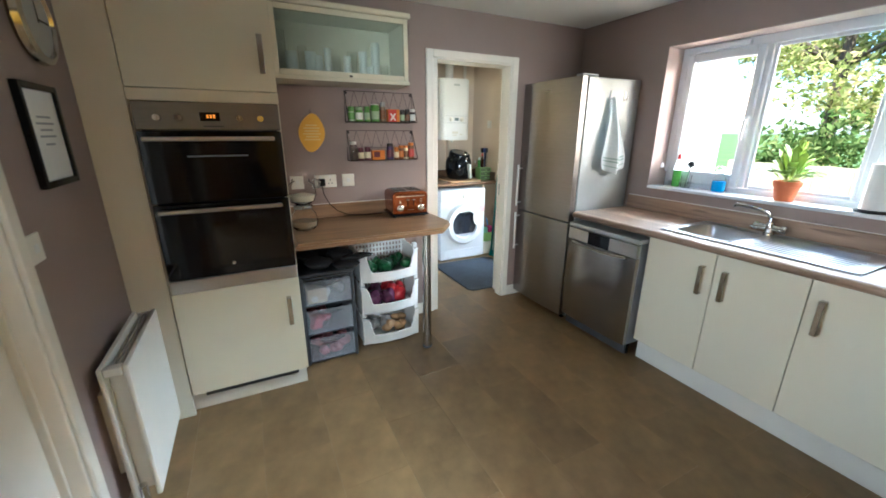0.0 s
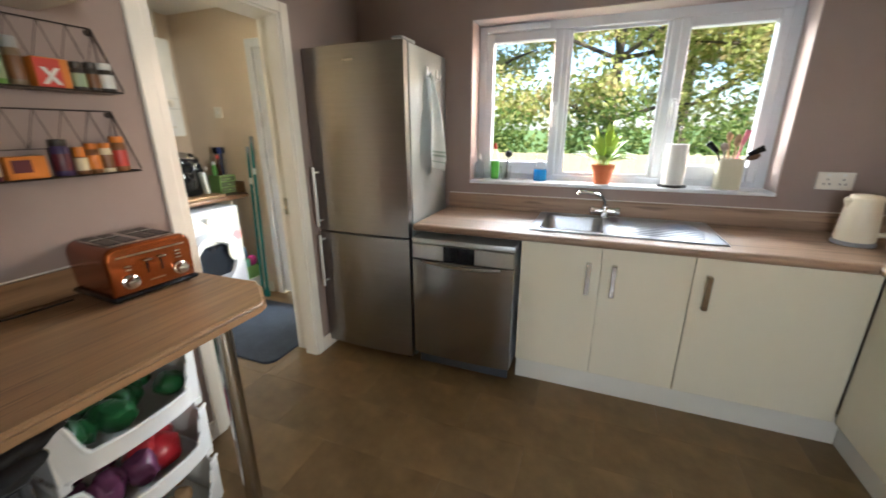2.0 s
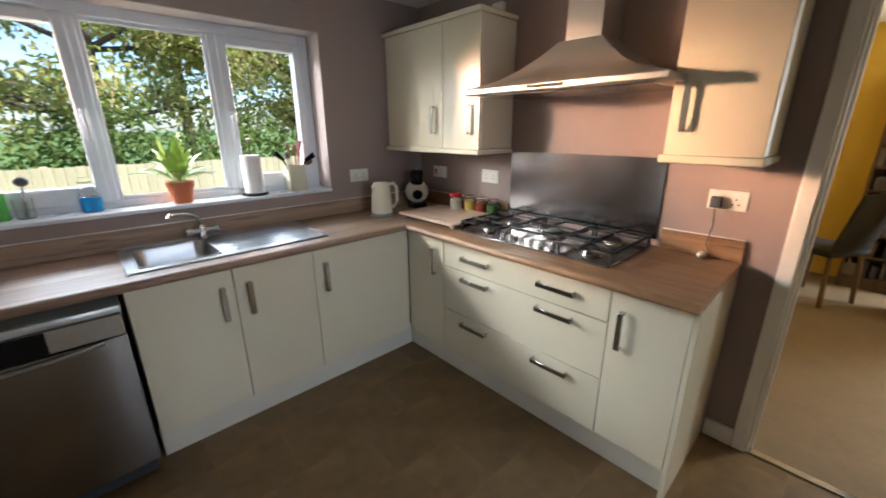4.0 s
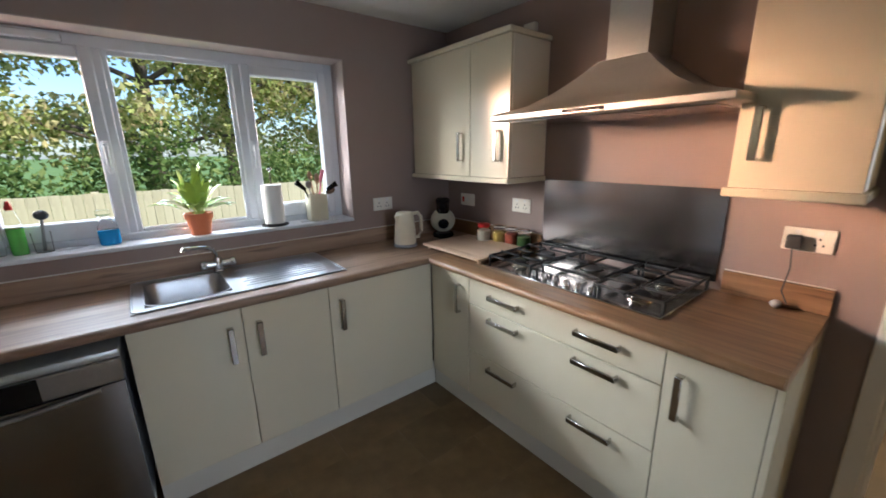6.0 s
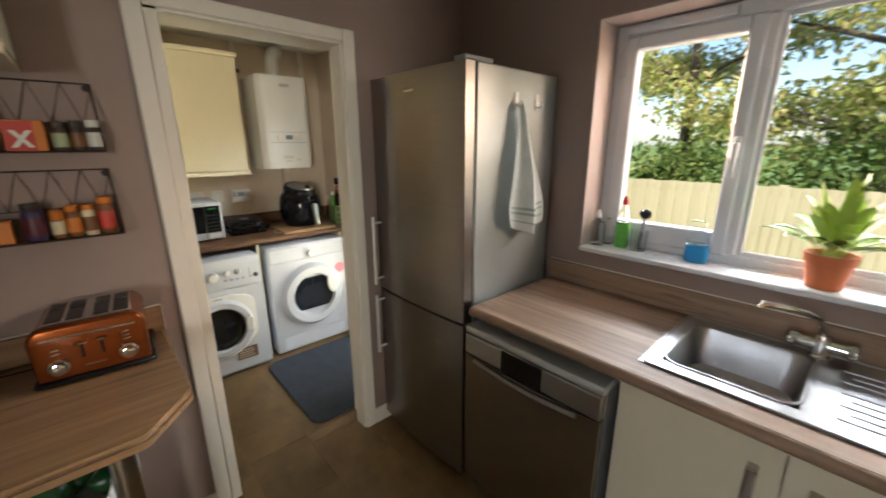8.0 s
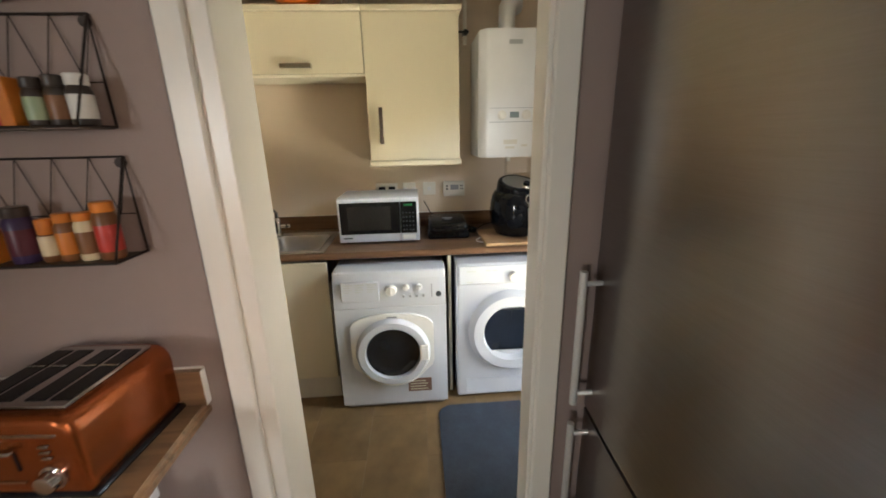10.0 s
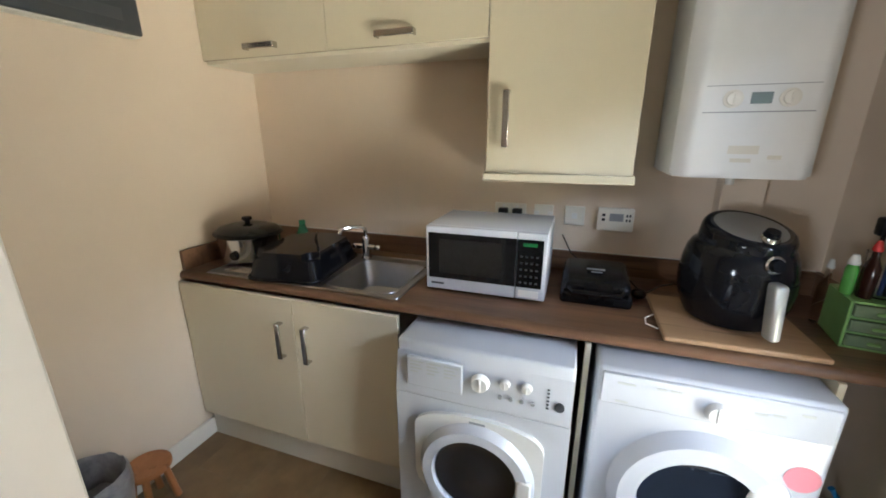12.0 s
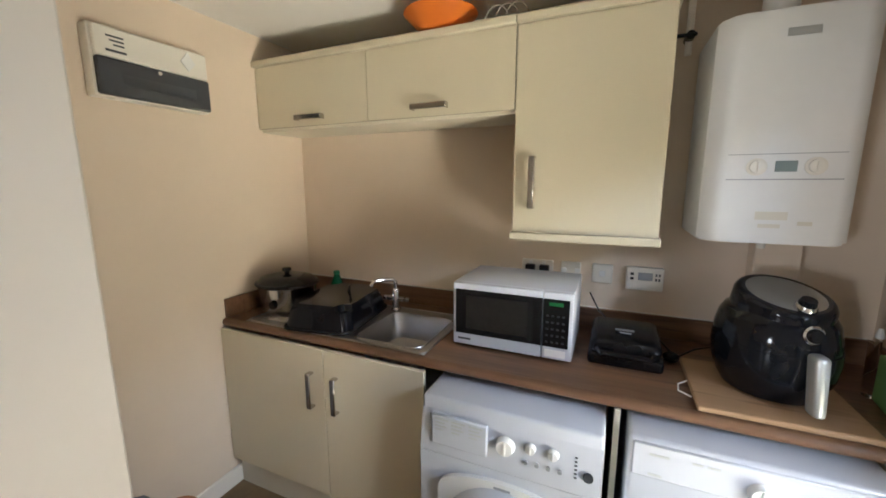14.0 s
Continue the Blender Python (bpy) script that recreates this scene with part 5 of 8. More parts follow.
for i, z0 in enumerate((0.028, 0.227, 0.425)):
    d = B()
    box(d, (0.026, -0.006, z0), (TW - 0.026, -0.002, z0 + 0.16), 0.001)
    box(d, (0.026, -0.0015, z0), (0.03, TD - 0.03, z0 + 0.15))
    box(d, (TW - 0.03, -0.0015, z0), (TW - 0.026, TD - 0.03, z0 + 0.15))
    box(d, (0.0305, -0.0015, z0), (TW - 0.0305, TD - 0.03, z0 + 0.004))
    d = part("drawer", d, SMOKE, dt_, "smoky clear drawer")
    d.visible_shadow = False
    lip = B()
    for k in range(10):
        a, b = k / 10, (k + 1) / 10
        box(lip, (0.09 + 0.155 * a, -0.022, z0 + 0.145 - 0.018 * math.sin(math.pi * (a + b) / 2)), (0.09 + 0.155 * b, -0.0065, z0 + 0.160))
    part("pull", lip, SMOKE, d)
    lump = B()
    for k in range(16):
        xx = random.uniform(0.065, (0.15 if i == 1 else 0.27))
        ball(lump, (xx, random.uniform(0.03, 0.27), z0 + random.uniform(0.03, 0.09)), (0.035, 0.045, 0.03), 10, 7)
    for v in lump.verts:
        v.co += 0.010 * noise.noise_vector(v.co * 30)
        v.co.z = max(v.co.z, z0 + 0.005)
        v.co.x = max(0.034, min(TW - 0.034, v.co.x))
        v.co.y = max(0.0, v.co.y)
    solid("packets", lump, cont[i], ("soft pink packets in the drawer", "red packets in the drawer", "pale cloths in the drawer")[i], "packets", dt_.matrix_world.copy())
solid("beige_box", box(B(), (0.04, 0.004, 0.431), (0.16, 0.20, 0.53), 0.004), mat("beige_card", (0.50, 0.40, 0.30), rough=0.7), "beige cardboard box in the top drawer", "box", dt_.matrix_world.copy())
random.seed(3)
glove = [((0.03 + random.random() * 0.30, -0.03 + random.random() * 0.30, 0.03 + random.random() * 0.05), (0.085, 0.07, 0.03)) for k in range(14)]
glove += [((0.33 + 0.03 * k, -0.02 + 0.035 * k, 0.075 - 0.008 * k), (0.075, 0.017, 0.016)) for k in range(4)]
for c_, r_ in glove:
    bag = ball(B(), c_, r_, 14, 9)
    for v in bag.verts:
        v.co += 0.012 * noise.noise_vector(v.co * 18)
        v.co.z = max(v.co.z, 0.001)
    solid("black_bag" if r_[1] > 0.05 else "rubber_glove", bag, BLACK_SOFT, "crumpled black bag on the drawer tower" if r_[1] > 0.05 else "black rubber glove hanging off the drawer tower", "bag" if r_[1] > 0.05 else "glove",
          dt_.matrix_world @ Matrix.Translation((0, 0, 0.6375)), "black heap on the drawer tower")

# stacked vegetable baskets


def strip(bm, pts, thick, lean=0.0):
    """Standing band along points (x, y, bottom, top), with a thickness; lean pulls the foot inwards."""
    rings = []
    for x, y, z0, z1 in pts:
        rings.append([bm.verts.new(v) for v in ((x, y + lean, z0), (x, y, z1), (x + thick[0], y + thick[1], z1), (x + thick[0], y + lean + thick[1], z0))])
    for p, q in zip(rings, rings[1:]):
        for i in range(4):
            bm.faces.new((p[i], q[i], q[(i + 1) % 4], p[(i + 1) % 4]))
    bm.faces.new(rings[0])
    bm.faces.new(rings[-1][::-1])
    bmesh.ops.recalc_face_normals(bm, faces=bm.faces)


def basket(z0, label):
    g = thing("stacking_basket", pose(-2.335, 0.55, z0, 0, 0, W_), label, "basket", "white stacking baskets")
    BW, BD, BH = 0.425, 0.30, 0.20
    part("base", box(B(), (0.016, 0.0, 0.0), (BW - 0.016, BD - 0.012, 0.007), 0.002), WHITE_PLASTIC, g)
    for x0, sx in ((0.0, 1), (BW, -1)):
        sd = B()
        strip(sd, [(x0 + sx * 0.004, y, 0.0, 0.198 - 0.10 * max(0, 0.5 - y / 0.24) ** 1.2) for y in [0.012 + 0.0225 * k for k in range(13)]], (0.008 * sx, 0))
        box(sd, (min(x0, x0 + sx * 0.016), BD - 0.06, 0.16), (max(x0, x0 + sx * 0.016), BD, 0.2), 0.003)
        part("side", sd, WHITE_PLASTIC, g)
    bk = B()
    for k in range(6):
        box(bk, (0.0125, BD - 0.008, 0.008 + k * 0.0355), (BW - 0.0125, BD, 0.0195 + k * 0.0355))
    for k in range(16):
        box(bk, (0.0125 + k * 0.0258, BD - 0.0075, 0.02), (0.0245 + k * 0.0258, BD - 0.0005, 0.185))
    part("back", bk, WHITE_PLASTIC, g)
    f, pts, tops = B(), [], []
    for k in range(41):
        a = k / 40
        m_ = abs(a - 0.5) * 2
        rise = min(1, max(0, (m_ - 0.66) / 0.2))
        top = 0.068 + 0.122 * rise * rise * (3 - 2 * rise) + 0.008 * m_ ** 2
        pts.append((0.002 + (BW - 0.004) * a, 0.006 - 0.04 * (1 - m_ ** 2.4), 0.0, top))
    strip(f, pts, (0, 0.007), 0.012)
    part("front", f, WHITE_PLASTIC, g)
    lipp = tube(B(), [(p[0], p[1] + 0.001, p[3]) for p in pts], 0.0065, 8)
    part("front_lip", lipp, WHITE_PLASTIC, g)
    for x in (0.0, BW - 0.03):
        for y in (0.02, BD - 0.04):
            part("post", box(B(), (x, y, BH + 0.0005), (x + 0.03, y + 0.03, BH + 0.036), 0.003), WHITE_PLASTIC, g)
    return g


PEPPER = mat("dark_green_net", (0.02, 0.10, 0.03), (0.01, 0.05, 0.015), rough=0.3, scale=25, bump=0.4, bscale=60)
PURPLE = mat("purple_packet", (0.16, 0.05, 0.10), (0.07, 0.02, 0.05), rough=0.25, scale=14, bump=0.5, bscale=30)
REDP = mat("red_packet", (0.42, 0.02, 0.03), (0.28, 0.012, 0.02), rough=0.3, scale=12)
POTATO = mat("potato_skin", (0.45, 0.29, 0.15), (0.35, 0.21, 0.10), rough=0.7, scale=18, bump=0.3, bscale=50)
CLING = mat("clear_bag", (0.75, 0.72, 0.70), (0.60, 0.57, 0.55), rough=0.2, scale=20, trans=0.6, ior=1.2, bump=0.8, bscale=40)
random.seed(12)
for i, z0 in enumerate((0.012, 0.248, 0.484)):
    b_ = basket(z0, ("white plastic stacking basket holding potatoes", "white plastic stacking basket holding packets", "white plastic stacking basket holding green vegetables")[i])

    def heap(name, mtl, label, cat, n, rx, x0, x1, zb, seed, squash=0.8):
        random.seed(seed)
        for k in range(n):
            hbm = ball(B(), (random.uniform(x0, x1), random.uniform(0.06, 0.24), zb + random.uniform(0.02, 0.06)), (rx * random.uniform(0.7, 1.2), rx, rx * squash), 14, 9)
            for v in hbm.verts:
                v.co += 0.3 * rx * noise.noise_vector(v.co * 22)
                v.co.z = max(v.co.z, 0.009)
                v.co.y = max(0.004, min(0.288, v.co.y))
                v.co.x = max(0.010, min(0.414, v.co.x))
            solid(name, hbm, mtl, label, cat, b_.matrix_world.copy(), cat + " in the basket")
    if i == 0:
        heap("potato", POTATO, "loose brown potato in a basket", "potato", 8, 0.035, 0.2, 0.36, 0.02, 5)
        heap("vegetable_bag", CLING, "crumpled clear bag of vegetables", "bag", 7, 0.045, 0.06, 0.26, 0.02, 6)
    elif i == 1:
        heap("snack_packet", PURPLE, "dark purple crumpled food packet", "packet", 7, 0.055, 0.07, 0.22, 0.03, 7, 1.1)
        heap("food_packet", REDP, "red crumpled food packet", "packet", 6, 0.05, 0.24, 0.37, 0.05, 8, 1.3)
        heap("clear_packet", CLING, "clear crumpled packet at the basket front", "packet", 4, 0.04, 0.12, 0.24, 0.02, 9)
    else:
        heap("green_vegetable", PEPPER, "dark green vegetable heaped in the top basket", "vegetable", 11, 0.05, 0.07, 0.36, 0.03, 10)
for x in (0.0, 0.395):
    for y in (0.02, 0.26):
        solid("basket_foot", box(B(), (x, y, 0.0), (x + 0.03, y + 0.03, 0.0118), 0.002), WHITE_PLASTIC, "white plastic foot under the basket stack", "basket foot", pose(-2.335, 0.55, 0, 0, 0, W_))

# ---------------------------------------------------------------- worktop and sill things
tw = thing("tea_towel", pose(-2.018, 2.36, 1.72), "pale green tea towel hanging from a hook on the fridge", "towel")
tb = B()
NU, NV = 18, 26
grid = []
for j in range(NV + 1):
    v = j / NV
    row = []
    for i in range(NU + 1):
        u = i / NU - 0.5
        wdt = 0.035 + 0.255 * min(1, v * 1.05) ** 1.1 * (1 - 0.25 * max(0, v - 0.82) / 0.18)
        fold = 0.012 * math.sin(u * 11 + 1.6 * v) * (0.5 + v * 0.5)
        row.append(tb.verts.new((0.022 + 1.4 * fold + 0.045 * (1 - abs(u) * 1.7) * math.sin(math.pi * min(1, v * 0.7)) + 0.010 * v, u * wdt + 0.05 * v, -0.50 * v - 0.10 * max(0, v - 0.6) / 0.4 * (0.5 - abs(u - 0.10)) + 0.02 * u * v)))
    grid.append(row)
for j in range(NV):
    for i in range(NU):
        tb.faces.new((grid[j][i], grid[j][i + 1], grid[j + 1][i + 1], grid[j + 1][i]))
cloth_pts = [[v.co.copy() for v in row] for row in grid]
bmesh.ops.solidify(tb, geom=tb.faces[:], thickness=0.006)
part("cloth", tb, TOWEL, tw)
STRIPE = mat("green_woven_stripe", (0.47, 0.57, 0.53), (0.38, 0.48, 0.44), rough=0.95, scale=60, bump=0.6, bscale=190)
for rows in ((21.2, 21.7), (22.2, 22.7), (24.0, 24.3)):
    sb = B()
    edge = []
    for jj in rows:
        k0 = int(jj)
        edge.append([sb.verts.new(cloth_pts[k0][i].lerp(cloth_pts[k0 + 1][i], jj - k0) + Vector((0.0045, 0, 0))) for i in range(1, NU)])
    for i in range(NU - 2):
        sb.faces.new((edge[0][i], edge[0][i + 1], edge[1][i + 1], edge[1][i]))
    bmesh.ops.solidify(sb, geom=sb.faces[:], thickness=0.001)
    part("stripe", sb, STRIPE, tw, "woven green stripe")
for y in (2.36, 2.502):
    hk = thing("adhesive_hook", pose(-2.0225, y, 1.715), "small white adhesive hook on the fridge side", "hook", "fridge hooks")
    part("pad", box(B(), (0, -0.012, -0.02), (0.006, 0.012, 0.045), 0.003), WHITE_PLASTIC, hk)
    part("prong", tube(B(), [(0.006, 0, -0.005), (0.02, 0, -0.012), (0.028, 0, 0.0), (0.03, 0, 0.012)], 0.004, 8), WHITE_PLASTIC, hk)

KETTLE = mat("cream_kettle_plastic", (0.72, 0.67, 0.53), (0.68, 0.62, 0.48), rough=0.3, scale=5)
kt = thing("kettle", pose(0.05, 2.43, 0.911), "cream plastic electric kettle", "kettle")
part("base", lathe(B(), [(0.075, 0), (0.078, 0.008), (0.074, 0.018)], 28), GREY_PLASTIC, kt)
part("body", lathe(B(), [(0.068, 0.0185), (0.072, 0.03), (0.066, 0.12), (0.058, 0.20), (0.056, 0.21)], 32), KETTLE, kt)
part("lid", lathe(B(), [(0.056, 0.2105), (0.05, 0.222), (0.02, 0.226)], 28), KETTLE, kt)
part("spout", lathe(B(), [(0.012, 0), (0.022, 0.035), (0.015, 0.045)], 12, (-0.052, 0.0, 0.165)), KETTLE, kt)
part("handle", tube(B(), [(0.045, -0.005, 0.205), (0.095, -0.012, 0.21), (0.118, -0.016, 0.18), (0.118, -0.016, 0.09), (0.098, -0.012, 0.05), (0.064, -0.006, 0.048)], 0.012, 10), KETTLE, kt)

cm = thing("coffee_machine", pose(0.42, 2.50, 0.911, 0, 0, -35), "black and cream round capsule coffee machine", "coffee machine")
part("base", lathe(B(), [(0.075, 0), (0.078, 0.012), (0.07, 0.03), (0.04, 0.036)], 28), BLACK_GLOSS, cm)
belly = ball(B(), (0, 0.01, 0.115), (0.088, 0.075, 0.085), 28, 18)
part("round_body", belly, CREAM_POT, cm, "cream rounded body")
part("front_panel", ball(B(), (0, -0.052, 0.10), (0.04, 0.025, 0.038), 18, 12), BLACK_GLOSS, cm)
part("neck", lathe(B(), [(0.055, 0.17), (0.045, 0.19), (0.047, 0.235), (0.052, 0.262), (0.035, 0.278)], 24, (0, 0.005, 0)), BLACK_GLOSS, cm)
part("head", ball(B(), (0, -0.03, 0.222), (0.038, 0.04, 0.042), 20, 12), BLACK_GLOSS, cm)
part("nozzle", lathe(B(), [(0.012, 0.17), (0.018, 0.185), (0.02, 0.20)], 16, (0, -0.045, 0)), BLACK, cm)
part("tray", box(B(), (-0.04, -0.10, 0.0), (0.04, -0.05, 0.02), 0.005), BLACK, cm)
part("lever", box(B(), (-0.012, -0.03, 0.274), (0.012, 0.03, 0.292), 0.006), SATIN, cm)

bdt = thing("chopping_board", pose(0.29, 2.02, 0.911), "pale wooden board raised on small feet beside the hob", "chopping board")
part("board", box(B(), (-0.20, -0.235, 0.02), (0.19, 0.275, 0.036), 0.004), BOARD, bdt)
for x in (-0.17, 0.16):
    for y in (-0.21, 0.24):
        part("foot", cyl(B(), (x, y, 0), (x, y, 0.0195), 0.011, n=10), BOARD, bdt)
for i, (x, y, lidm, cc) in enumerate(((0.44, 2.10, RED, (0.60, 0.55, 0.45)), (0.50, 2.02, RED, (0.50, 0.36, 0.08)), (0.535, 1.95, wht, (0.32, 0.06, 0.03)), (0.555, 1.865, wht, (0.06, 0.13, 0.03)))):
    g = thing("glass_storage_jar", pose(x, y, 0.911) @ Matrix.Scale(1.25, 4), "small glass jar of dried food with a lid", "jar", "jars beside the hob")
    h = 0.115 - 0.006 * i
    part("glass", lathe(B(), [(0.033, 0), (0.037, 0.006), (0.037, h - 0.03), (0.03, h - 0.018), (0.027, h - 0.018), (0.034, h - 0.03), (0.034, 0.005)], 20), CLEAR_PL, g).visible_shadow = False
    part("contents", lathe(B(), [(0.0335, 0.0055), (0.0335, h - 0.035), (0.02, h - 0.03)], 18), jar_mat("food" + str(i), cc), g)
    part("lid", lathe(B(), [(0.031, h - 0.0175), (0.032, h - 0.014), (0.032, h - 0.002), (0.028, h)], 20), lidm if i < 1 else CLEAR_PL, g)

SZ = WZ0 + 0.0205


def bottle(name, x, y, prof, body, cap, label, caph, z=SZ, cat="bottle", capname="cap", grp="things on the window sill"):
    g = thing(name, pose(x, y, z), label, cat, grp)
    part("body", lathe(B(), prof, 20, sy=0.7), body, g)
    r, h = prof[-1]
    part(capname, lathe(B(), [(r * 1.05, h), (r * 1.1, h + caph * 0.2), (r * 0.9, h + caph * 0.5), (r * 0.55, h + caph)], 14), cap, g)
    return g


bottle("clear_bottle", -1.815, 2.755, [(0.03, 0), (0.034, 0.01), (0.034, 0.10), (0.012, 0.12), (0.012, 0.13)], CLEAR_PL, WHITE_PLASTIC, "clear plastic pump bottle", 0.035)
bottle("clear_bottle", -1.79, 2.81, [(0.026, 0), (0.03, 0.01), (0.03, 0.09), (0.01, 0.11), (0.01, 0.12)], CLEAR_PL, CLEAR_PL, "empty clear plastic bottle", 0.03)
g = bottle("washing_up_liquid", -1.715, 2.79, [(0.026, 0), (0.028, 0.01), (0.0285, 0.09), (0.0285, 0.118)], GREEN_LIQ, CLEAR_PL, "bright green washing-up liquid with a red cap", 0.0, capname="inner_wall")
part("shoulder", lathe(B(), [(0.0285, 0.1185), (0.025, 0.15), (0.017, 0.18), (0.012, 0.196)], 20, sy=0.7), CLEAR_PL, g, "clear empty upper half")
part("cap", lathe(B(), [(0.0125, 0.1965), (0.013, 0.21), (0.009, 0.225), (0.006, 0.235)], 14), RED, g)
g = thing("dish_brush", pose(-1.64, 2.79, SZ), "grey washing-up brush standing in a clear tub", "brush", "things on the window sill")
part("tub", lathe(B(), [(0.03, 0), (0.034, 0.09), (0.031, 0.09), (0.028, 0.004)], 18), CLEAR_PL, g)
part("stick", tube(B(), [(0.0, 0, 0.006), (0.01, 0, 0.10), (0.015, 0, 0.15)], 0.006, 8), GREY_PLASTIC, g)
part("head", ball(B(), (0.016, 0, 0.165), (0.026, 0.016, 0.022), 12, 8), DARK_GREY, g)
g = thing("spray_bottle", pose(-1.41, 2.775, SZ), "clear spray bottle half full of blue cleaner", "spray bottle", "things on the window sill")
part("liquid", lathe(B(), [(0.038, 0.001), (0.042, 0.01), (0.042, 0.07), (0.035, 0.074)], 20, sy=0.7), BLUE_LIQ, g)
part("neck", lathe(B(), [(0.040, 0.0745), (0.036, 0.095), (0.014, 0.125), (0.013, 0.14)], 20, sy=0.7), CLEAR_PL, g)
part("trigger", box(box(B(), (-0.035, -0.012, 0.1405), (0.02, 0.012, 0.168), 0.005), (-0.03, -0.006, 0.11), (-0.022, 0.006, 0.1404), 0.002), CLEAR_PL, g)

pp = thing("potted_plant", pose(-1.035, 2.762, SZ), "green leafy plant in a terracotta pot on the sill", "plant", "things on the window sill")
part("pot", lathe(B(), [(0.045, 0), (0.060, 0.085), (0.066, 0.086), (0.068, 0.115), (0.062, 0.115), (0.055, 0.095)], 28), TERRA, pp)
part("soil", lathe(B(), [(0.054, 0.092), (0.056, 0.097), (0.02, 0.10)], 20), mat("potting_soil", (0.04, 0.025, 0.016), rough=0.95, scale=30), pp)
random.seed(21)


def blade(bm, base, ang, reach, rise, width, droop):
    n = 7
    prev = None
    dx, dy = math.cos(ang), math.sin(ang)
    for i in range(n + 1):
        t = i / n
        x, z = reach * t, rise * (t - droop * t * t)
        wd = width * (0.12 + math.sin(math.pi * min(1, max(0, (t - 0.28) / 0.72))) ** 0.8) * (0.5 if t < 0.28 else 1) if t < 1 else 0.001
        c = Vector(base) + Vector((dx * x, dy * x * 0.75, z))
        s = Vector((-dy, dx, 0)) * wd
        row = [bm.verts.new(c - s + Vector((0, 0, wd * 0.35))), bm.verts.new(c), bm.verts.new(c + s + Vector((0, 0, wd * 0.35)))]
        if prev:
            bm.faces.new((prev[0], prev[1], row[1], row[0]))
            bm.faces.new((prev[1], prev[2], row[2], row[1]))
        prev = row


for i in range(56):
    lb = B()
    a = i * 2.4 + random.uniform(-0.3, 0.3)
    up = random.random()
    blade(lb, (random.uniform(-0.02, 0.02), random.uniform(-0.02, 0.02), 0.095), a, 0.04 + 0.19 * up ** 1.1, random.uniform(0.20, 0.33) * (1.15 - 0.5 * up), random.uniform(0.013, 0.024), 0.2 + 0.5 * up)
    part("leaf", lb, LEAF, pp)

kr = thing("kitchen_roll", pose(-0.655, 2.755, SZ), "white kitchen roll on a steel pole stand", "kitchen roll", "things on the window sill")
part("stand", lathe(B(), [(0.075, 0), (0.075, 0.008), (0.01, 0.012), (0.006, 0.013)], 28), BLACK, kr)
part("pole", cyl(B(), (0, 0, 0.012), (0, 0, 0.32), 0.006, n=10), SATIN, kr)
part("roll", lathe(B(), [(0.02, 0.0135), (0.056, 0.014), (0.057, 0.10), (0.056, 0.238), (0.02, 0.239)], 32), PAPER, kr)
part("knob", ball(B(), (0, 0, 0.325), 0.012, 12, 8), SATIN, kr)
uc = thing("utensil_pot", pose(-0.39, 2.765, SZ), "square cream stoneware pot full of utensils", "pot", "things on the window sill")
pt = prism(B(), rounded(-0.058, 0.058, -0.05, 0.05, 0.02), 0.0, 0.165)
bmesh.ops.delete(pt, geom=[f for f in pt.faces if f.normal.z > 0.9 or f.calc_center_median().z > 0.16], context="FACES_ONLY")
bmesh.ops.recalc_face_normals(pt, faces=pt.faces)
bmesh.ops.solidify(pt, geom=pt.faces[:], thickness=0.006)
part("pot", pt, CREAM_POT, uc)
SMOKE_STEEL = mat("dull_spoon_steel", (0.30, 0.27, 0.25), (0.24, 0.21, 0.19), rough=0.35, metal=0.8, scale=12)
# lean of the stick, height, material, name, half width and half height of the head, its turn
ut = [(-0.085, -0.02, 0.245, BLACK, "spatula", 0.017, 0.038, -48), (-0.045, 0.0, 0.25, SMOKE_STEEL, "ladle", 0.020, 0.024, -12), (-0.025, 0.012, 0.30, BEECH, "wooden_spoon", 0.015, 0.028, -8),
      (0.012, -0.01, 0.275, BEECH, "wooden_spoon", 0.018, 0.034, 3), (0.045, 0.0, 0.285, PINK, "spatula", 0.014, 0.040, 14), (0.085, -0.01, 0.235, BLACK, "spatula", 0.019, 0.040, 62), (0.085, 0.012, 0.215, BROWN_DOOR, "spoon", 0.019, 0.034, 74)]
for dx, dy, h, mm, nm, hw, hh, turn in ut:
    g = thing(nm, pose(-0.39, 2.765, SZ), "kitchen utensil standing in the cream pot", "utensil", "utensils in the pot")
    sn, cs = math.sin(radians(turn)), math.cos(radians(turn))
    hx, hz = dx * 0.8, h - 0.05
    part("stick", tube(B(), [(-dx * 0.22, -dy, 0.012), (hx * 0.75, dy, hz - 0.06), (hx, dy, hz - 0.015), (hx + 0.015 * sn, dy, hz + 0.015 * cs)], 0.0055, 8), mm, g)
    hd = box(B(), (-hw, -0.004, 0.0), (hw, 0.004, 2 * hh), 0.0038, 2) if nm == "spatula" else ball(B(), (0, 0, hh), (hw, 0.008, hh), 14, 9)
    if nm == "spatula":
        for v in hd.verts:
            v.co.x *= 0.62 + 0.38 * min(max(v.co.z / (2 * hh), 0), 1)
    bmesh.ops.rotate(hd, verts=hd.verts, matrix=Matrix.Rotation(radians(turn), 3, "Y"))
    bmesh.ops.translate(hd, verts=hd.verts, vec=(hx, dy, hz))
    part("head", hd, mm, g)

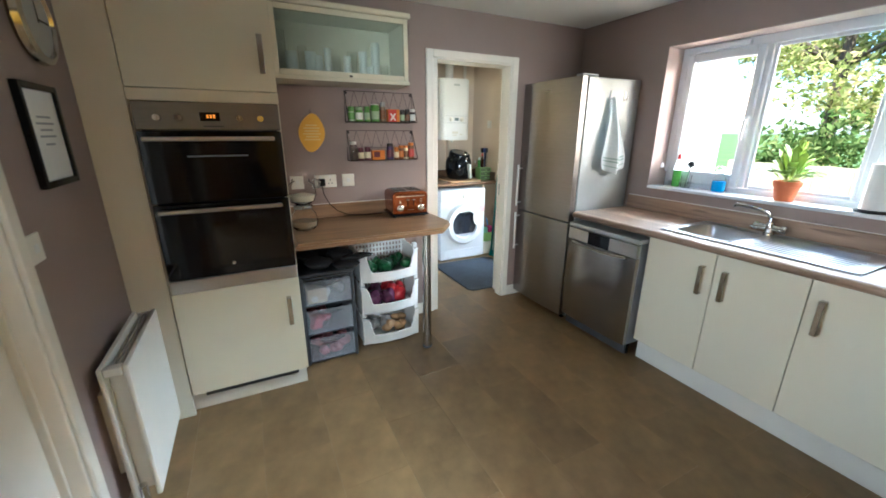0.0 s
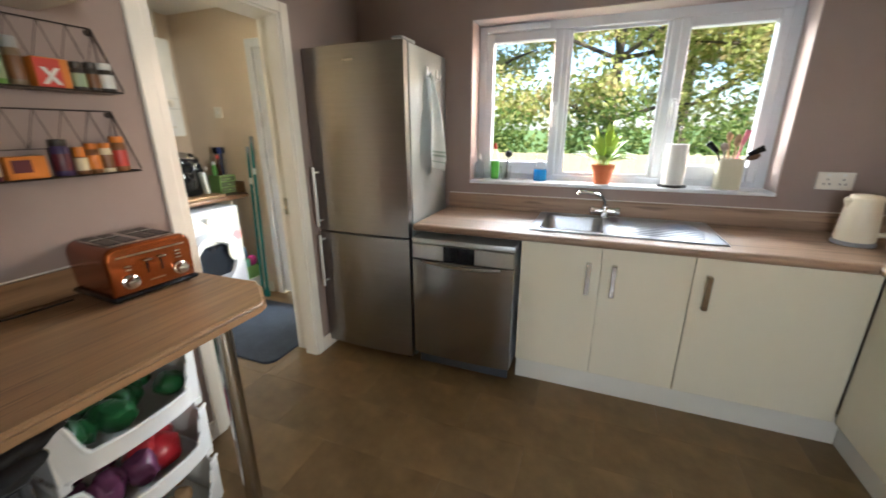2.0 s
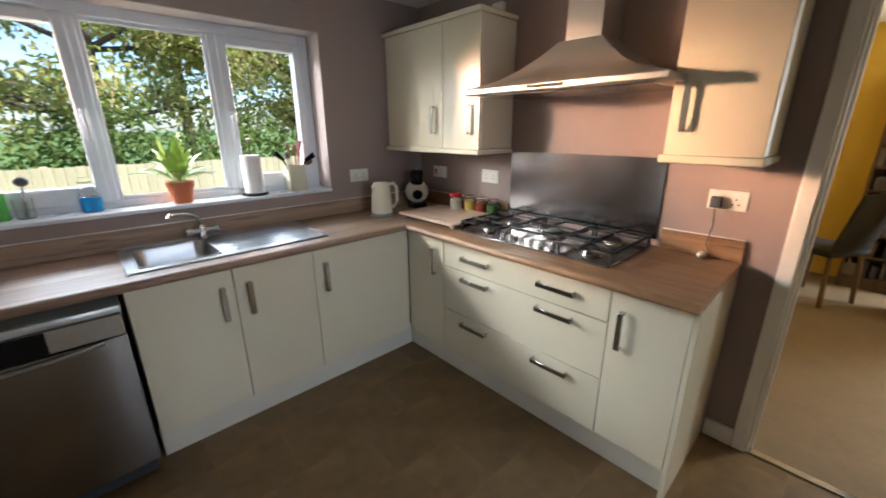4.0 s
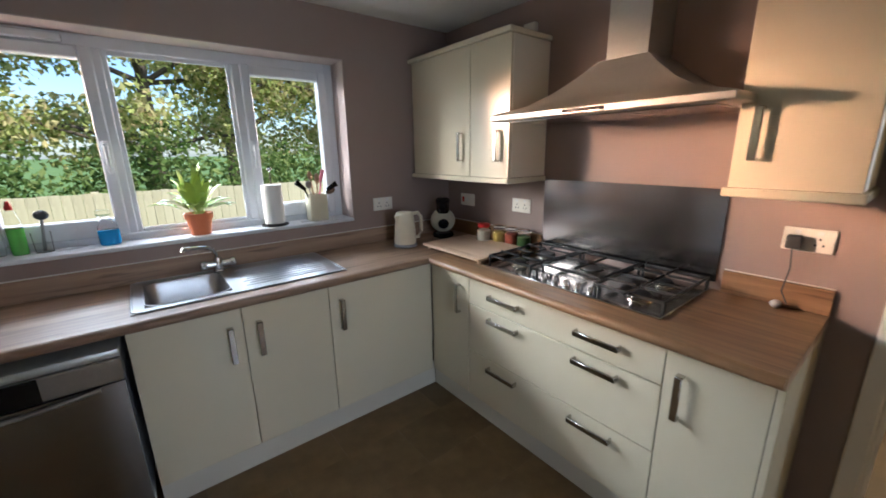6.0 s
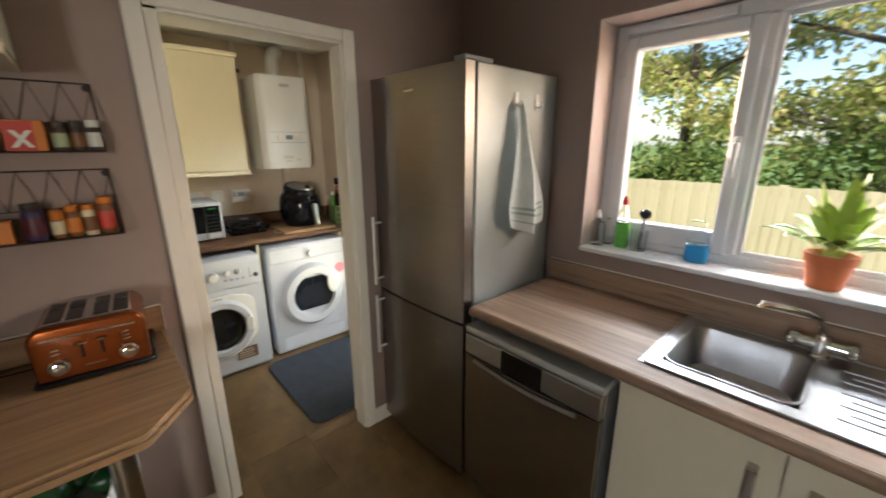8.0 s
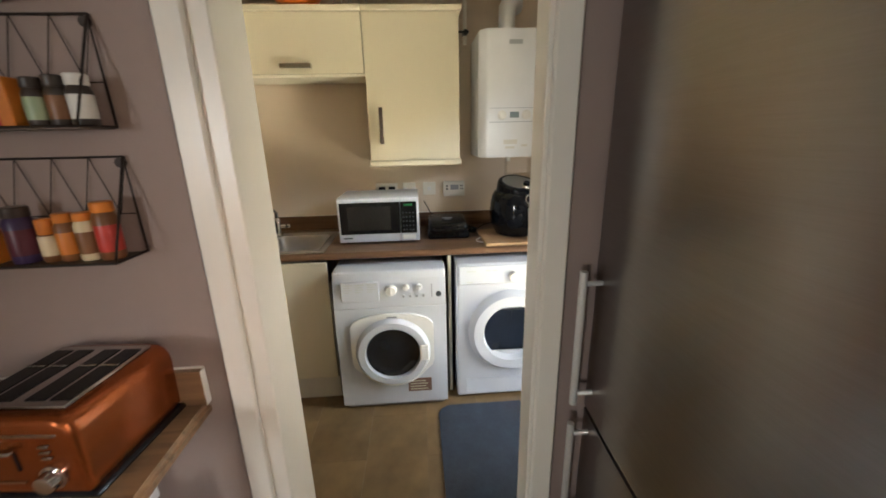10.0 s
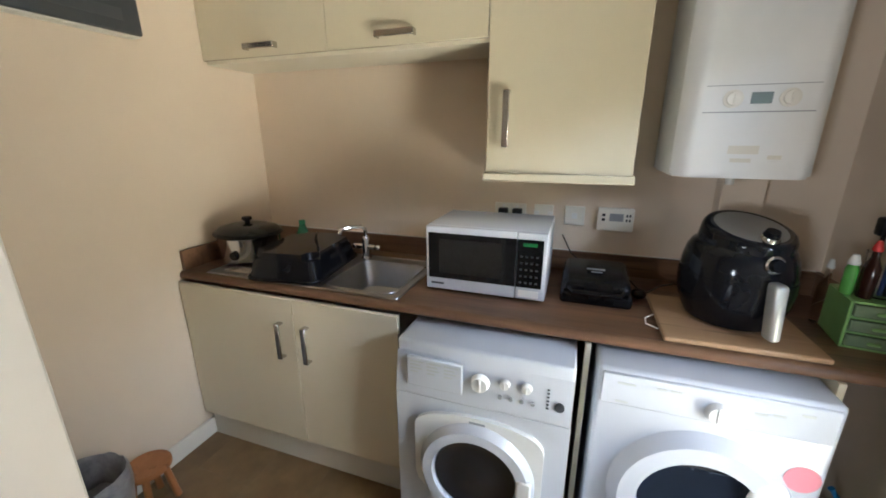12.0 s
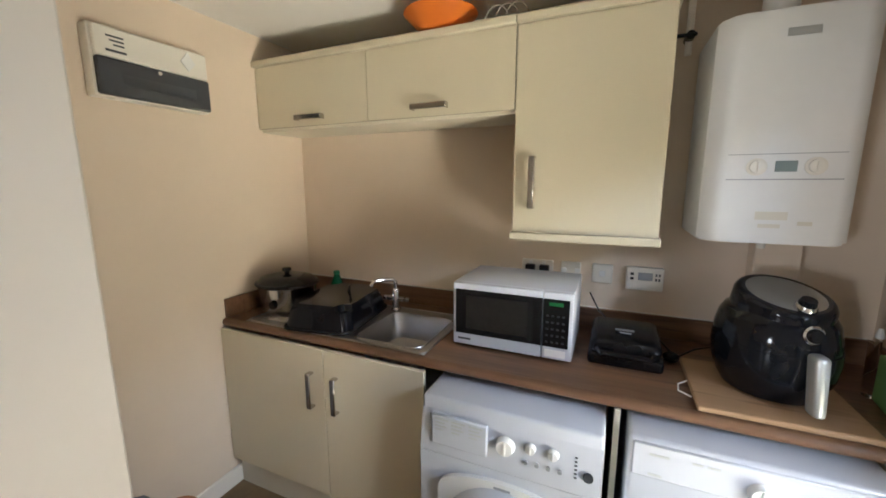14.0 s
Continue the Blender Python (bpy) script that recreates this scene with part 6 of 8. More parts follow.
# ---------------------------------------------------------------- utility room units
GU = "cream utility units"
c = thing("base_cabinet", pose(-3.82, UY0 + 0.005, 0, 0, 0, W_), "cream gloss base unit with two doors under the utility sink", "cabinet", GU)
carcass(c, 0.001, 1.12, 0.15, 0.74, 0.60)
front(c, "door", 0, 0.636, 0.155, 0.866, [(0.57, 0.675, 0.165, True)])
front(c, "door", 0.636, 1.12, 0.155, 0.866, [(0.702, 0.675, 0.165, True)])
for y in (1.821, 2.463):
    solid("support_panel", box(B(), (-4.40, y - 0.009, 0.0), (-3.84, y + 0.009, 0.8695), 0.001), CREAM, "cream upright panel carrying the worktop", "panel")
t = thing("worktop", pose(-3.855, UY0 + 0.001, 0.87, 0, 0, W_), "walnut-effect laminate worktop in the utility room", "worktop")
ox = oy = 0.0
L = 2.61
cx0, cx1, cy0, cy1 = 0.15, 1.10, 0.02, 0.47
part("top", slab(0, L, 0, 0.594, cx0, cx1, cy0, cy1, 0, 0.04), WALNUT, t, smooth=False)
part("rounded_front", tube(B(), [(0.0, 0.002, 0.02), (L, 0.002, 0.02)], 0.0196, 14), WALNUT, t)
part("upstand", box(B(), (0.02, 0.575, 0.0405), (L, 0.594, 0.135), 0.002), WALNUT, t)
part("sealant", box(B(), (0.02, 0.588, 0.1352), (L, 0.5935, 0.139), 0.001), TRIM, t, "white sealant bead")
part("upstand", box(B(), (0.0, 0.0, 0.0405), (0.0195, 0.594, 0.135), 0.002), WALNUT, t)
part("upstand", box(B(), (L - 0.0, 0.03, 0.0405), (L + 0.017, 0.594, 0.135), 0.002), WALNUT, t)

s = thing("sink", pose(-3.865, UY0 + 0.14, 0.9105, 0, 0, W_), "small stainless steel inset sink with drainer", "sink")
W, D = 0.965, 0.47
dk = B()
bx0, bx1, by0, by1 = 0.60, 0.93, 0.035, 0.40
for x0, x1, y0, y1 in ((0, W, 0, by0), (0, W, by1, D), (0, bx0, by0, by1), (bx1, W, by0, by1)):
    box(dk, (x0, y0, 0.0), (x1, y1, 0.003))
part("deck", dk, SINK_STEEL, s, smooth=False)
rim = B()
ro = rounded(0.003, W - 0.003, 0.003, D - 0.003, 0.02)
tube(rim, [(x, y, 0.004) for x, y in ro + ro[:1]], 0.0035, 6)
ri = rounded(bx0, bx1, by0, by1, 0.05)
tube(rim, [(x, y, 0.0035) for x, y in ri + ri[:1]], 0.004, 6)
part("rim", rim, SINK_STEEL, s)
bw = B()
rings = []
for dz, ins, rad in ((0.002, 0.0, 0.05), (-0.02, 0.006, 0.055), (-0.12, 0.022, 0.06), (-0.14, 0.05, 0.06), (-0.142, 0.12, 0.03)):
    rings.append([bw.verts.new((x, y, dz)) for x, y in rounded(bx0 + ins, bx1 - ins, by0 + ins, by1 - ins, rad)])
for a, b in zip(rings, rings[1:]):
    for i in range(len(a)):
        bw.faces.new((a[i], a[(i + 1) % len(a)], b[(i + 1) % len(a)], b[i]))
bw.faces.new(rings[-1])
part("bowl", bw, SINK_STEEL, s)
for i in range(6):
    part("drainer_rib", tube(B(), [(0.05, 0.06 + i * 0.05, 0.0015), (0.54, 0.06 + i * 0.05, 0.0015)], 0.005, 8), SINK_STEEL, s)
tp = thing("utility_tap", pose(-4.29, 0.76, 0.914, 0, 0, W_), "chrome mixer tap with a curved spout", "tap")
b_ = B()
lathe(b_, [(0.026, 0), (0.026, 0.008), (0.02, 0.014), (0.02, 0.10), (0.014, 0.115)], 20)
cyl(b_, (-0.05, 0, 0.06), (0.05, 0, 0.06), 0.014, n=14)
part("body", b_, CHROME, tp)
part("spout", tube(B(), [(0, 0, 0.10), (0, -0.002, 0.15), (-0.008, -0.02, 0.168), (-0.04, -0.06, 0.17), (-0.07, -0.10, 0.168), (-0.078, -0.11, 0.145)], 0.010, 10), CHROME, tp)
for sx in (-1, 1):
    part("lever", box(B(), (sx * 0.05, -0.012, 0.05), (sx * 0.078, 0.012, 0.072), 0.006), CHROME, tp)

# wall units
c = thing("wall_cabinet", pose(-4.145, UY0 + 0.004, 1.835, 0, 0, W_), "low cream gloss wall unit with two lift-up fronts", "cabinet", GU)
part("body", box(B(), (0.001, 0.021, 0.0), (1.361, 0.30, 0.315), 0.001), CREAM_MATT, c)
front(c, "door", 0, 0.684, 0.014, 0.315, [(0.355, 0.052, 0.165, False)])
front(c, "door", 0.684, 1.361, 0.014, 0.315, [(1.0, 0.052, 0.165, False)])
part("cornice", box(B(), (0.0, -0.022, 0.3155), (1.362, 0.30, 0.345), 0.005), CREAM, c)
c = thing("wall_cabinet", pose(-4.145, 1.397, 1.345, 0, 0, W_), "tall cream gloss wall unit with a single door", "cabinet", GU)
part("body", box(B(), (0.002, 0.021, 0.032), (0.522, 0.30, 0.805), 0.001), CREAM_MATT, c)
front(c, "door", 0, 0.524, 0.03, 0.805, [(0.075, 0.225, 0.20, True)])
part("light_rail", box(B(), (-0.006, -0.02, 0.0), (0.53, 0.30, 0.03), 0.004), CREAM, c)
part("cornice", box(B(), (0.0, -0.022, 0.8055), (0.536, 0.30, 0.835), 0.005), CREAM, c)
bo = thing("mixing_bowl", pose(-4.20, 1.06, 2.1815), "orange bowl on top of the wall unit", "bowl")
part("bowl", lathe(B(), [(0.06, 0), (0.10, 0.02), (0.155, 0.075), (0.15, 0.075), (0.095, 0.026), (0.05, 0.006)], 28), ORANGE, bo)
wr = thing("wire_stand", pose(-4.20, 1.36, 2.1815), "thin wire egg holder on top of the wall unit", "holder")
for i in range(3):
    part("hoop", tube(B(), [(0.0, -0.06 + 0.04 * i + 0.05 * math.cos(radians(a)), 0.003 + 0.07 * math.sin(radians(a))) for a in range(0, 181, 20)], 0.002, 5), CHROME, wr)

# consumer unit
fb = thing("fuse_box", pose(-3.632, UY0, 1.875, 0, 0, 180), "cream fuse box with a smoked flap on the wall", "fuse box")
part("back_box", box(B(), (-0.212, -0.055, 0.0), (0.212, -0.0005, 0.245), 0.008, 2), WHITE_WARM, fb)
part("upper_cover", box(B(), (-0.205, -0.072, 0.135), (0.205, -0.0555, 0.24), 0.006), WHITE_WARM, fb)
part("smoked_flap", box(B(), (-0.205, -0.078, 0.005), (0.205, -0.0555, 0.133), 0.006), mat("smoked_flap", (0.07, 0.075, 0.085), (0.06, 0.065, 0.075), rough=0.2, scale=5), fb, "smoked grey plastic flap")
part("breaker_strip", box(B(), (-0.13, -0.0792, 0.045), (0.14, -0.0785, 0.085)), DARK_GREY, fb)
part("catch", cyl(B(), (0.0, -0.0785, 0.118), (0.0, -0.083, 0.118), 0.007, n=12), WHITE_WARM, fb)
st = B()
for i in range(3):
    box(st, (-0.165 + 0.01 * i, -0.0732, 0.205 - i * 0.014), (-0.11, -0.0723, 0.211 - i * 0.014))
box(st, (-0.17, -0.0732, 0.155), (-0.105, -0.0723, 0.163))
part("printed_text", st, DARK_GREY, fb)
tag = B()
prism(tag, [(-0.03, 0.0), (0.0, -0.035), (0.03, 0.0), (0.0, 0.04)], 0.0724, 0.0765)
bmesh.ops.rotate(tag, verts=tag.verts, matrix=Matrix.Rotation(radians(90), 3, "X"))
bmesh.ops.translate(tag, verts=tag.verts, vec=(0.12, 0, 0.19))
part("diamond_label", tag, WHITE_PLASTIC, fb)

# boiler
bl = thing("boiler", pose(-4.10, 2.03, 1.38, 0, 0, W_), "white wall-hung gas boiler with two dials", "boiler")
case = prism(B(), [(0.0, 0.05), (0.03, 0.012), (0.06, 0.0), (0.33, 0.0), (0.355, 0.01), (0.385, 0.05), (0.385, 0.345), (0.0, 0.345)], 0.0, 0.68)
bmesh.ops.bevel(case, geom=[e for e in case.edges if abs(e.verts[0].co.z - e.verts[1].co.z) < 0.001], offset=0.008, segments=2, affect="EDGES")
part("case", case, WHITE_PLASTIC, bl)
part("seam", box(B(), (0.055, -0.0012, 0.196), (0.335, 0.004, 0.199)), GREY_PLASTIC, bl)
part("seam", box(B(), (0.055, -0.0012, 0.272), (0.335, 0.004, 0.274)), GREY_PLASTIC, bl)
for x in (0.128, 0.268):
    k = lathe(B(), [(0.026, 0), (0.026, 0.004), (0.020, 0.006), (0.019, 0.014), (0.012, 0.016)], 24)
    bmesh.ops.rotate(k, verts=k.verts, matrix=Matrix.Rotation(radians(90), 3, "X"))
    bmesh.ops.translate(k, verts=k.verts, vec=(x, -0.0015, 0.235))
    box(k, (x - 0.003, -0.021, 0.222), (x + 0.003, -0.016, 0.248), 0.001)
    part("dial", k, WHITE_WARM, bl)
part("display", box(B(), (0.173, -0.003, 0.22), (0.226, -0.0013, 0.252), 0.001), mat("lcd", (0.22, 0.27, 0.27), rough=0.2), bl)
tx = B()
box(tx, (0.14, -0.002, 0.075), (0.22, -0.0013, 0.10))
box(tx, (0.245, -0.002, 0.06), (0.28, -0.0013, 0.072))
box(tx, (0.15, -0.002, 0.05), (0.205, -0.0013, 0.062))
part("printed_panel", tx, PLINTH, bl)
part("badge", box(B(), (0.16, -0.002, 0.60), (0.235, -0.0013, 0.622)), STEEL_L, bl)
part("drain_tap", lathe(B(), [(0.012, -0.03), (0.014, -0.01), (0.02, -0.0005)], 12, (0.2, 0.12, 0)), WHITE_WARM, bl)
COP = mat("copper_pipe", (0.50, 0.30, 0.22), (0.42, 0.24, 0.17), rough=0.45, metal=0.5, scale=10)
solid("pipe_boxing", box(B(), (-4.449, 2.26, 1.0055), (-4.375, 2.40, 1.379), 0.003), CREAM_WALL, "painted boxing over the pipes below the boiler", "pipe boxing")
solid("flue", tube(B(), [(-4.26, 2.21, 2.061), (-4.26, 2.21, 2.20), (-4.27, 2.235, 2.24), (-4.30, 2.26, 2.255), (-4.449, 2.30, 2.255)], 0.048, 18), WHITE_PLASTIC, "white plastic boiler flue bend", "flue")
vl = thing("pipe_valve", pose(-4.40, 1.985, 2.10), "black valve on a white pipe beside the boiler", "valve")
part("pipe", tube(B(), [(0, 0, -0.06), (0, 0, 0.214)], 0.012, 8), TRIM, vl)
part("body", cyl(B(), (-0.03, 0.0, 0.0), (0.04, 0.0, 0.0), 0.016, n=12), BLACK, vl)
part("lever", box(B(), (0.03, -0.06, -0.006), (0.045, 0.02, 0.006), 0.003), BLACK, vl)
solid("white_pipe", tube(B(), [(-4.40, 2.50, 2.06), (-4.40, 2.50, 2.314)], 0.02, 10), TRIM, "boxed white pipe up to the ceiling", "pipe", group="boiler pipes")

# sockets and thermostat
plate("double_socket", pose(UX0, 1.455, 1.125, 0, 0, W_), 0.146, "white double socket with two black plugs", holes=2)
for y in (1.425, 1.49):
    plug("plug", pose(UX0, y, 1.165, 0, 0, W_), "black plug in the utility socket", None)
plate("fused_switch", pose(UX0, 1.607, 1.125, 0, 0, W_), 0.086, "white fused switch over the utility worktop", "switch", 2)
plate("light_switch", pose(UX0, 1.742, 1.125, 0, 0, W_), 0.086, "white switch over the utility worktop", "switch")
th = thing("heating_programmer", pose(UX0, 1.91, 1.113, 0, 0, W_), "white heating programmer with a small screen", "thermostat")
part("case", box(B(), (-0.072, -0.03, 0), (0.072, -0.0005, 0.10), 0.006, 2), WHITE_WARM, th)
part("screen", box(B(), (-0.025, -0.032, 0.045), (0.03, -0.0305, 0.078), 0.001), GREY_PLASTIC, th)
bt = B()
for i in range(2):
    for j in range(2):
        box(bt, (-0.055 + 0.0 * i, -0.032, 0.045 + j * 0.02), (-0.042, -0.0305, 0.056 + j * 0.02))
        box(bt, (0.04 + i * 0.012, -0.032, 0.045 + j * 0.02), (0.047 + i * 0.012, -0.0305, 0.056 + j * 0.02))
part("buttons", bt, DARK_GREY, th)
plate("wall_thermostat", pose(-4.05, UY1, 1.52, 0, 0, 0), 0.086, "white wall thermostat on the utility wall", "switch")

# ---------------------------------------------------------------- washing machine and dryer


def ring_xz(bm, cx, cz, y0, r0, r1, y1, n=40, sx=1.0):
    """Flat annulus with depth facing -y."""
    prof = [(r0, y0), (r0 + (r1 - r0) * 0.15, y1), (r1 - (r1 - r0) * 0.3, y1), (r1, y0)]
    rows = [[bm.verts.new((cx + sx * r * math.cos(2 * math.pi * i / n), y, cz + r * math.sin(2 * math.pi * i / n))) for i in range(n)] for r, y in prof]
    for a, b in zip(rows, rows[1:]):
        for i in range(n):
            bm.faces.new((a[i], a[(i + 1) % n], b[(i + 1) % n], b[i]))
    return bm


def disc_xz(bm, cx, cz, r, prof, n=40, sx=1.0):
    """Dished disc; prof of (radius factor, y)."""
    rows = [[bm.verts.new((cx + sx * r * f * math.cos(2 * math.pi * i / n), y, cz + r * f * math.sin(2 * math.pi * i / n))) for i in range(n)] for f, y in prof]
    for a, b in zip(rows, rows[1:]):
        for i in range(n):
            bm.faces.new((a[i], a[(i + 1) % n], b[(i + 1) % n], b[i]))
    bm.faces.new(rows[-1])
    return bm


def knob_xz(bm, x, y, z, r, h):
    k0 = len(bm.verts)
    cyl(bm, (x, y, z), (x, y - h, z), r, r * 0.82, 22)
    box(bm, (x - r * 0.12, y - h - 0.003, z - r * 0.7), (x + r * 0.12, y - h + 0.001, z + r * 0.7), 0.001)
    return bm


DARK_DRUM = mat("dark_door_glass", (0.02, 0.021, 0.025), (0.01, 0.011, 0.014), rough=0.08, scale=4, coat=0.5)
wm = thing("washing_machine", pose(-3.715, 1.193, 0, 0, 0, W_), "white front-loading washing machine with a round door", "washing machine")
part("body", box(B(), (0, 0.02, 0.012), (0.597, 0.56, 0.835), 0.012, 3), WHITE, wm)
fp = prism(B(), [(0.0, 0.03), (0.62, 0.03), (0.62, 0.0), (0.02, -0.0)], 0, 0.597)
bmesh.ops.rotate(fp, verts=fp.verts, matrix=Matrix(((0, 0, 1), (0, 1, 0), (1, 0, 0))))
bmesh.ops.translate(fp, verts=fp.verts, vec=(0, -0.0, 0.014))
part("front_panel", fp, WHITE, wm)
cp = prism(B(), [(0.636, 0.03), (0.805, 0.06), (0.812, 0.045), (0.79, 0.02), (0.65, -0.004), (0.636, 0.0)], 0.002, 0.595)
bmesh.ops.rotate(cp, verts=cp.verts, matrix=Matrix(((0, 0, 1), (0, 1, 0), (1, 0, 0))))
part("control_panel", cp, WHITE, wm)


def panel_y(z):
    return -0.004 + (z - 0.65) * 0.17


dwr = B()
box(dwr, (0.045, -0.004, 0.672), (0.245, 0.014, 0.785), 0.004)
dwr = part("detergent_drawer", dwr, WHITE, wm)
tx = B()
for i in range(3):
    for j in range(4):
        box(tx, (0.058 + i * 0.062, -0.0052, 0.768 - j * 0.013), (0.058 + i * 0.062 + (0.05, 0.038, 0.044, 0.03)[j], -0.0043, 0.773 - j * 0.013))
part("printed_text", tx, STEEL_L, dwr)
part("programme_knob", knob_xz(B(), 0.305, panel_y(0.73), 0.73, 0.032, 0.022), WHITE_PLASTIC, wm)
for x in (0.385, 0.455):
    part("dial", knob_xz(B(), x, panel_y(0.742), 0.742, 0.018, 0.016), WHITE_PLASTIC, wm)
for i in range(4):
    part("push_button", cyl(B(), (0.372 + i * 0.035, panel_y(0.695) + 0.004, 0.695), (0.372 + i * 0.035, panel_y(0.695) - 0.006, 0.695), 0.007, n=12), GREY_PLASTIC, wm)
part("start_button", cyl(B(), (0.558, panel_y(0.70) + 0.004, 0.70), (0.558, panel_y(0.70) - 0.005, 0.70), 0.015, n=18), DARK_GREY, wm)
led = B()
for i in range(6):
    box(led, (0.518, panel_y(0.69 + i * 0.012) - 0.002, 0.688 + i * 0.012), (0.526, panel_y(0.69 + i * 0.012) + 0.004, 0.692 + i * 0.012))
part("indicator_lights", led, DARK_GREY, wm)
dp = B()
pts = [(0.30 + 0.216 * math.cos(radians(a)), 0.375 + 0.216 * math.sin(radians(a))) for a in range(226, 315, 8)]
pts += [(0.515, 0.285), (0.525, 0.32), (0.525, 0.515)]
pts += [(0.30 + 0.225 * math.sin(radians(a)), 0.515 + 0.088 * math.cos(radians(a)) ** 0.8) for a in range(80, -81, -10)]
pts += [(0.075, 0.515), (0.075, 0.32), (0.085, 0.285)]
prism(dp, [(x, z) for x, z in pts], 0.0, 0.016)
bmesh.ops.rotate(dp, verts=dp.verts, matrix=Matrix(((1, 0, 0), (0, 0, -1), (0, 1, 0))))
dp = part("door", dp, WHITE_PLASTIC, wm)
part("door_ring", ring_xz(B(), 0.30, 0.375, -0.0162, 0.142, 0.205, -0.045), WHITE, dp)
part("glass", disc_xz(B(), 0.30, 0.375, 0.150, [(1.0, -0.0175), (0.94, -0.032), (0.75, -0.020), (0.6, -0.0185), (0.35, -0.026), (0.12, -0.029)]), DARK_DRUM, dp, "dark door glass")
part("latch", box(B(), (0.445, -0.05, 0.33), (0.495, -0.03, 0.425), 0.006), WHITE_PLASTIC, dp)
part("badge", box(B(), (0.275, -0.0175, 0.58), (0.33, -0.0162, 0.588)), GREY_PLASTIC, dp)
lab = part("energy_label", box(B(), (0.372, -0.0022, 0.105), (0.505, -0.0004, 0.19)), mat("brown_label", (0.20, 0.12, 0.09), (0.16, 0.09, 0.07), rough=0.5), wm)
tx = B()
for i in range(4):
    box(tx, (0.385, -0.003, 0.118 + i * 0.017), (0.485 - 0.012 * (i % 2), -0.0023, 0.123 + i * 0.017))
part("printed_text", tx, CREAM_POT, lab)
part("plinth", box(B(), (0.02, 0.03, 0.0), (0.577, 0.05, 0.0115)), GREY_PLASTIC, wm)

dy = thing("tumble_dryer", pose(-3.765, 1.853, 0, 0, 0, W_), "white vented tumble dryer with a large round door", "tumble dryer")
part("body", box(B(), (0, 0.0, 0.012), (0.597, 0.56, 0.845), 0.014, 3), WHITE, dy)
part("control_panel", box(B(), (0.012, -0.006, 0.725), (0.585, 0.004, 0.832), 0.004), WHITE, dy)
part("programme_knob", knob_xz(B(), 0.315, -0.006, 0.765, 0.03, 0.022), WHITE_PLASTIC, dy)
tx = B()
for x0, x1, zz in ((0.055, 0.105, 0.798), (0.055, 0.09, 0.735), (0.16, 0.185, 0.80), (0.195, 0.225, 0.80), (0.40, 0.43, 0.78), (0.44, 0.47, 0.785), (0.50, 0.53, 0.80)):
    box(tx, (x0, -0.0068, zz), (x1, -0.0061, zz + 0.007))
part("printed_text", tx, STEEL_L, dy)
drr = part("door_ring", ring_xz(B(), 0.31, 0.435, -0.0002, 0.155, 0.252, -0.042, 48, 0.98), WHITE, dy)
gl = disc_xz(B(), 0.31, 0.435, 0.165, [(1.0, -0.002), (0.96, -0.02), (0.8, -0.012), (0.4, -0.010), (0.1, -0.010)], sx=1.05)
for v in gl.verts:
    v.co.z = max(v.co.z, 0.435 - 0.112)
    v.co.z = min(v.co.z, 0.435 + 0.138)
part("glass", gl, mat("blue_black_glass", (0.012, 0.016, 0.026), (0.008, 0.010, 0.018), rough=0.1, coat=0.5), drr, "dark blue-black door glass")
hn = ball(B(), (0.468, -0.036, 0.51), (0.052, 0.014, 0.095), 20, 12)
part("handle", hn, WHITE_PLASTIC, drr)
part("sticker", cyl(B(), (0.545, -0.0005, 0.60), (0.545, -0.002, 0.60), 0.042, n=28), mat("pink_sticker", (0.80, 0.30, 0.36), (0.74, 0.25, 0.31), rough=0.5), dy, "round pink sticker")
part("filter_flap", box(B(), (0.05, -0.003, 0.03), (0.55, 0.0, 0.13), 0.002), WHITE, dy)
part("plinth", box(B(), (0.02, 0.03, 0.0), (0.577, 0.05, 0.0115)), GREY_PLASTIC, dy)

# ---------------------------------------------------------------- on the utility worktop
UZ = 0.9105
mw = thing("microwave", pose(-4.012, 1.202, UZ, 0, 0, W_), "white microwave oven with a black door window", "microwave")
part("body", box(B(), (0.0, 0.006, 0.012), (0.462, 0.33, 0.272), 0.006, 2), WHITE, mw)
for x in (0.04, 0.42):
    for y in (0.04, 0.29):
        part("foot", cyl(B(), (x, y, 0), (x, y, 0.012), 0.012, n=10), BLACK, mw)
d = part("door", box(B(), (0.0, -0.014, 0.014), (0.352, 0.0055, 0.270), 0.004), WHITE, mw)
part("window", box(B(), (0.012, -0.0165, 0.062), (0.352, -0.0142, 0.245), 0.001), BLACK_GLASS, d)
part("mesh_screen", box(B(), (0.055, -0.0175, 0.085), (0.30, -0.0166, 0.222)), mat("dark_mesh", (0.018, 0.017, 0.016), (0.012, 0.011, 0.011), rough=0.15, scale=80), d)
part("badge", box(B(), (0.022, -0.0152, 0.036), (0.075, -0.0142, 0.044)), DARK_GREY, d)
pn = part("control_panel", box(B(), (0.354, -0.014, 0.014), (0.462, 0.0055, 0.270), 0.004), WHITE, mw)
part("keypad", box(B(), (0.356, -0.0165, 0.062), (0.448, -0.0142, 0.245), 0.001), BLACK_GLASS, pn)
part("display", box(B(), (0.376, -0.0172, 0.220), (0.426, -0.0166, 0.233)), mat("green_display", (0.012, 0.10, 0.025), rough=0.3, emit=0.06), pn, "small green display")
ky = B()
for i in range(4):
    for j in range(5):
        box(ky, (0.367 + i * 0.019, -0.0172, 0.078 + j * 0.025), (0.376 + i * 0.019, -0.0166, 0.085 + j * 0.025))
part("keys", ky, mat("dim_key_print", (0.045, 0.045, 0.045), rough=0.3), pn)
part("open_button", box(B(), (0.366, -0.016, 0.024), (0.44, -0.0142, 0.052), 0.002), WHITE_PLASTIC, pn)

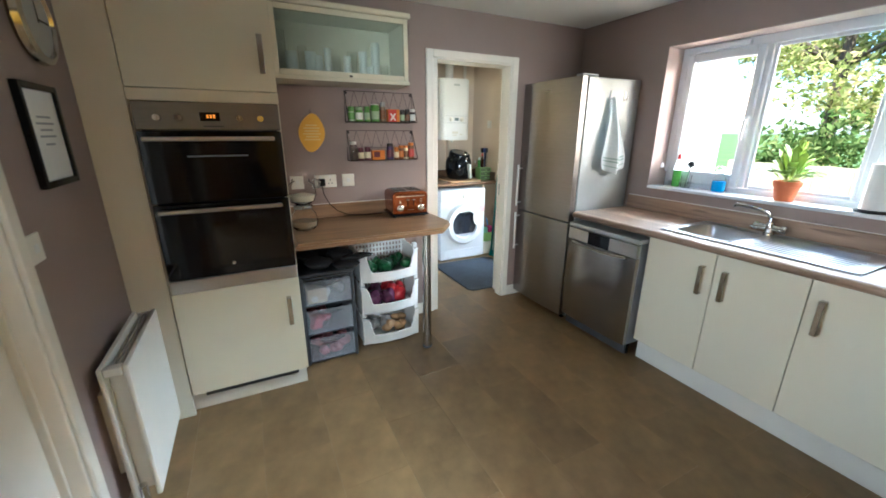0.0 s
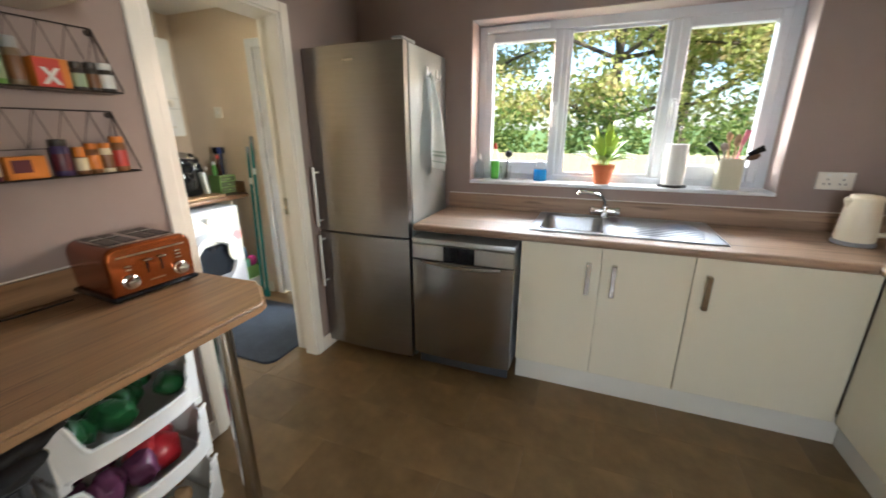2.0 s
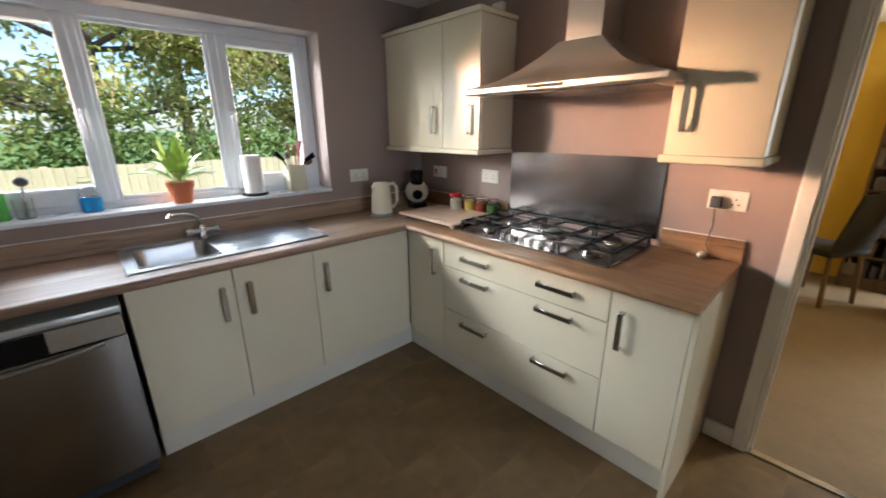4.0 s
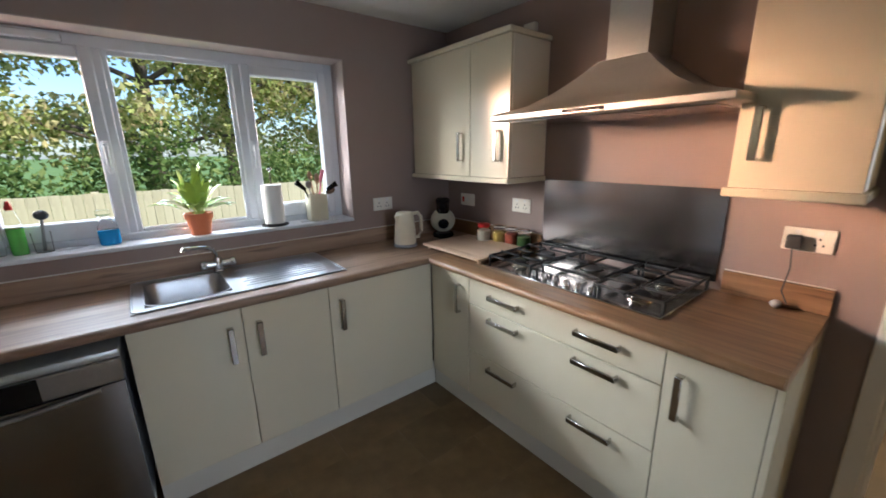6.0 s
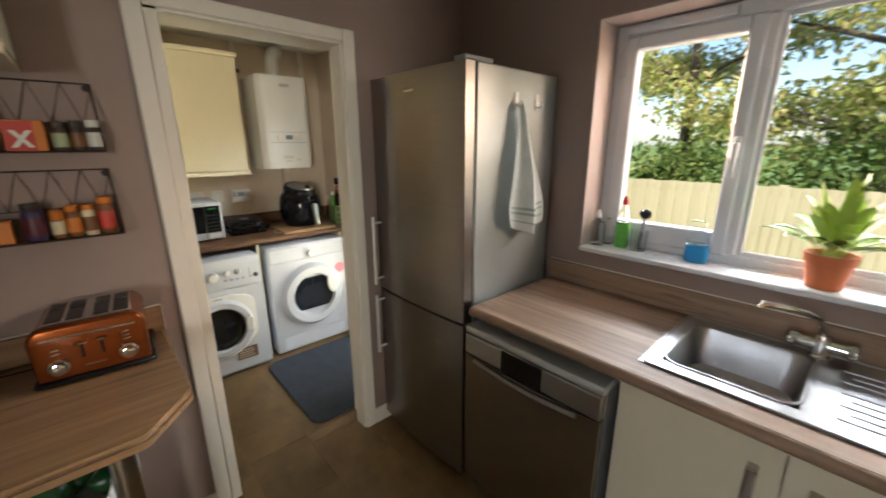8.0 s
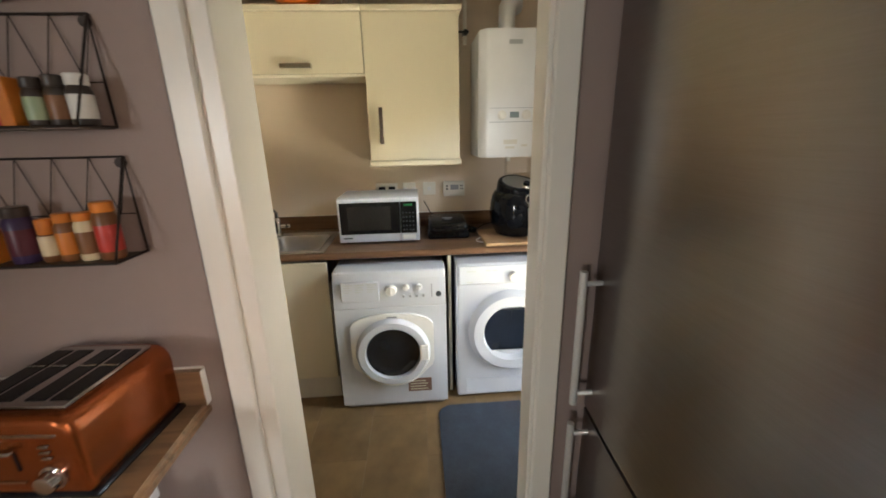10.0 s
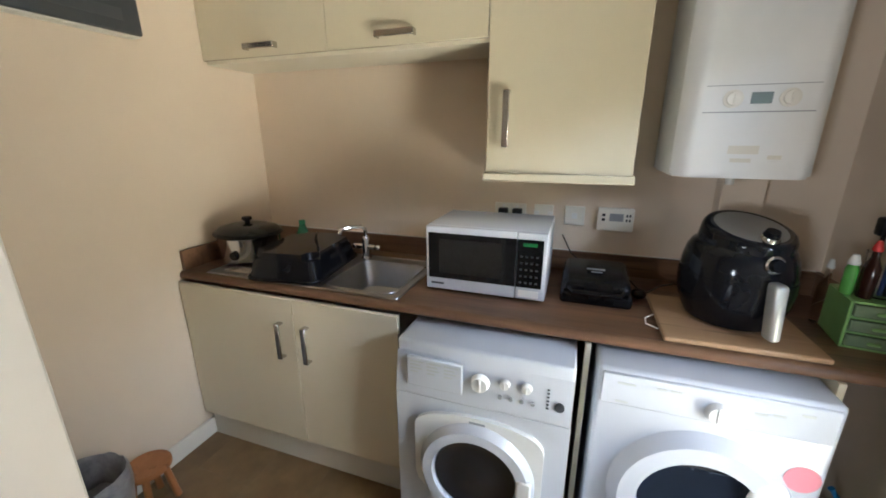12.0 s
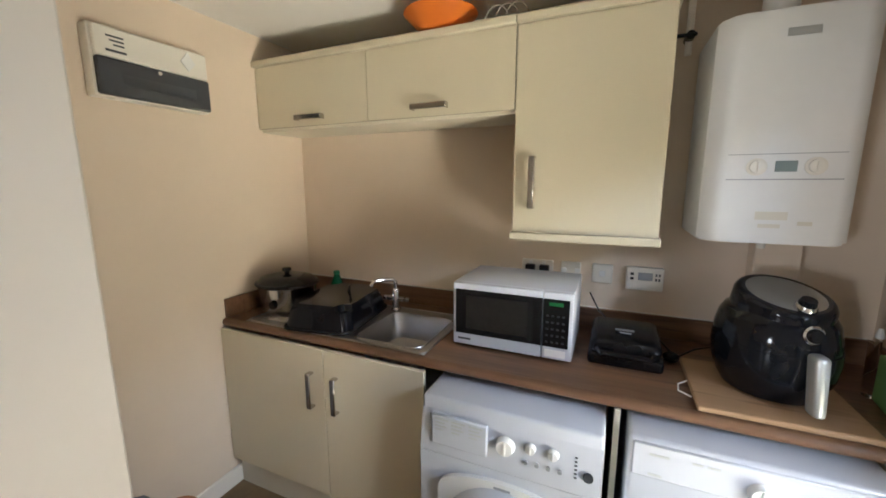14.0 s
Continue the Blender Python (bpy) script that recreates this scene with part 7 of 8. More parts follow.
cg = thing("contact_grill", pose(-4.05, 1.84, UZ, 0, 0, W_), "black contact health grill with a closed lid", "grill")
part("base", box(B(), (-0.125, 0.0, 0.0), (0.125, 0.24, 0.045), 0.014, 3), BLACK, cg)
lid = box(B(), (-0.12, 0.01, 0.047), (0.12, 0.24, 0.115), 0.03, 4)
for v in lid.verts:
    if v.co.z > 0.07:
        v.co.z -= max(0, (0.12 - v.co.y)) * 0.25
part("lid", lid, BLACK, cg)
part("handle", tube(B(), [(-0.09, 0.01, 0.06), (-0.08, -0.025, 0.058), (0.08, -0.025, 0.058), (0.09, 0.01, 0.06)], 0.011, 8), BLACK, cg)
part("printed_badge", box(box(B(), (-0.035, 0.093, 0.1095), (0.03, 0.108, 0.1118)), (-0.02, 0.075, 0.1055), (0.02, 0.083, 0.108)), GREY_PLASTIC, cg)
cb = thing("grill_cable", pose(0, 0, 0), "black power cable and plug on the worktop", "cable")
part("cable", tube(B(), [(-4.35, 1.70, 1.10), (-4.36, 1.74, 1.02), (-4.34, 1.80, 0.975), (-4.30, 1.93, 0.99), (-4.25, 2.0, 0.93), (-4.20, 2.02, 0.918)], 0.003, 6), BLACK, cb)
part("plug_body", ball(B(), (-4.18, 2.0, 0.932), (0.024, 0.028, 0.02), 14, 9), BLACK, cb)
part("cable", tube(B(), [(-4.18, 2.02, 0.935), (-4.24, 2.08, 0.95), (-4.30, 2.14, 0.945), (-4.33, 2.18, 0.93)], 0.003, 6), BLACK, cb)

cbd = thing("chopping_board", pose(-4.03, 2.235, UZ), "beech chopping board under the air fryer", "chopping board")
part("board", box(B(), (-0.175, -0.205, 0.0), (0.175, 0.205, 0.018), 0.004), BEECH, cbd)
part("cord_loop", tube(B(), [(0.0, -0.205, 0.009), (0.03, -0.235, 0.006), (0.075, -0.24, 0.005), (0.11, -0.21, 0.009)], 0.0025, 6), PAPER, cbd)
af = thing("air_fryer", pose(-4.075, 2.25, UZ + 0.019, 0, 0, W_ + 14), "glossy black air fryer with a silver top and handle", "air fryer")
part("body", lathe(B(), [(0.105, 0.0), (0.120, 0.006), (0.136, 0.035), (0.149, 0.08), (0.155, 0.135), (0.152, 0.19), (0.143, 0.232), (0.130, 0.256), (0.112, 0.266), (0.07, 0.269), (0.01, 0.270)], 48, sy=1.05), BLACK_GLOSS, af)
for nm, prf_, mt_ in (("top_rim", [(0.122, -0.075), (0.120, -0.012), (0.114, 0.0), (0.107, 0.004), (0.103, 0.004)], BLACK_GLOSS),
                      ("top_panel", [(0.1028, 0.001), (0.1025, 0.0035), (0.06, 0.006), (0.002, 0.007)], mat("silver_lid", (0.40, 0.40, 0.39), (0.35, 0.35, 0.34), rough=0.34, metal=0.75, scale=8))):
    tpb = lathe(B(), prf_, 40, sy=1.10)
    bmesh.ops.rotate(tpb, verts=tpb.verts, matrix=Matrix.Rotation(radians(15), 3, "X"))
    bmesh.ops.translate(tpb, verts=tpb.verts, vec=(0, -0.022, 0.308))
    part(nm, tpb, mt_, af, "silver top panel" if nm == "top_panel" else "")


def front_dial(bm, z, y, r, h, tilt):
    k = lathe(B(), [(r, 0), (r, h * 0.6), (r * 0.85, h), (r * 0.3, h)], 24)
    bmesh.ops.rotate(k, verts=k.verts, matrix=Matrix.Rotation(radians(90 - tilt), 3, "X"))
    bmesh.ops.translate(k, verts=k.verts, vec=(0, y, z))
    return k


part("temperature_dial", front_dial(None, 0.292, -0.108, 0.021, 0.030, 66), BLACK_GLOSS, af)
part("dial_ring", front_dial(None, 0.289, -0.108, 0.026, 0.018, 66), CHROME, af)
part("timer_ring", front_dial(None, 0.228, -0.150, 0.027, 0.010, 8), CHROME, af)
part("timer_dial", front_dial(None, 0.228, -0.153, 0.020, 0.018, 8), BLACK_GLOSS, af)
hn = box(B(), (-0.018, -0.205, 0.02), (0.018, -0.160, 0.185), 0.012, 3)
for v in hn.verts:
    v.co.x *= 0.8 + 0.25 * (v.co.z / 0.185)
    v.co.y -= 0.02 * (1 - v.co.z / 0.185)
part("basket_handle", hn, STEEL_L, af, "silver basket handle")
part("basket_front", lathe(B(), [(0.1455, 0.0), (0.1515, 0.02), (0.1575, 0.07), (0.1555, 0.10)], 48, (0, -0.001, 0.06), sy=1.05), BLACK_GLOSS, af)

sc = thing("slow_cooker", pose(-4.09, 0.217, UZ + 0.004), "steel slow cooker with a dark glass lid", "slow cooker")
for a in (45, 135, 225, 315):
    part("foot", cyl(B(), (0.10 * math.cos(radians(a)), 0.11 * math.sin(radians(a)), 0), (0.10 * math.cos(radians(a)), 0.11 * math.sin(radians(a)), 0.012), 0.012, n=8), BLACK, sc)
part("casing", lathe(B(), [(0.12, 0.012), (0.13, 0.02), (0.137, 0.13), (0.14, 0.135)], 36, sy=1.13), CHROME, sc)
part("rim", lathe(B(), [(0.145, 0.1355), (0.150, 0.142), (0.146, 0.150), (0.13, 0.152)], 36, sy=1.13), BLACK, sc)
ld = part("lid", lathe(B(), [(0.142, 0.1525), (0.12, 0.172), (0.07, 0.185), (0.015, 0.188)], 36, sy=1.13), BLACK_GLASS, sc, "dark glass lid")
part("lid_knob", lathe(B(), [(0.012, 0.188), (0.012, 0.198), (0.024, 0.205), (0.022, 0.218), (0.01, 0.22)], 18), BLACK, ld)
for s_ in (-1, 1):
    part("handle", box(B(), (0.0 - 0.035, s_ * 0.150, 0.075), (0.035, s_ * 0.182, 0.095), 0.006), BLACK, sc)
part("control_knob", front_dial(None, 0.055, 0.0, 0.022, 0.02, 0), BLACK, sc).matrix_local = pose(0.122, 0.03, 0, 0, 0, 90)

gd_ = thing("roasting_pan", pose(-4.09, 0.55, UZ + 0.004, 0, 0, 8) @ Matrix.Scale(1.06, 4), "large glossy black roasting pan upside down with wire handles", "pan")
pb = prism(B(), rounded(-0.21, 0.21, -0.165, 0.165, 0.06), 0.0, 0.11)
for v in pb.verts:
    if v.co.z > 0.05:
        v.co.x *= 0.86
        v.co.y *= 0.84
bmesh.ops.bevel(pb, geom=[e for e in pb.edges if e.verts[0].co.z > 0.05 and e.verts[1].co.z > 0.05], offset=0.03, segments=4, affect="EDGES")
part("pan", pb, BLACK_GLOSS, gd_)
part("lip", tube(B(), [(x, y, 0.006) for x, y in rounded(-0.218, 0.218, -0.163, 0.163, 0.06) + rounded(-0.218, 0.218, -0.163, 0.163, 0.06)[:1]], 0.006, 8), BLACK, gd_)
part("wire_handle", tube(B(), [(-0.05, 0.02, 0.105), (-0.05, 0.03, 0.135), (-0.03, 0.05, 0.15), (0.0, 0.06, 0.15), (0.02, 0.07, 0.13), (0.02, 0.075, 0.104)], 0.004, 8), BLACK, gd_)
gb = thing("green_bottle", pose(-4.385, 0.30, UZ), "small green glass bottle in the corner", "bottle")
part("body", lathe(B(), [(0.035, 0), (0.038, 0.01), (0.038, 0.075), (0.022, 0.11), (0.016, 0.13)], 18), mat("green_glass", (0.02, 0.22, 0.09), rough=0.1, trans=0.4), gb)
part("cap", lathe(B(), [(0.018, 0.1305), (0.018, 0.15), (0.014, 0.152)], 14), GREEN_PL, gb)
ctl = thing("cutlery", pose(-3.93, 0.33, UZ + 0.004), "steel cutlery lying on the drainer", "cutlery")
for i in range(4):
    part("fork", box(B(), (-0.03 + i * 0.016, -0.09, 0.001), (-0.022 + i * 0.016, 0.08, 0.006), 0.002), CHROME, ctl)

# green drawers and bottles in the corner
CLEAR_LIME = mat("clear_lime_plastic", (0.30, 0.40, 0.24), (0.22, 0.30, 0.17), rough=0.2, scale=30, trans=0.35)
gdw = thing("mini_drawers", pose(-3.99, 2.512, UZ, 0, 0, W_ - 8), "small lime plastic three-drawer box", "drawers")
fr = B()
box(fr, (0, 0, 0), (0.008, 0.16, 0.145), 0.002)
box(fr, (0.132, 0, 0), (0.14, 0.16, 0.145), 0.002)
box(fr, (0.0085, 0.152, 0), (0.1315, 0.16, 0.145))
for zz in (0.0, 0.046, 0.092, 0.139):
    box(fr, (0.0085, 0.002, zz), (0.1315, 0.1515, zz + 0.006))
part("frame", fr, LIME, gdw)
for zz in (0.008, 0.054, 0.100):
    d = part("drawer", box(B(), (0.010, -0.004, zz), (0.130, 0.14, zz + 0.035), 0.003), CLEAR_LIME, gdw, "clear greenish drawer")
    part("pull", box(B(), (0.055, -0.012, zz + 0.012), (0.085, -0.0042, zz + 0.022), 0.003), LIME, d)
ZT = UZ + 0.1455
tub = thing("clear_tub", pose(-4.06, 2.60, ZT), "clear plastic tub of brushes and bottles on the green drawers", "tub")
part("tub", lathe(B(), [(0.036, 0), (0.044, 0.13), (0.041, 0.13), (0.033, 0.004)], 20), CLEAR_PL, tub)
bottle("glass_bottle", -4.165, 2.535, [(0.022, 0), (0.025, 0.01), (0.025, 0.12), (0.010, 0.15), (0.010, 0.19)], CLEAR_PL, WHITE_PLASTIC, "tall clear bottle by the wall", 0.03, ZT - 0.1455, grp="bottles in the utility corner")
bottle("sauce_bottle", -4.035, 2.558, [(0.022, 0), (0.025, 0.01), (0.026, 0.09), (0.012, 0.12), (0.011, 0.14)], mat("cola_glass", (0.035, 0.012, 0.008), rough=0.1), RED, "dark bottle with a red cap", 0.03, ZT, grp="bottles in the utility corner")
bottle("white_bottle", -4.06, 2.53, [(0.018, 0), (0.02, 0.01), (0.02, 0.075), (0.014, 0.09)], GREEN_LIQ, WHITE_PLASTIC, "small green and white bottle", 0.03, ZT, grp="bottles in the utility corner")
for i, (dx, dy, mm) in enumerate(((-0.012, -0.018, BLACK), (0.012, 0.0, jar_mat("blue_handle", (0.03, 0.06, 0.22))), (0.0, 0.018, BLACK), (0.018, 0.018, DARK_GREY))):
    g = thing("cleaning_brush", pose(-4.06 + dx, 2.60 + dy * 0.6, ZT + 0.006), "dark cleaning brush standing in the clear tub", "brush", "brushes in the tub")
    part("stick", cyl(B(), (0, 0, 0), (0, dy * 0.4, 0.17), 0.006, n=8), mm, g)
    part("head", box(B(), (-0.018, dy * 0.4 - 0.018, 0.17), (0.018, dy * 0.4 + 0.018, 0.225), 0.008, 2), mm, g)

# mops, floor mat, bin, stool, cleaning things under the worktop
for x, y, h in ((-3.76, 2.595, 1.29), (-3.72, 2.608, 1.37)):
    g = thing("mop", pose(x, y, 0), "teal metal mop handle leaning in the corner", "mop", "mops by the garden door")
    part("pole", tube(B(), [(0.02, -0.05, 0.02), (0.0, 0.035, h)], 0.0115, 10), TEAL, g)
    part("grip", tube(B(), [(0.001, 0.031, h - 0.12), (0.0, 0.036, h + 0.003)], 0.0135, 10), GREY_PLASTIC, g)
    part("collar", tube(B(), [(0.004, 0.015, h - 0.30), (0.003, 0.018, h - 0.25)], 0.0135, 10), WHITE_PLASTIC, g)
    part("head", lathe(B(), [(0.025, 0.0), (0.022, 0.03), (0.014, 0.08)], 12, (0.02, -0.05, 0)), TEAL, g)
fm = prism(B(), rounded(-3.69, -2.855, 1.73, 2.47, 0.07), 0.001, 0.014)
bmesh.ops.bevel(fm, geom=[e for e in fm.edges if e.verts[0].co.z > 0.01 and e.verts[1].co.z > 0.01], offset=0.005, segments=2, affect="EDGES")
solid("floor_mat", fm, MAT_BLUE, "dark blue-grey pile mat by the garden door", "mat")
bn = thing("waste_bin", pose(-3.245, 0.18, 0), "small bin with a grey liner folded over its rim", "bin")
part("bin", lathe(B(), [(0.095, 0), (0.10, 0.01), (0.125, 0.32), (0.12, 0.32), (0.094, 0.012)], 28), DARK_GREY, bn)
ln = lathe(B(), [(0.128, 0.20), (0.132, 0.26), (0.135, 0.325), (0.125, 0.345), (0.112, 0.32), (0.105, 0.22)], 36)
for v in ln.verts:
    v.co += 0.012 * noise.noise_vector(v.co * 26)
part("bin_liner", ln, mat("grey_liner", (0.42, 0.41, 0.42), (0.16, 0.16, 0.18), rough=0.3, scale=20, bump=0.6, bscale=50), bn, "creased grey plastic liner")
so = thing("stool", pose(-3.46, 0.15, 0), "small orange pine stool against the wall", "stool")
part("seat", lathe(B(), [(0.075, 0.17), (0.086, 0.178), (0.086, 0.192), (0.08, 0.198)], 28), PINE, so)
for a in (45, 135, 225, 315):
    ca, sa = math.cos(radians(a)), math.sin(radians(a))
    part("leg", cyl(B(), (0.08 * ca, 0.08 * sa, 0), (0.055 * ca, 0.055 * sa, 0.171), 0.014, n=12), PINE, so)
cr = thing("cleaning_caddy", pose(-3.95, 2.565, 0.0, 0, 0, W_), "clear green caddy of cleaning things on the floor", "caddy")
cd = prism(B(), rounded(-0.075, 0.075, -0.12, 0.12, 0.02), 0.16, 0.27)
bmesh.ops.delete(cd, geom=[f for f in cd.faces if f.calc_center_median().z > 0.265], context="FACES_ONLY")
bmesh.ops.recalc_face_normals(cd, faces=cd.faces)
bmesh.ops.solidify(cd, geom=cd.faces[:], thickness=0.004)
part("tray", cd, LIME, cr)
part("box", box(B(), (-0.085, -0.13, 0.0), (0.085, 0.13, 0.158), 0.006), WHITE_PLASTIC, cr)
M_ = pose(-3.95, 2.565, 0.164)
solid("cleaning_bottle", lathe(B(), [(0.03, 0), (0.033, 0.01), (0.033, 0.14), (0.015, 0.19), (0.013, 0.25)], 18), GREEN_PL, "dark green cleaning bottle", "bottle", M_ @ Matrix.Translation((-0.05, -0.03, 0)))
solid("powder_carton", box(B(), (-0.03, -0.03, 0), (0.03, 0.03, 0.17), 0.003), jar_mat("mint_carton", (0.25, 0.60, 0.45)), "mint green cleaning carton", "carton", M_ @ Matrix.Translation((0.07, -0.035, 0)))
solid("scrub_pad", ball(B(), (0, 0, 0.05), (0.045, 0.04, 0.05)), mat("magenta_plastic", (0.55, 0.03, 0.25), rough=0.4), "magenta round plastic scrubber", "scrubber", M_ @ Matrix.Translation((0.075, 0.035, 0.09)))
solid("sponge_pack", ball(B(), (0, 0, 0.045), (0.04, 0.035, 0.045)), GREEN_PL, "green scrubber under the magenta one", "scrubber", M_ @ Matrix.Translation((0.075, 0.035, 0.0)))
solid("brush_handle", tube(B(), [(0, 0, 0), (0, 0.01, 0.18), (-0.005, 0.005, 0.24), (-0.01, -0.015, 0.27)], 0.01, 10), jar_mat("sky_blue", (0.05, 0.25, 0.60)), "blue curved brush handle", "brush", M_ @ Matrix.Translation((0.0, 0.04, 0)))

# ---------------------------------------------------------------- dining room things
bc = thing("bookcase", pose(3.75, 0.16, 0.004, 0, 0, E_), "tall dark wooden bookcase full of books and discs", "bookcase")
BW, BD, BH = 0.50, 0.28, 1.95
for x0 in (0.0, BW - 0.018):
    part("side", box(B(), (x0, 0, 0), (x0 + 0.018, BD, BH), 0.001), SHELF_WOOD, bc)
part("back", box(B(), (0.0185, BD - 0.008, 0), (BW - 0.0185, BD, BH)), SHELF_WOOD, bc)
NS = 9
for i in range(NS + 1):
    zz = 0.10 + i * (BH - 0.12) / NS
    part("shelf", box(B(), (0.0185, 0.004, zz), (BW - 0.0185, BD - 0.0085, zz + 0.016)), SHELF_WOOD, bc)
part("plinth", box(B(), (0.0185, 0.006, 0), (BW - 0.0185, 0.02, 0.0995)), SHELF_WOOD, bc)
random.seed(31)
BOOKS = [jar_mat("book%d" % i, c_) for i, c_ in enumerate(((0.14, 0.12, 0.10), (0.07, 0.06, 0.06), (0.04, 0.04, 0.045), (0.11, 0.055, 0.035), (0.08, 0.085, 0.10), (0.20, 0.17, 0.13)))]
for i in range(NS):
    zz = 0.1165 + i * (BH - 0.12) / NS
    x = 0.024
    while x < BW - 0.06:
        w_, h_ = random.uniform(0.018, 0.04), random.uniform(0.11, 0.165)
        if random.random() < 0.88:
            solid("book", box(B(), (x, 0.03, zz), (x + w_ - 0.002, 0.20, zz + h_)), random.choice(BOOKS), "upright book or disc case on the bookcase", "book", bc.matrix_world.copy(), "books on the bookcase")
        x += w_
solid("yellow_ornament", ball(B(), (0, 0, 0.045), 0.045), LEMON, "round yellow ornament on the bookcase", "ornament", bc.matrix_world @ Matrix.Translation((0.37, 0.012 + 0.0, 0.1165 + 3 * (BH - 0.12) / NS)) @ Matrix.Translation((0, -0.0, 0)))
cu = thing("brown_cupboard", pose(2.95, -0.30, 0.004, 0, 0, E_), "tall brown wooden cupboard", "cupboard")
part("body", box(B(), (0.0, 0.02, 0.0), (0.66, 0.45, 1.95), 0.003), BROWN_DOOR, cu)
for x0 in (0.004, 0.334):
    d = part("door", box(B(), (x0, 0.0, 0.05), (x0 + 0.322, 0.0195, 1.93), 0.003), BROWN_DOOR, cu)
    part("handle", cyl(B(), (x0 + (0.29 if x0 < 0.1 else 0.035), -0.02, 0.95), (x0 + (0.29 if x0 < 0.1 else 0.035), -0.02, 1.07), 0.006, n=8), SATIN, d)
ch = thing("dining_chair", pose(3.2, 0.30, 0.004, 0, 0, 150), "dining chair with a black back and dark wooden legs", "chair")
for x in (-0.19, 0.19):
    part("leg", cyl(B(), (x, -0.19, 0), (x * 0.95, -0.18, 0.44), 0.018, n=10), BROWN_DOOR, ch)
    part("leg", cyl(B(), (x, 0.20, 0), (x * 0.95, 0.17, 0.44), 0.018, n=10), BROWN_DOOR, ch)
part("seat", box(B(), (-0.22, -0.22, 0.441), (0.22, 0.20, 0.50), 0.02, 3), BLACK_SOFT, ch)
bk = box(B(), (-0.21, 0.16, 0.4805), (0.21, 0.20, 0.98), 0.015, 3)
for v in bk.verts:
    v.co.y += max(0, v.co.z - 0.5) * 0.22
part("backrest", bk, BLACK_SOFT, ch)

# ---------------------------------------------------------------- outside
GRASS = mat("lawn", (0.10, 0.16, 0.035), (0.055, 0.10, 0.02), rough=0.95, scale=1.5, bump=0.8, bscale=30)
structure("ground", box(B(), (-600, -600, -0.5), (600, 600, -0.14)), GRASS, "mown garden lawn around the house", "ground")

# neighbour's outbuilding with a pale gable
nb = thing("garage", pose(-3.05, 5.7, -0.14, 0, 0, 35) @ Matrix.Translation((3.3, -7.4, 0)), "neighbouring garage with a pale rendered gable", "garage")
RENDER = mat("pale_render", (0.80, 0.77, 0.70), (0.74, 0.71, 0.64), rough=0.8, scale=2, bump=0.3, bscale=60)
gp = prism(B(), [(-9.3, 0.0), (-3.3, 0.0), (-3.3, 3.1), (-6.3, 5.2), (-9.3, 3.1)], 0, 4.5)
bmesh.ops.rotate(gp, verts=gp.verts, matrix=Matrix(((1, 0, 0), (0, 0, 1), (0, 1, 0))))
bmesh.ops.translate(gp, verts=gp.verts, vec=(0, 7.4, 0))
part("wall", gp, RENDER, nb)
ROOF = mat("brown_roof_tile", (0.13, 0.075, 0.05), (0.09, 0.05, 0.035), rough=0.8, scale=6, bump=0.5, bscale=20)
for s_ in (-1, 1):
    rf = B()
    e_ = Vector((-6.3 + s_ * 3.2, 0, 2.97))
    r_ = Vector((-6.3, 0, 5.22))
    up = Vector((0, 0, 0.12))
    q = [e_, r_, r_ + up, e_ + up]
    a = [rf.verts.new((p.x, 7.25, p.z)) for p in q]
    b = [rf.verts.new((p.x, 12.0, p.z)) for p in q]
    for i in range(4):
        rf.faces.new((a[i], a[(i + 1) % 4], b[(i + 1) % 4], b[i]))
    rf.faces.new(a[::-1])
    rf.faces.new(b)
    part("roof_slope", rf, ROOF, nb)

# board fence at the end of the garden
fe = thing("garden_fence", pose(-4.25, 8.3, -0.14), "pale weathered close-board garden fence", "fence")
FWOOD = wood("weathered_fence", (0.46, 0.40, 0.27), (0.36, 0.31, 0.20), 2, rough=0.8, piece=0.2)
fbm = bmesh.new()
box(fbm, (-0.058, -0.009, 0.05), (0.058, 0.009, 1.10), 0.002)
board_mesh = mesh("fence_board", fbm, FWOOD)
for i in range(155):
    o = new("fence_board", board_mesh)
    o.parent = fe
    o.location = (0.06 + i * 0.121, 0.012 * (i % 2), 0.006 * math.sin(i * 1.7))
for i in range(9):
    part("post", box(B(), (0.0 + i * 2.4, 0.03, 0), (0.09 + i * 2.4, 0.12, 1.12), 0.004), FWOOD, fe)


def leaf_mat(name, cols):
    m = bpy.data.materials.new(name)
    m.use_nodes = True
    n, l = m.node_tree.nodes, m.node_tree.links
    n.remove(n["Principled BSDF"])
    geo = n.new("ShaderNodeNewGeometry")
    ramp = n.new("ShaderNodeValToRGB")
    el = ramp.color_ramp.elements
    el[0].color, el[1].color = (*cols[0], 1), (*cols[-1], 1)
    for i, c_ in enumerate(cols[1:-1]):
        e = el.new((i + 1) / (len(cols) - 1))
        e.color = (*c_, 1)
    l.new(geo.outputs["Random Per Island"], ramp.inputs["Fac"])
    d, t = n.new("ShaderNodeBsdfDiffuse"), n.new("ShaderNodeBsdfTranslucent")
    mx = n.new("ShaderNodeMixShader")
    mx.inputs[0].default_value = 0.5
    l.new(ramp.outputs["Color"], d.inputs["Color"])
    l.new(ramp.outputs["Color"], t.inputs["Color"])
    l.new(d.outputs[0], mx.inputs[1])
    l.new(t.outputs[0], mx.inputs[2])
    l.new(mx.outputs[0], n["Material Output"].inputs["Surface"])
    return m


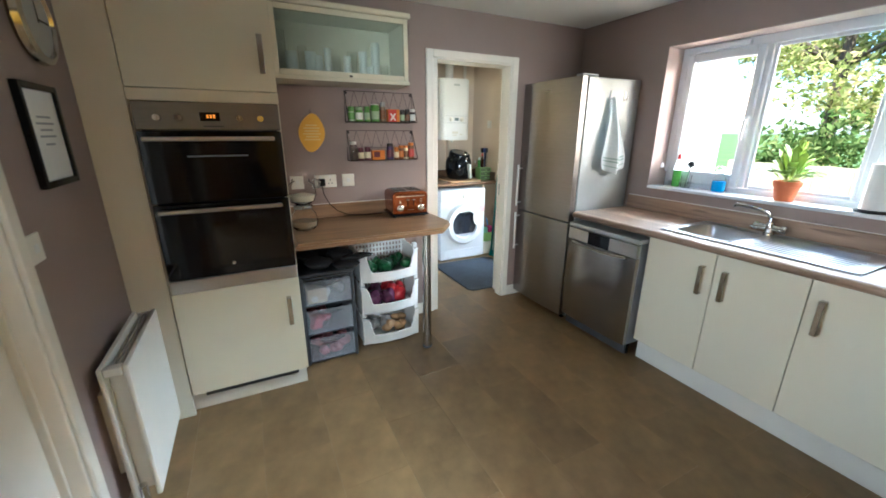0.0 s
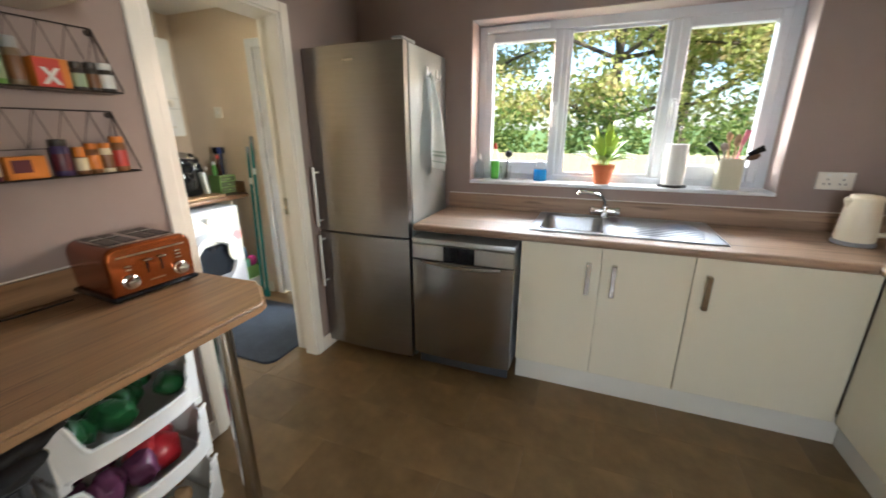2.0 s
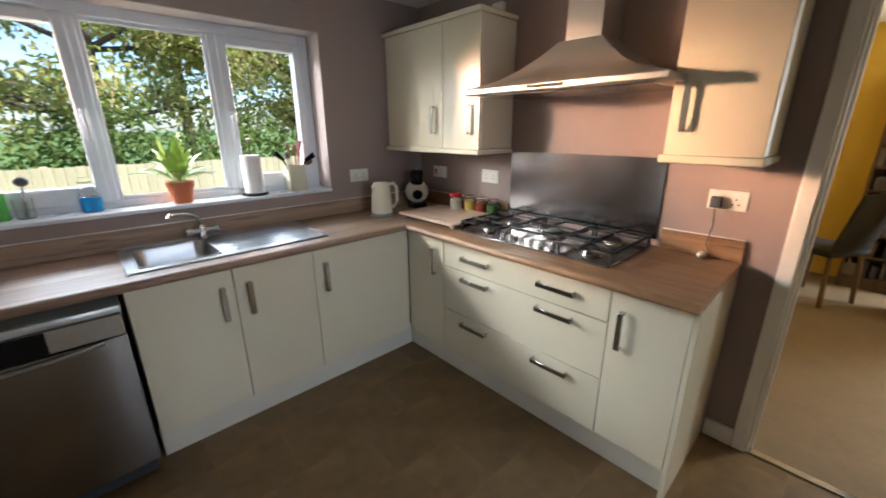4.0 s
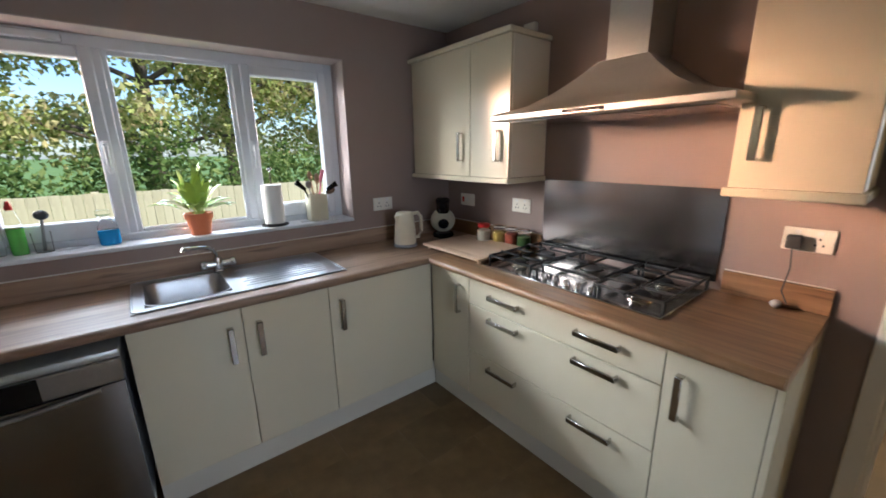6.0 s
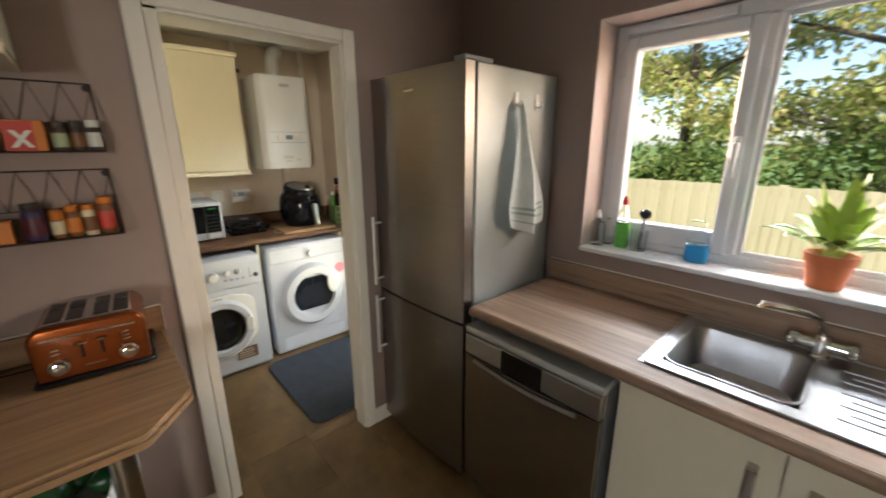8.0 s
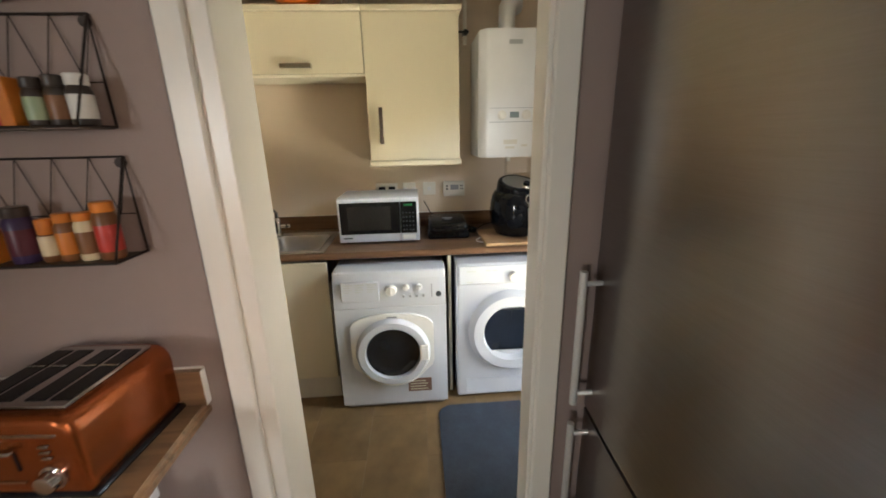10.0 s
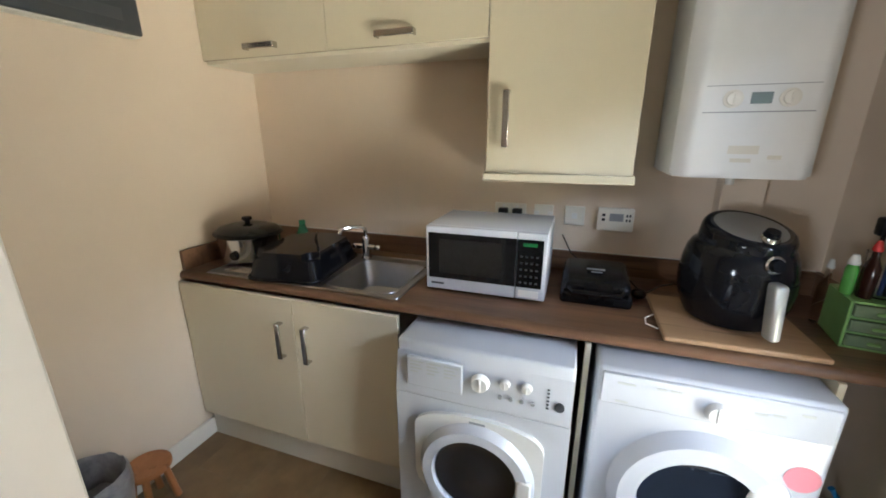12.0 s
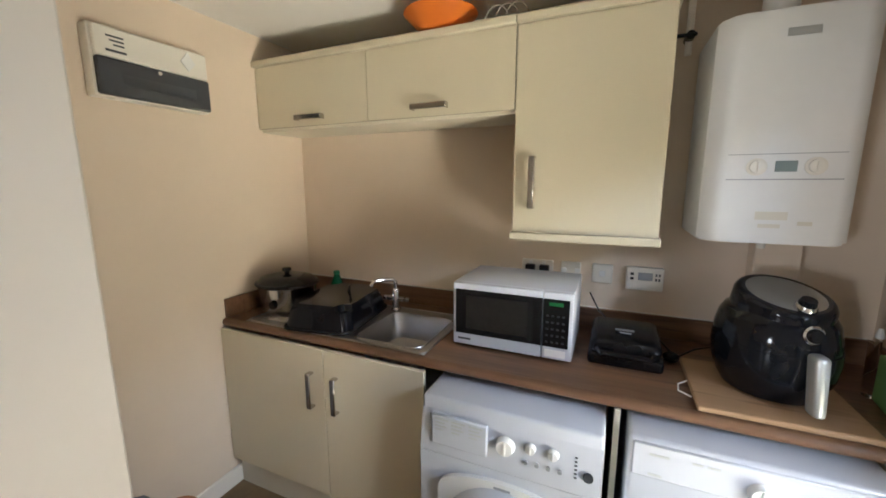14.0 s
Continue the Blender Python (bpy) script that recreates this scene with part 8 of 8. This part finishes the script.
LEAVES = leaf_mat("tree_leaves", [(0.17, 0.19, 0.055), (0.32, 0.36, 0.10), (0.45, 0.46, 0.16), (0.58, 0.54, 0.24), (0.55, 0.40, 0.21)])
HEDGE = leaf_mat("hedge_leaves", [(0.07, 0.115, 0.03), (0.12, 0.18, 0.05), (0.19, 0.25, 0.08), (0.27, 0.31, 0.11)])
BARK = mat("brown_bark", (0.10, 0.075, 0.05), (0.05, 0.037, 0.026), rough=0.9, scale=8, stretch=(1, 1, 0.2), bump=0.8, bscale=14)


def leaf_cloud(name, clumps, count, size, material, seed):
    """Leaves as small bent diamonds scattered in the shells of clumps (x, y, z, rx, ry, rz)."""
    rng = np.random.default_rng(seed)
    wts = np.array([c_[3] * c_[5] for c_ in clumps])
    pick = rng.choice(len(clumps), count, p=wts / wts.sum())
    cl = np.array(clumps)[pick]
    d = rng.normal(size=(count, 3))
    d /= np.linalg.norm(d, axis=1)[:, None]
    rad = rng.random(count) ** 0.45
    pos = cl[:, :3] + d * cl[:, 3:] * rad[:, None]
    u = rng.normal(size=(count, 3))
    u /= np.linalg.norm(u, axis=1)[:, None]
    v = np.cross(u, rng.normal(size=(count, 3)))
    v /= np.linalg.norm(v, axis=1)[:, None]
    s = size * rng.uniform(0.6, 1.3, count)[:, None]
    w = np.cross(u, v) * s * 0.18
    verts = np.stack([pos - u * s, pos + v * s * 0.5 + w, pos + u * s, pos - v * s * 0.5 + w], 1).reshape(-1, 3)
    faces = np.arange(count * 4).reshape(-1, 4)
    me = bpy.data.meshes.new(name)
    me.from_pydata(verts.tolist(), [], faces.tolist())
    me.materials.append(material)
    return me


def tree(x, y, h, spread, seed, leaves, label):
    random.seed(seed)
    g = thing("tree", pose(x, y, -0.14), label, "tree", "garden trees")
    tr_ = B()
    lean = random.uniform(-0.3, 0.3)
    trunk = [(0, 0, 0), (lean * 0.2, 0.05, h * 0.15), (lean * 0.5, 0, h * 0.32), (lean, 0.1, h * 0.5), (lean * 1.3, 0, h * 0.72)]
    for a, b, r0, r1 in zip(trunk, trunk[1:], (0.20, 0.16, 0.13, 0.09), (0.16, 0.13, 0.09, 0.04)):
        cyl(tr_, a, b, r0, r1, 10)
    clumps = []
    for i in range(16):
        t = random.uniform(0.16, 0.7)
        k = min(3, int(t / 0.18))
        base = Vector(trunk[k]).lerp(Vector(trunk[k + 1]), 0.5)
        ang = i * 2.4 + random.uniform(-0.4, 0.4)
        ln_ = spread * random.uniform(0.5, 1.0) * (1.1 - 0.5 * t)
        tip = base + Vector((math.cos(ang) * ln_, math.sin(ang) * ln_ * 0.8, ln_ * random.uniform(0.15, 0.6)))
        mid = base.lerp(tip, 0.5) + Vector((0, 0, random.uniform(-0.1, 0.25)))
        cyl(tr_, base, mid, 0.06, 0.04, 7)
        cyl(tr_, mid, tip, 0.04, 0.012, 6)
        for p, s_ in ((tip, 1.0), (mid, 0.8)):
            q = p + Vector([random.uniform(-0.3, 0.3) for _ in range(3)])
            clumps.append((q.x, q.y, q.z, s_ * random.uniform(0.6, 1.1), s_ * random.uniform(0.5, 0.9), s_ * random.uniform(0.4, 0.75)))
    for i in range(6):
        clumps.append((lean + random.uniform(-1, 1) * spread * 0.4, random.uniform(-0.6, 0.6), h * random.uniform(0.6, 0.95), 1.0, 0.9, 0.8))
    part("trunk", tr_, BARK, g)
    cr_ = new("crown", leaf_cloud("crown", clumps, int(leaves * 1.25), 0.075, LEAVES, seed))
    cr_.parent = g
    return g


tree(-0.9, 10.6, 7.5, 3.2, 5, 12000, "broad garden tree in full leaf")
tree(2.9, 10.2, 7.0, 3.0, 6, 11000, "leafy tree turning yellow beyond the fence")
tree(-4.2, 12.0, 7.5, 3.0, 7, 10000, "leafy tree beyond the garage")
tree(6.2, 11.0, 7.5, 3.4, 8, 11000, "leafy tree at the edge of the garden")
tree(1.2, 14.0, 9.0, 3.6, 9, 10000, "tall tree standing further back")
tree(9.8, 11.5, 7.5, 3.6, 10, 9000, "leafy tree at the end of the fence")
hc = [(-6.0 + i * 0.75, 9.2 + 0.3 * math.sin(i * 1.3), 1.0 + 0.35 * math.sin(i * 2.1), 0.75, 0.5, 0.75 + 0.2 * math.sin(i * 1.1)) for i in range(3, 28)]
tagged(new("hedge", leaf_cloud("hedge", hc, 16000, 0.07, HEDGE, 44)), "dense dark green hedge behind the fence", "hedge", "", "stuff")

# ---------------------------------------------------------------- floor tiles, last
TL, TWD = 0.60, 0.30
tm = bmesh.new()
box(tm, (0.0003, 0.0003, -0.0026), (TL - 0.0003, TWD - 0.0003, 0.0), 0.0004)
tile_mesh = mesh("floor_tile", tm, FLOOR)
floor_ob = bpy.data.objects["floor"]
cut_tiles = {}


def lay(x, y, x0, y0, x1, y1):
    """One tile at (x, y), trimmed to the room's floor."""
    a, b = max(0.0, x0 - x), max(0.0, y0 - y)
    c, d = min(TL, x1 - x), min(TWD, y1 - y)
    if c - a < 0.02 or d - b < 0.02:
        return
    key = (round(a, 3), round(b, 3), round(c, 3), round(d, 3))
    if key == (0, 0, TL, TWD):
        data = tile_mesh
    elif key in cut_tiles:
        data = cut_tiles[key]
    else:
        cm_ = bmesh.new()
        box(cm_, (a + 0.0003, b + 0.0003, -0.0026), (c - 0.0003, d - 0.0003, 0.0), 0.0004)
        data = cut_tiles[key] = mesh("floor_tile_cut", cm_, FLOOR)
    o = new("floor_tile", data)
    o.parent = floor_ob
    o.location = (x, y, 0.0)


for x0, y0, x1, y1 in ((UX1 + 0.002, YS - 0.06, XE + 0.02, YN + 0.04), (UX0 - 0.04, UY0 - 0.04, UX1 + 0.001, UY1 + 0.04)):
    for row in range(14):
        y = YS - 0.12 + row * TWD
        for i in range(10):
            lay(UX0 - 0.1 - (row % 2) * 0.30 + i * TL, y, x0, y0, x1, y1)
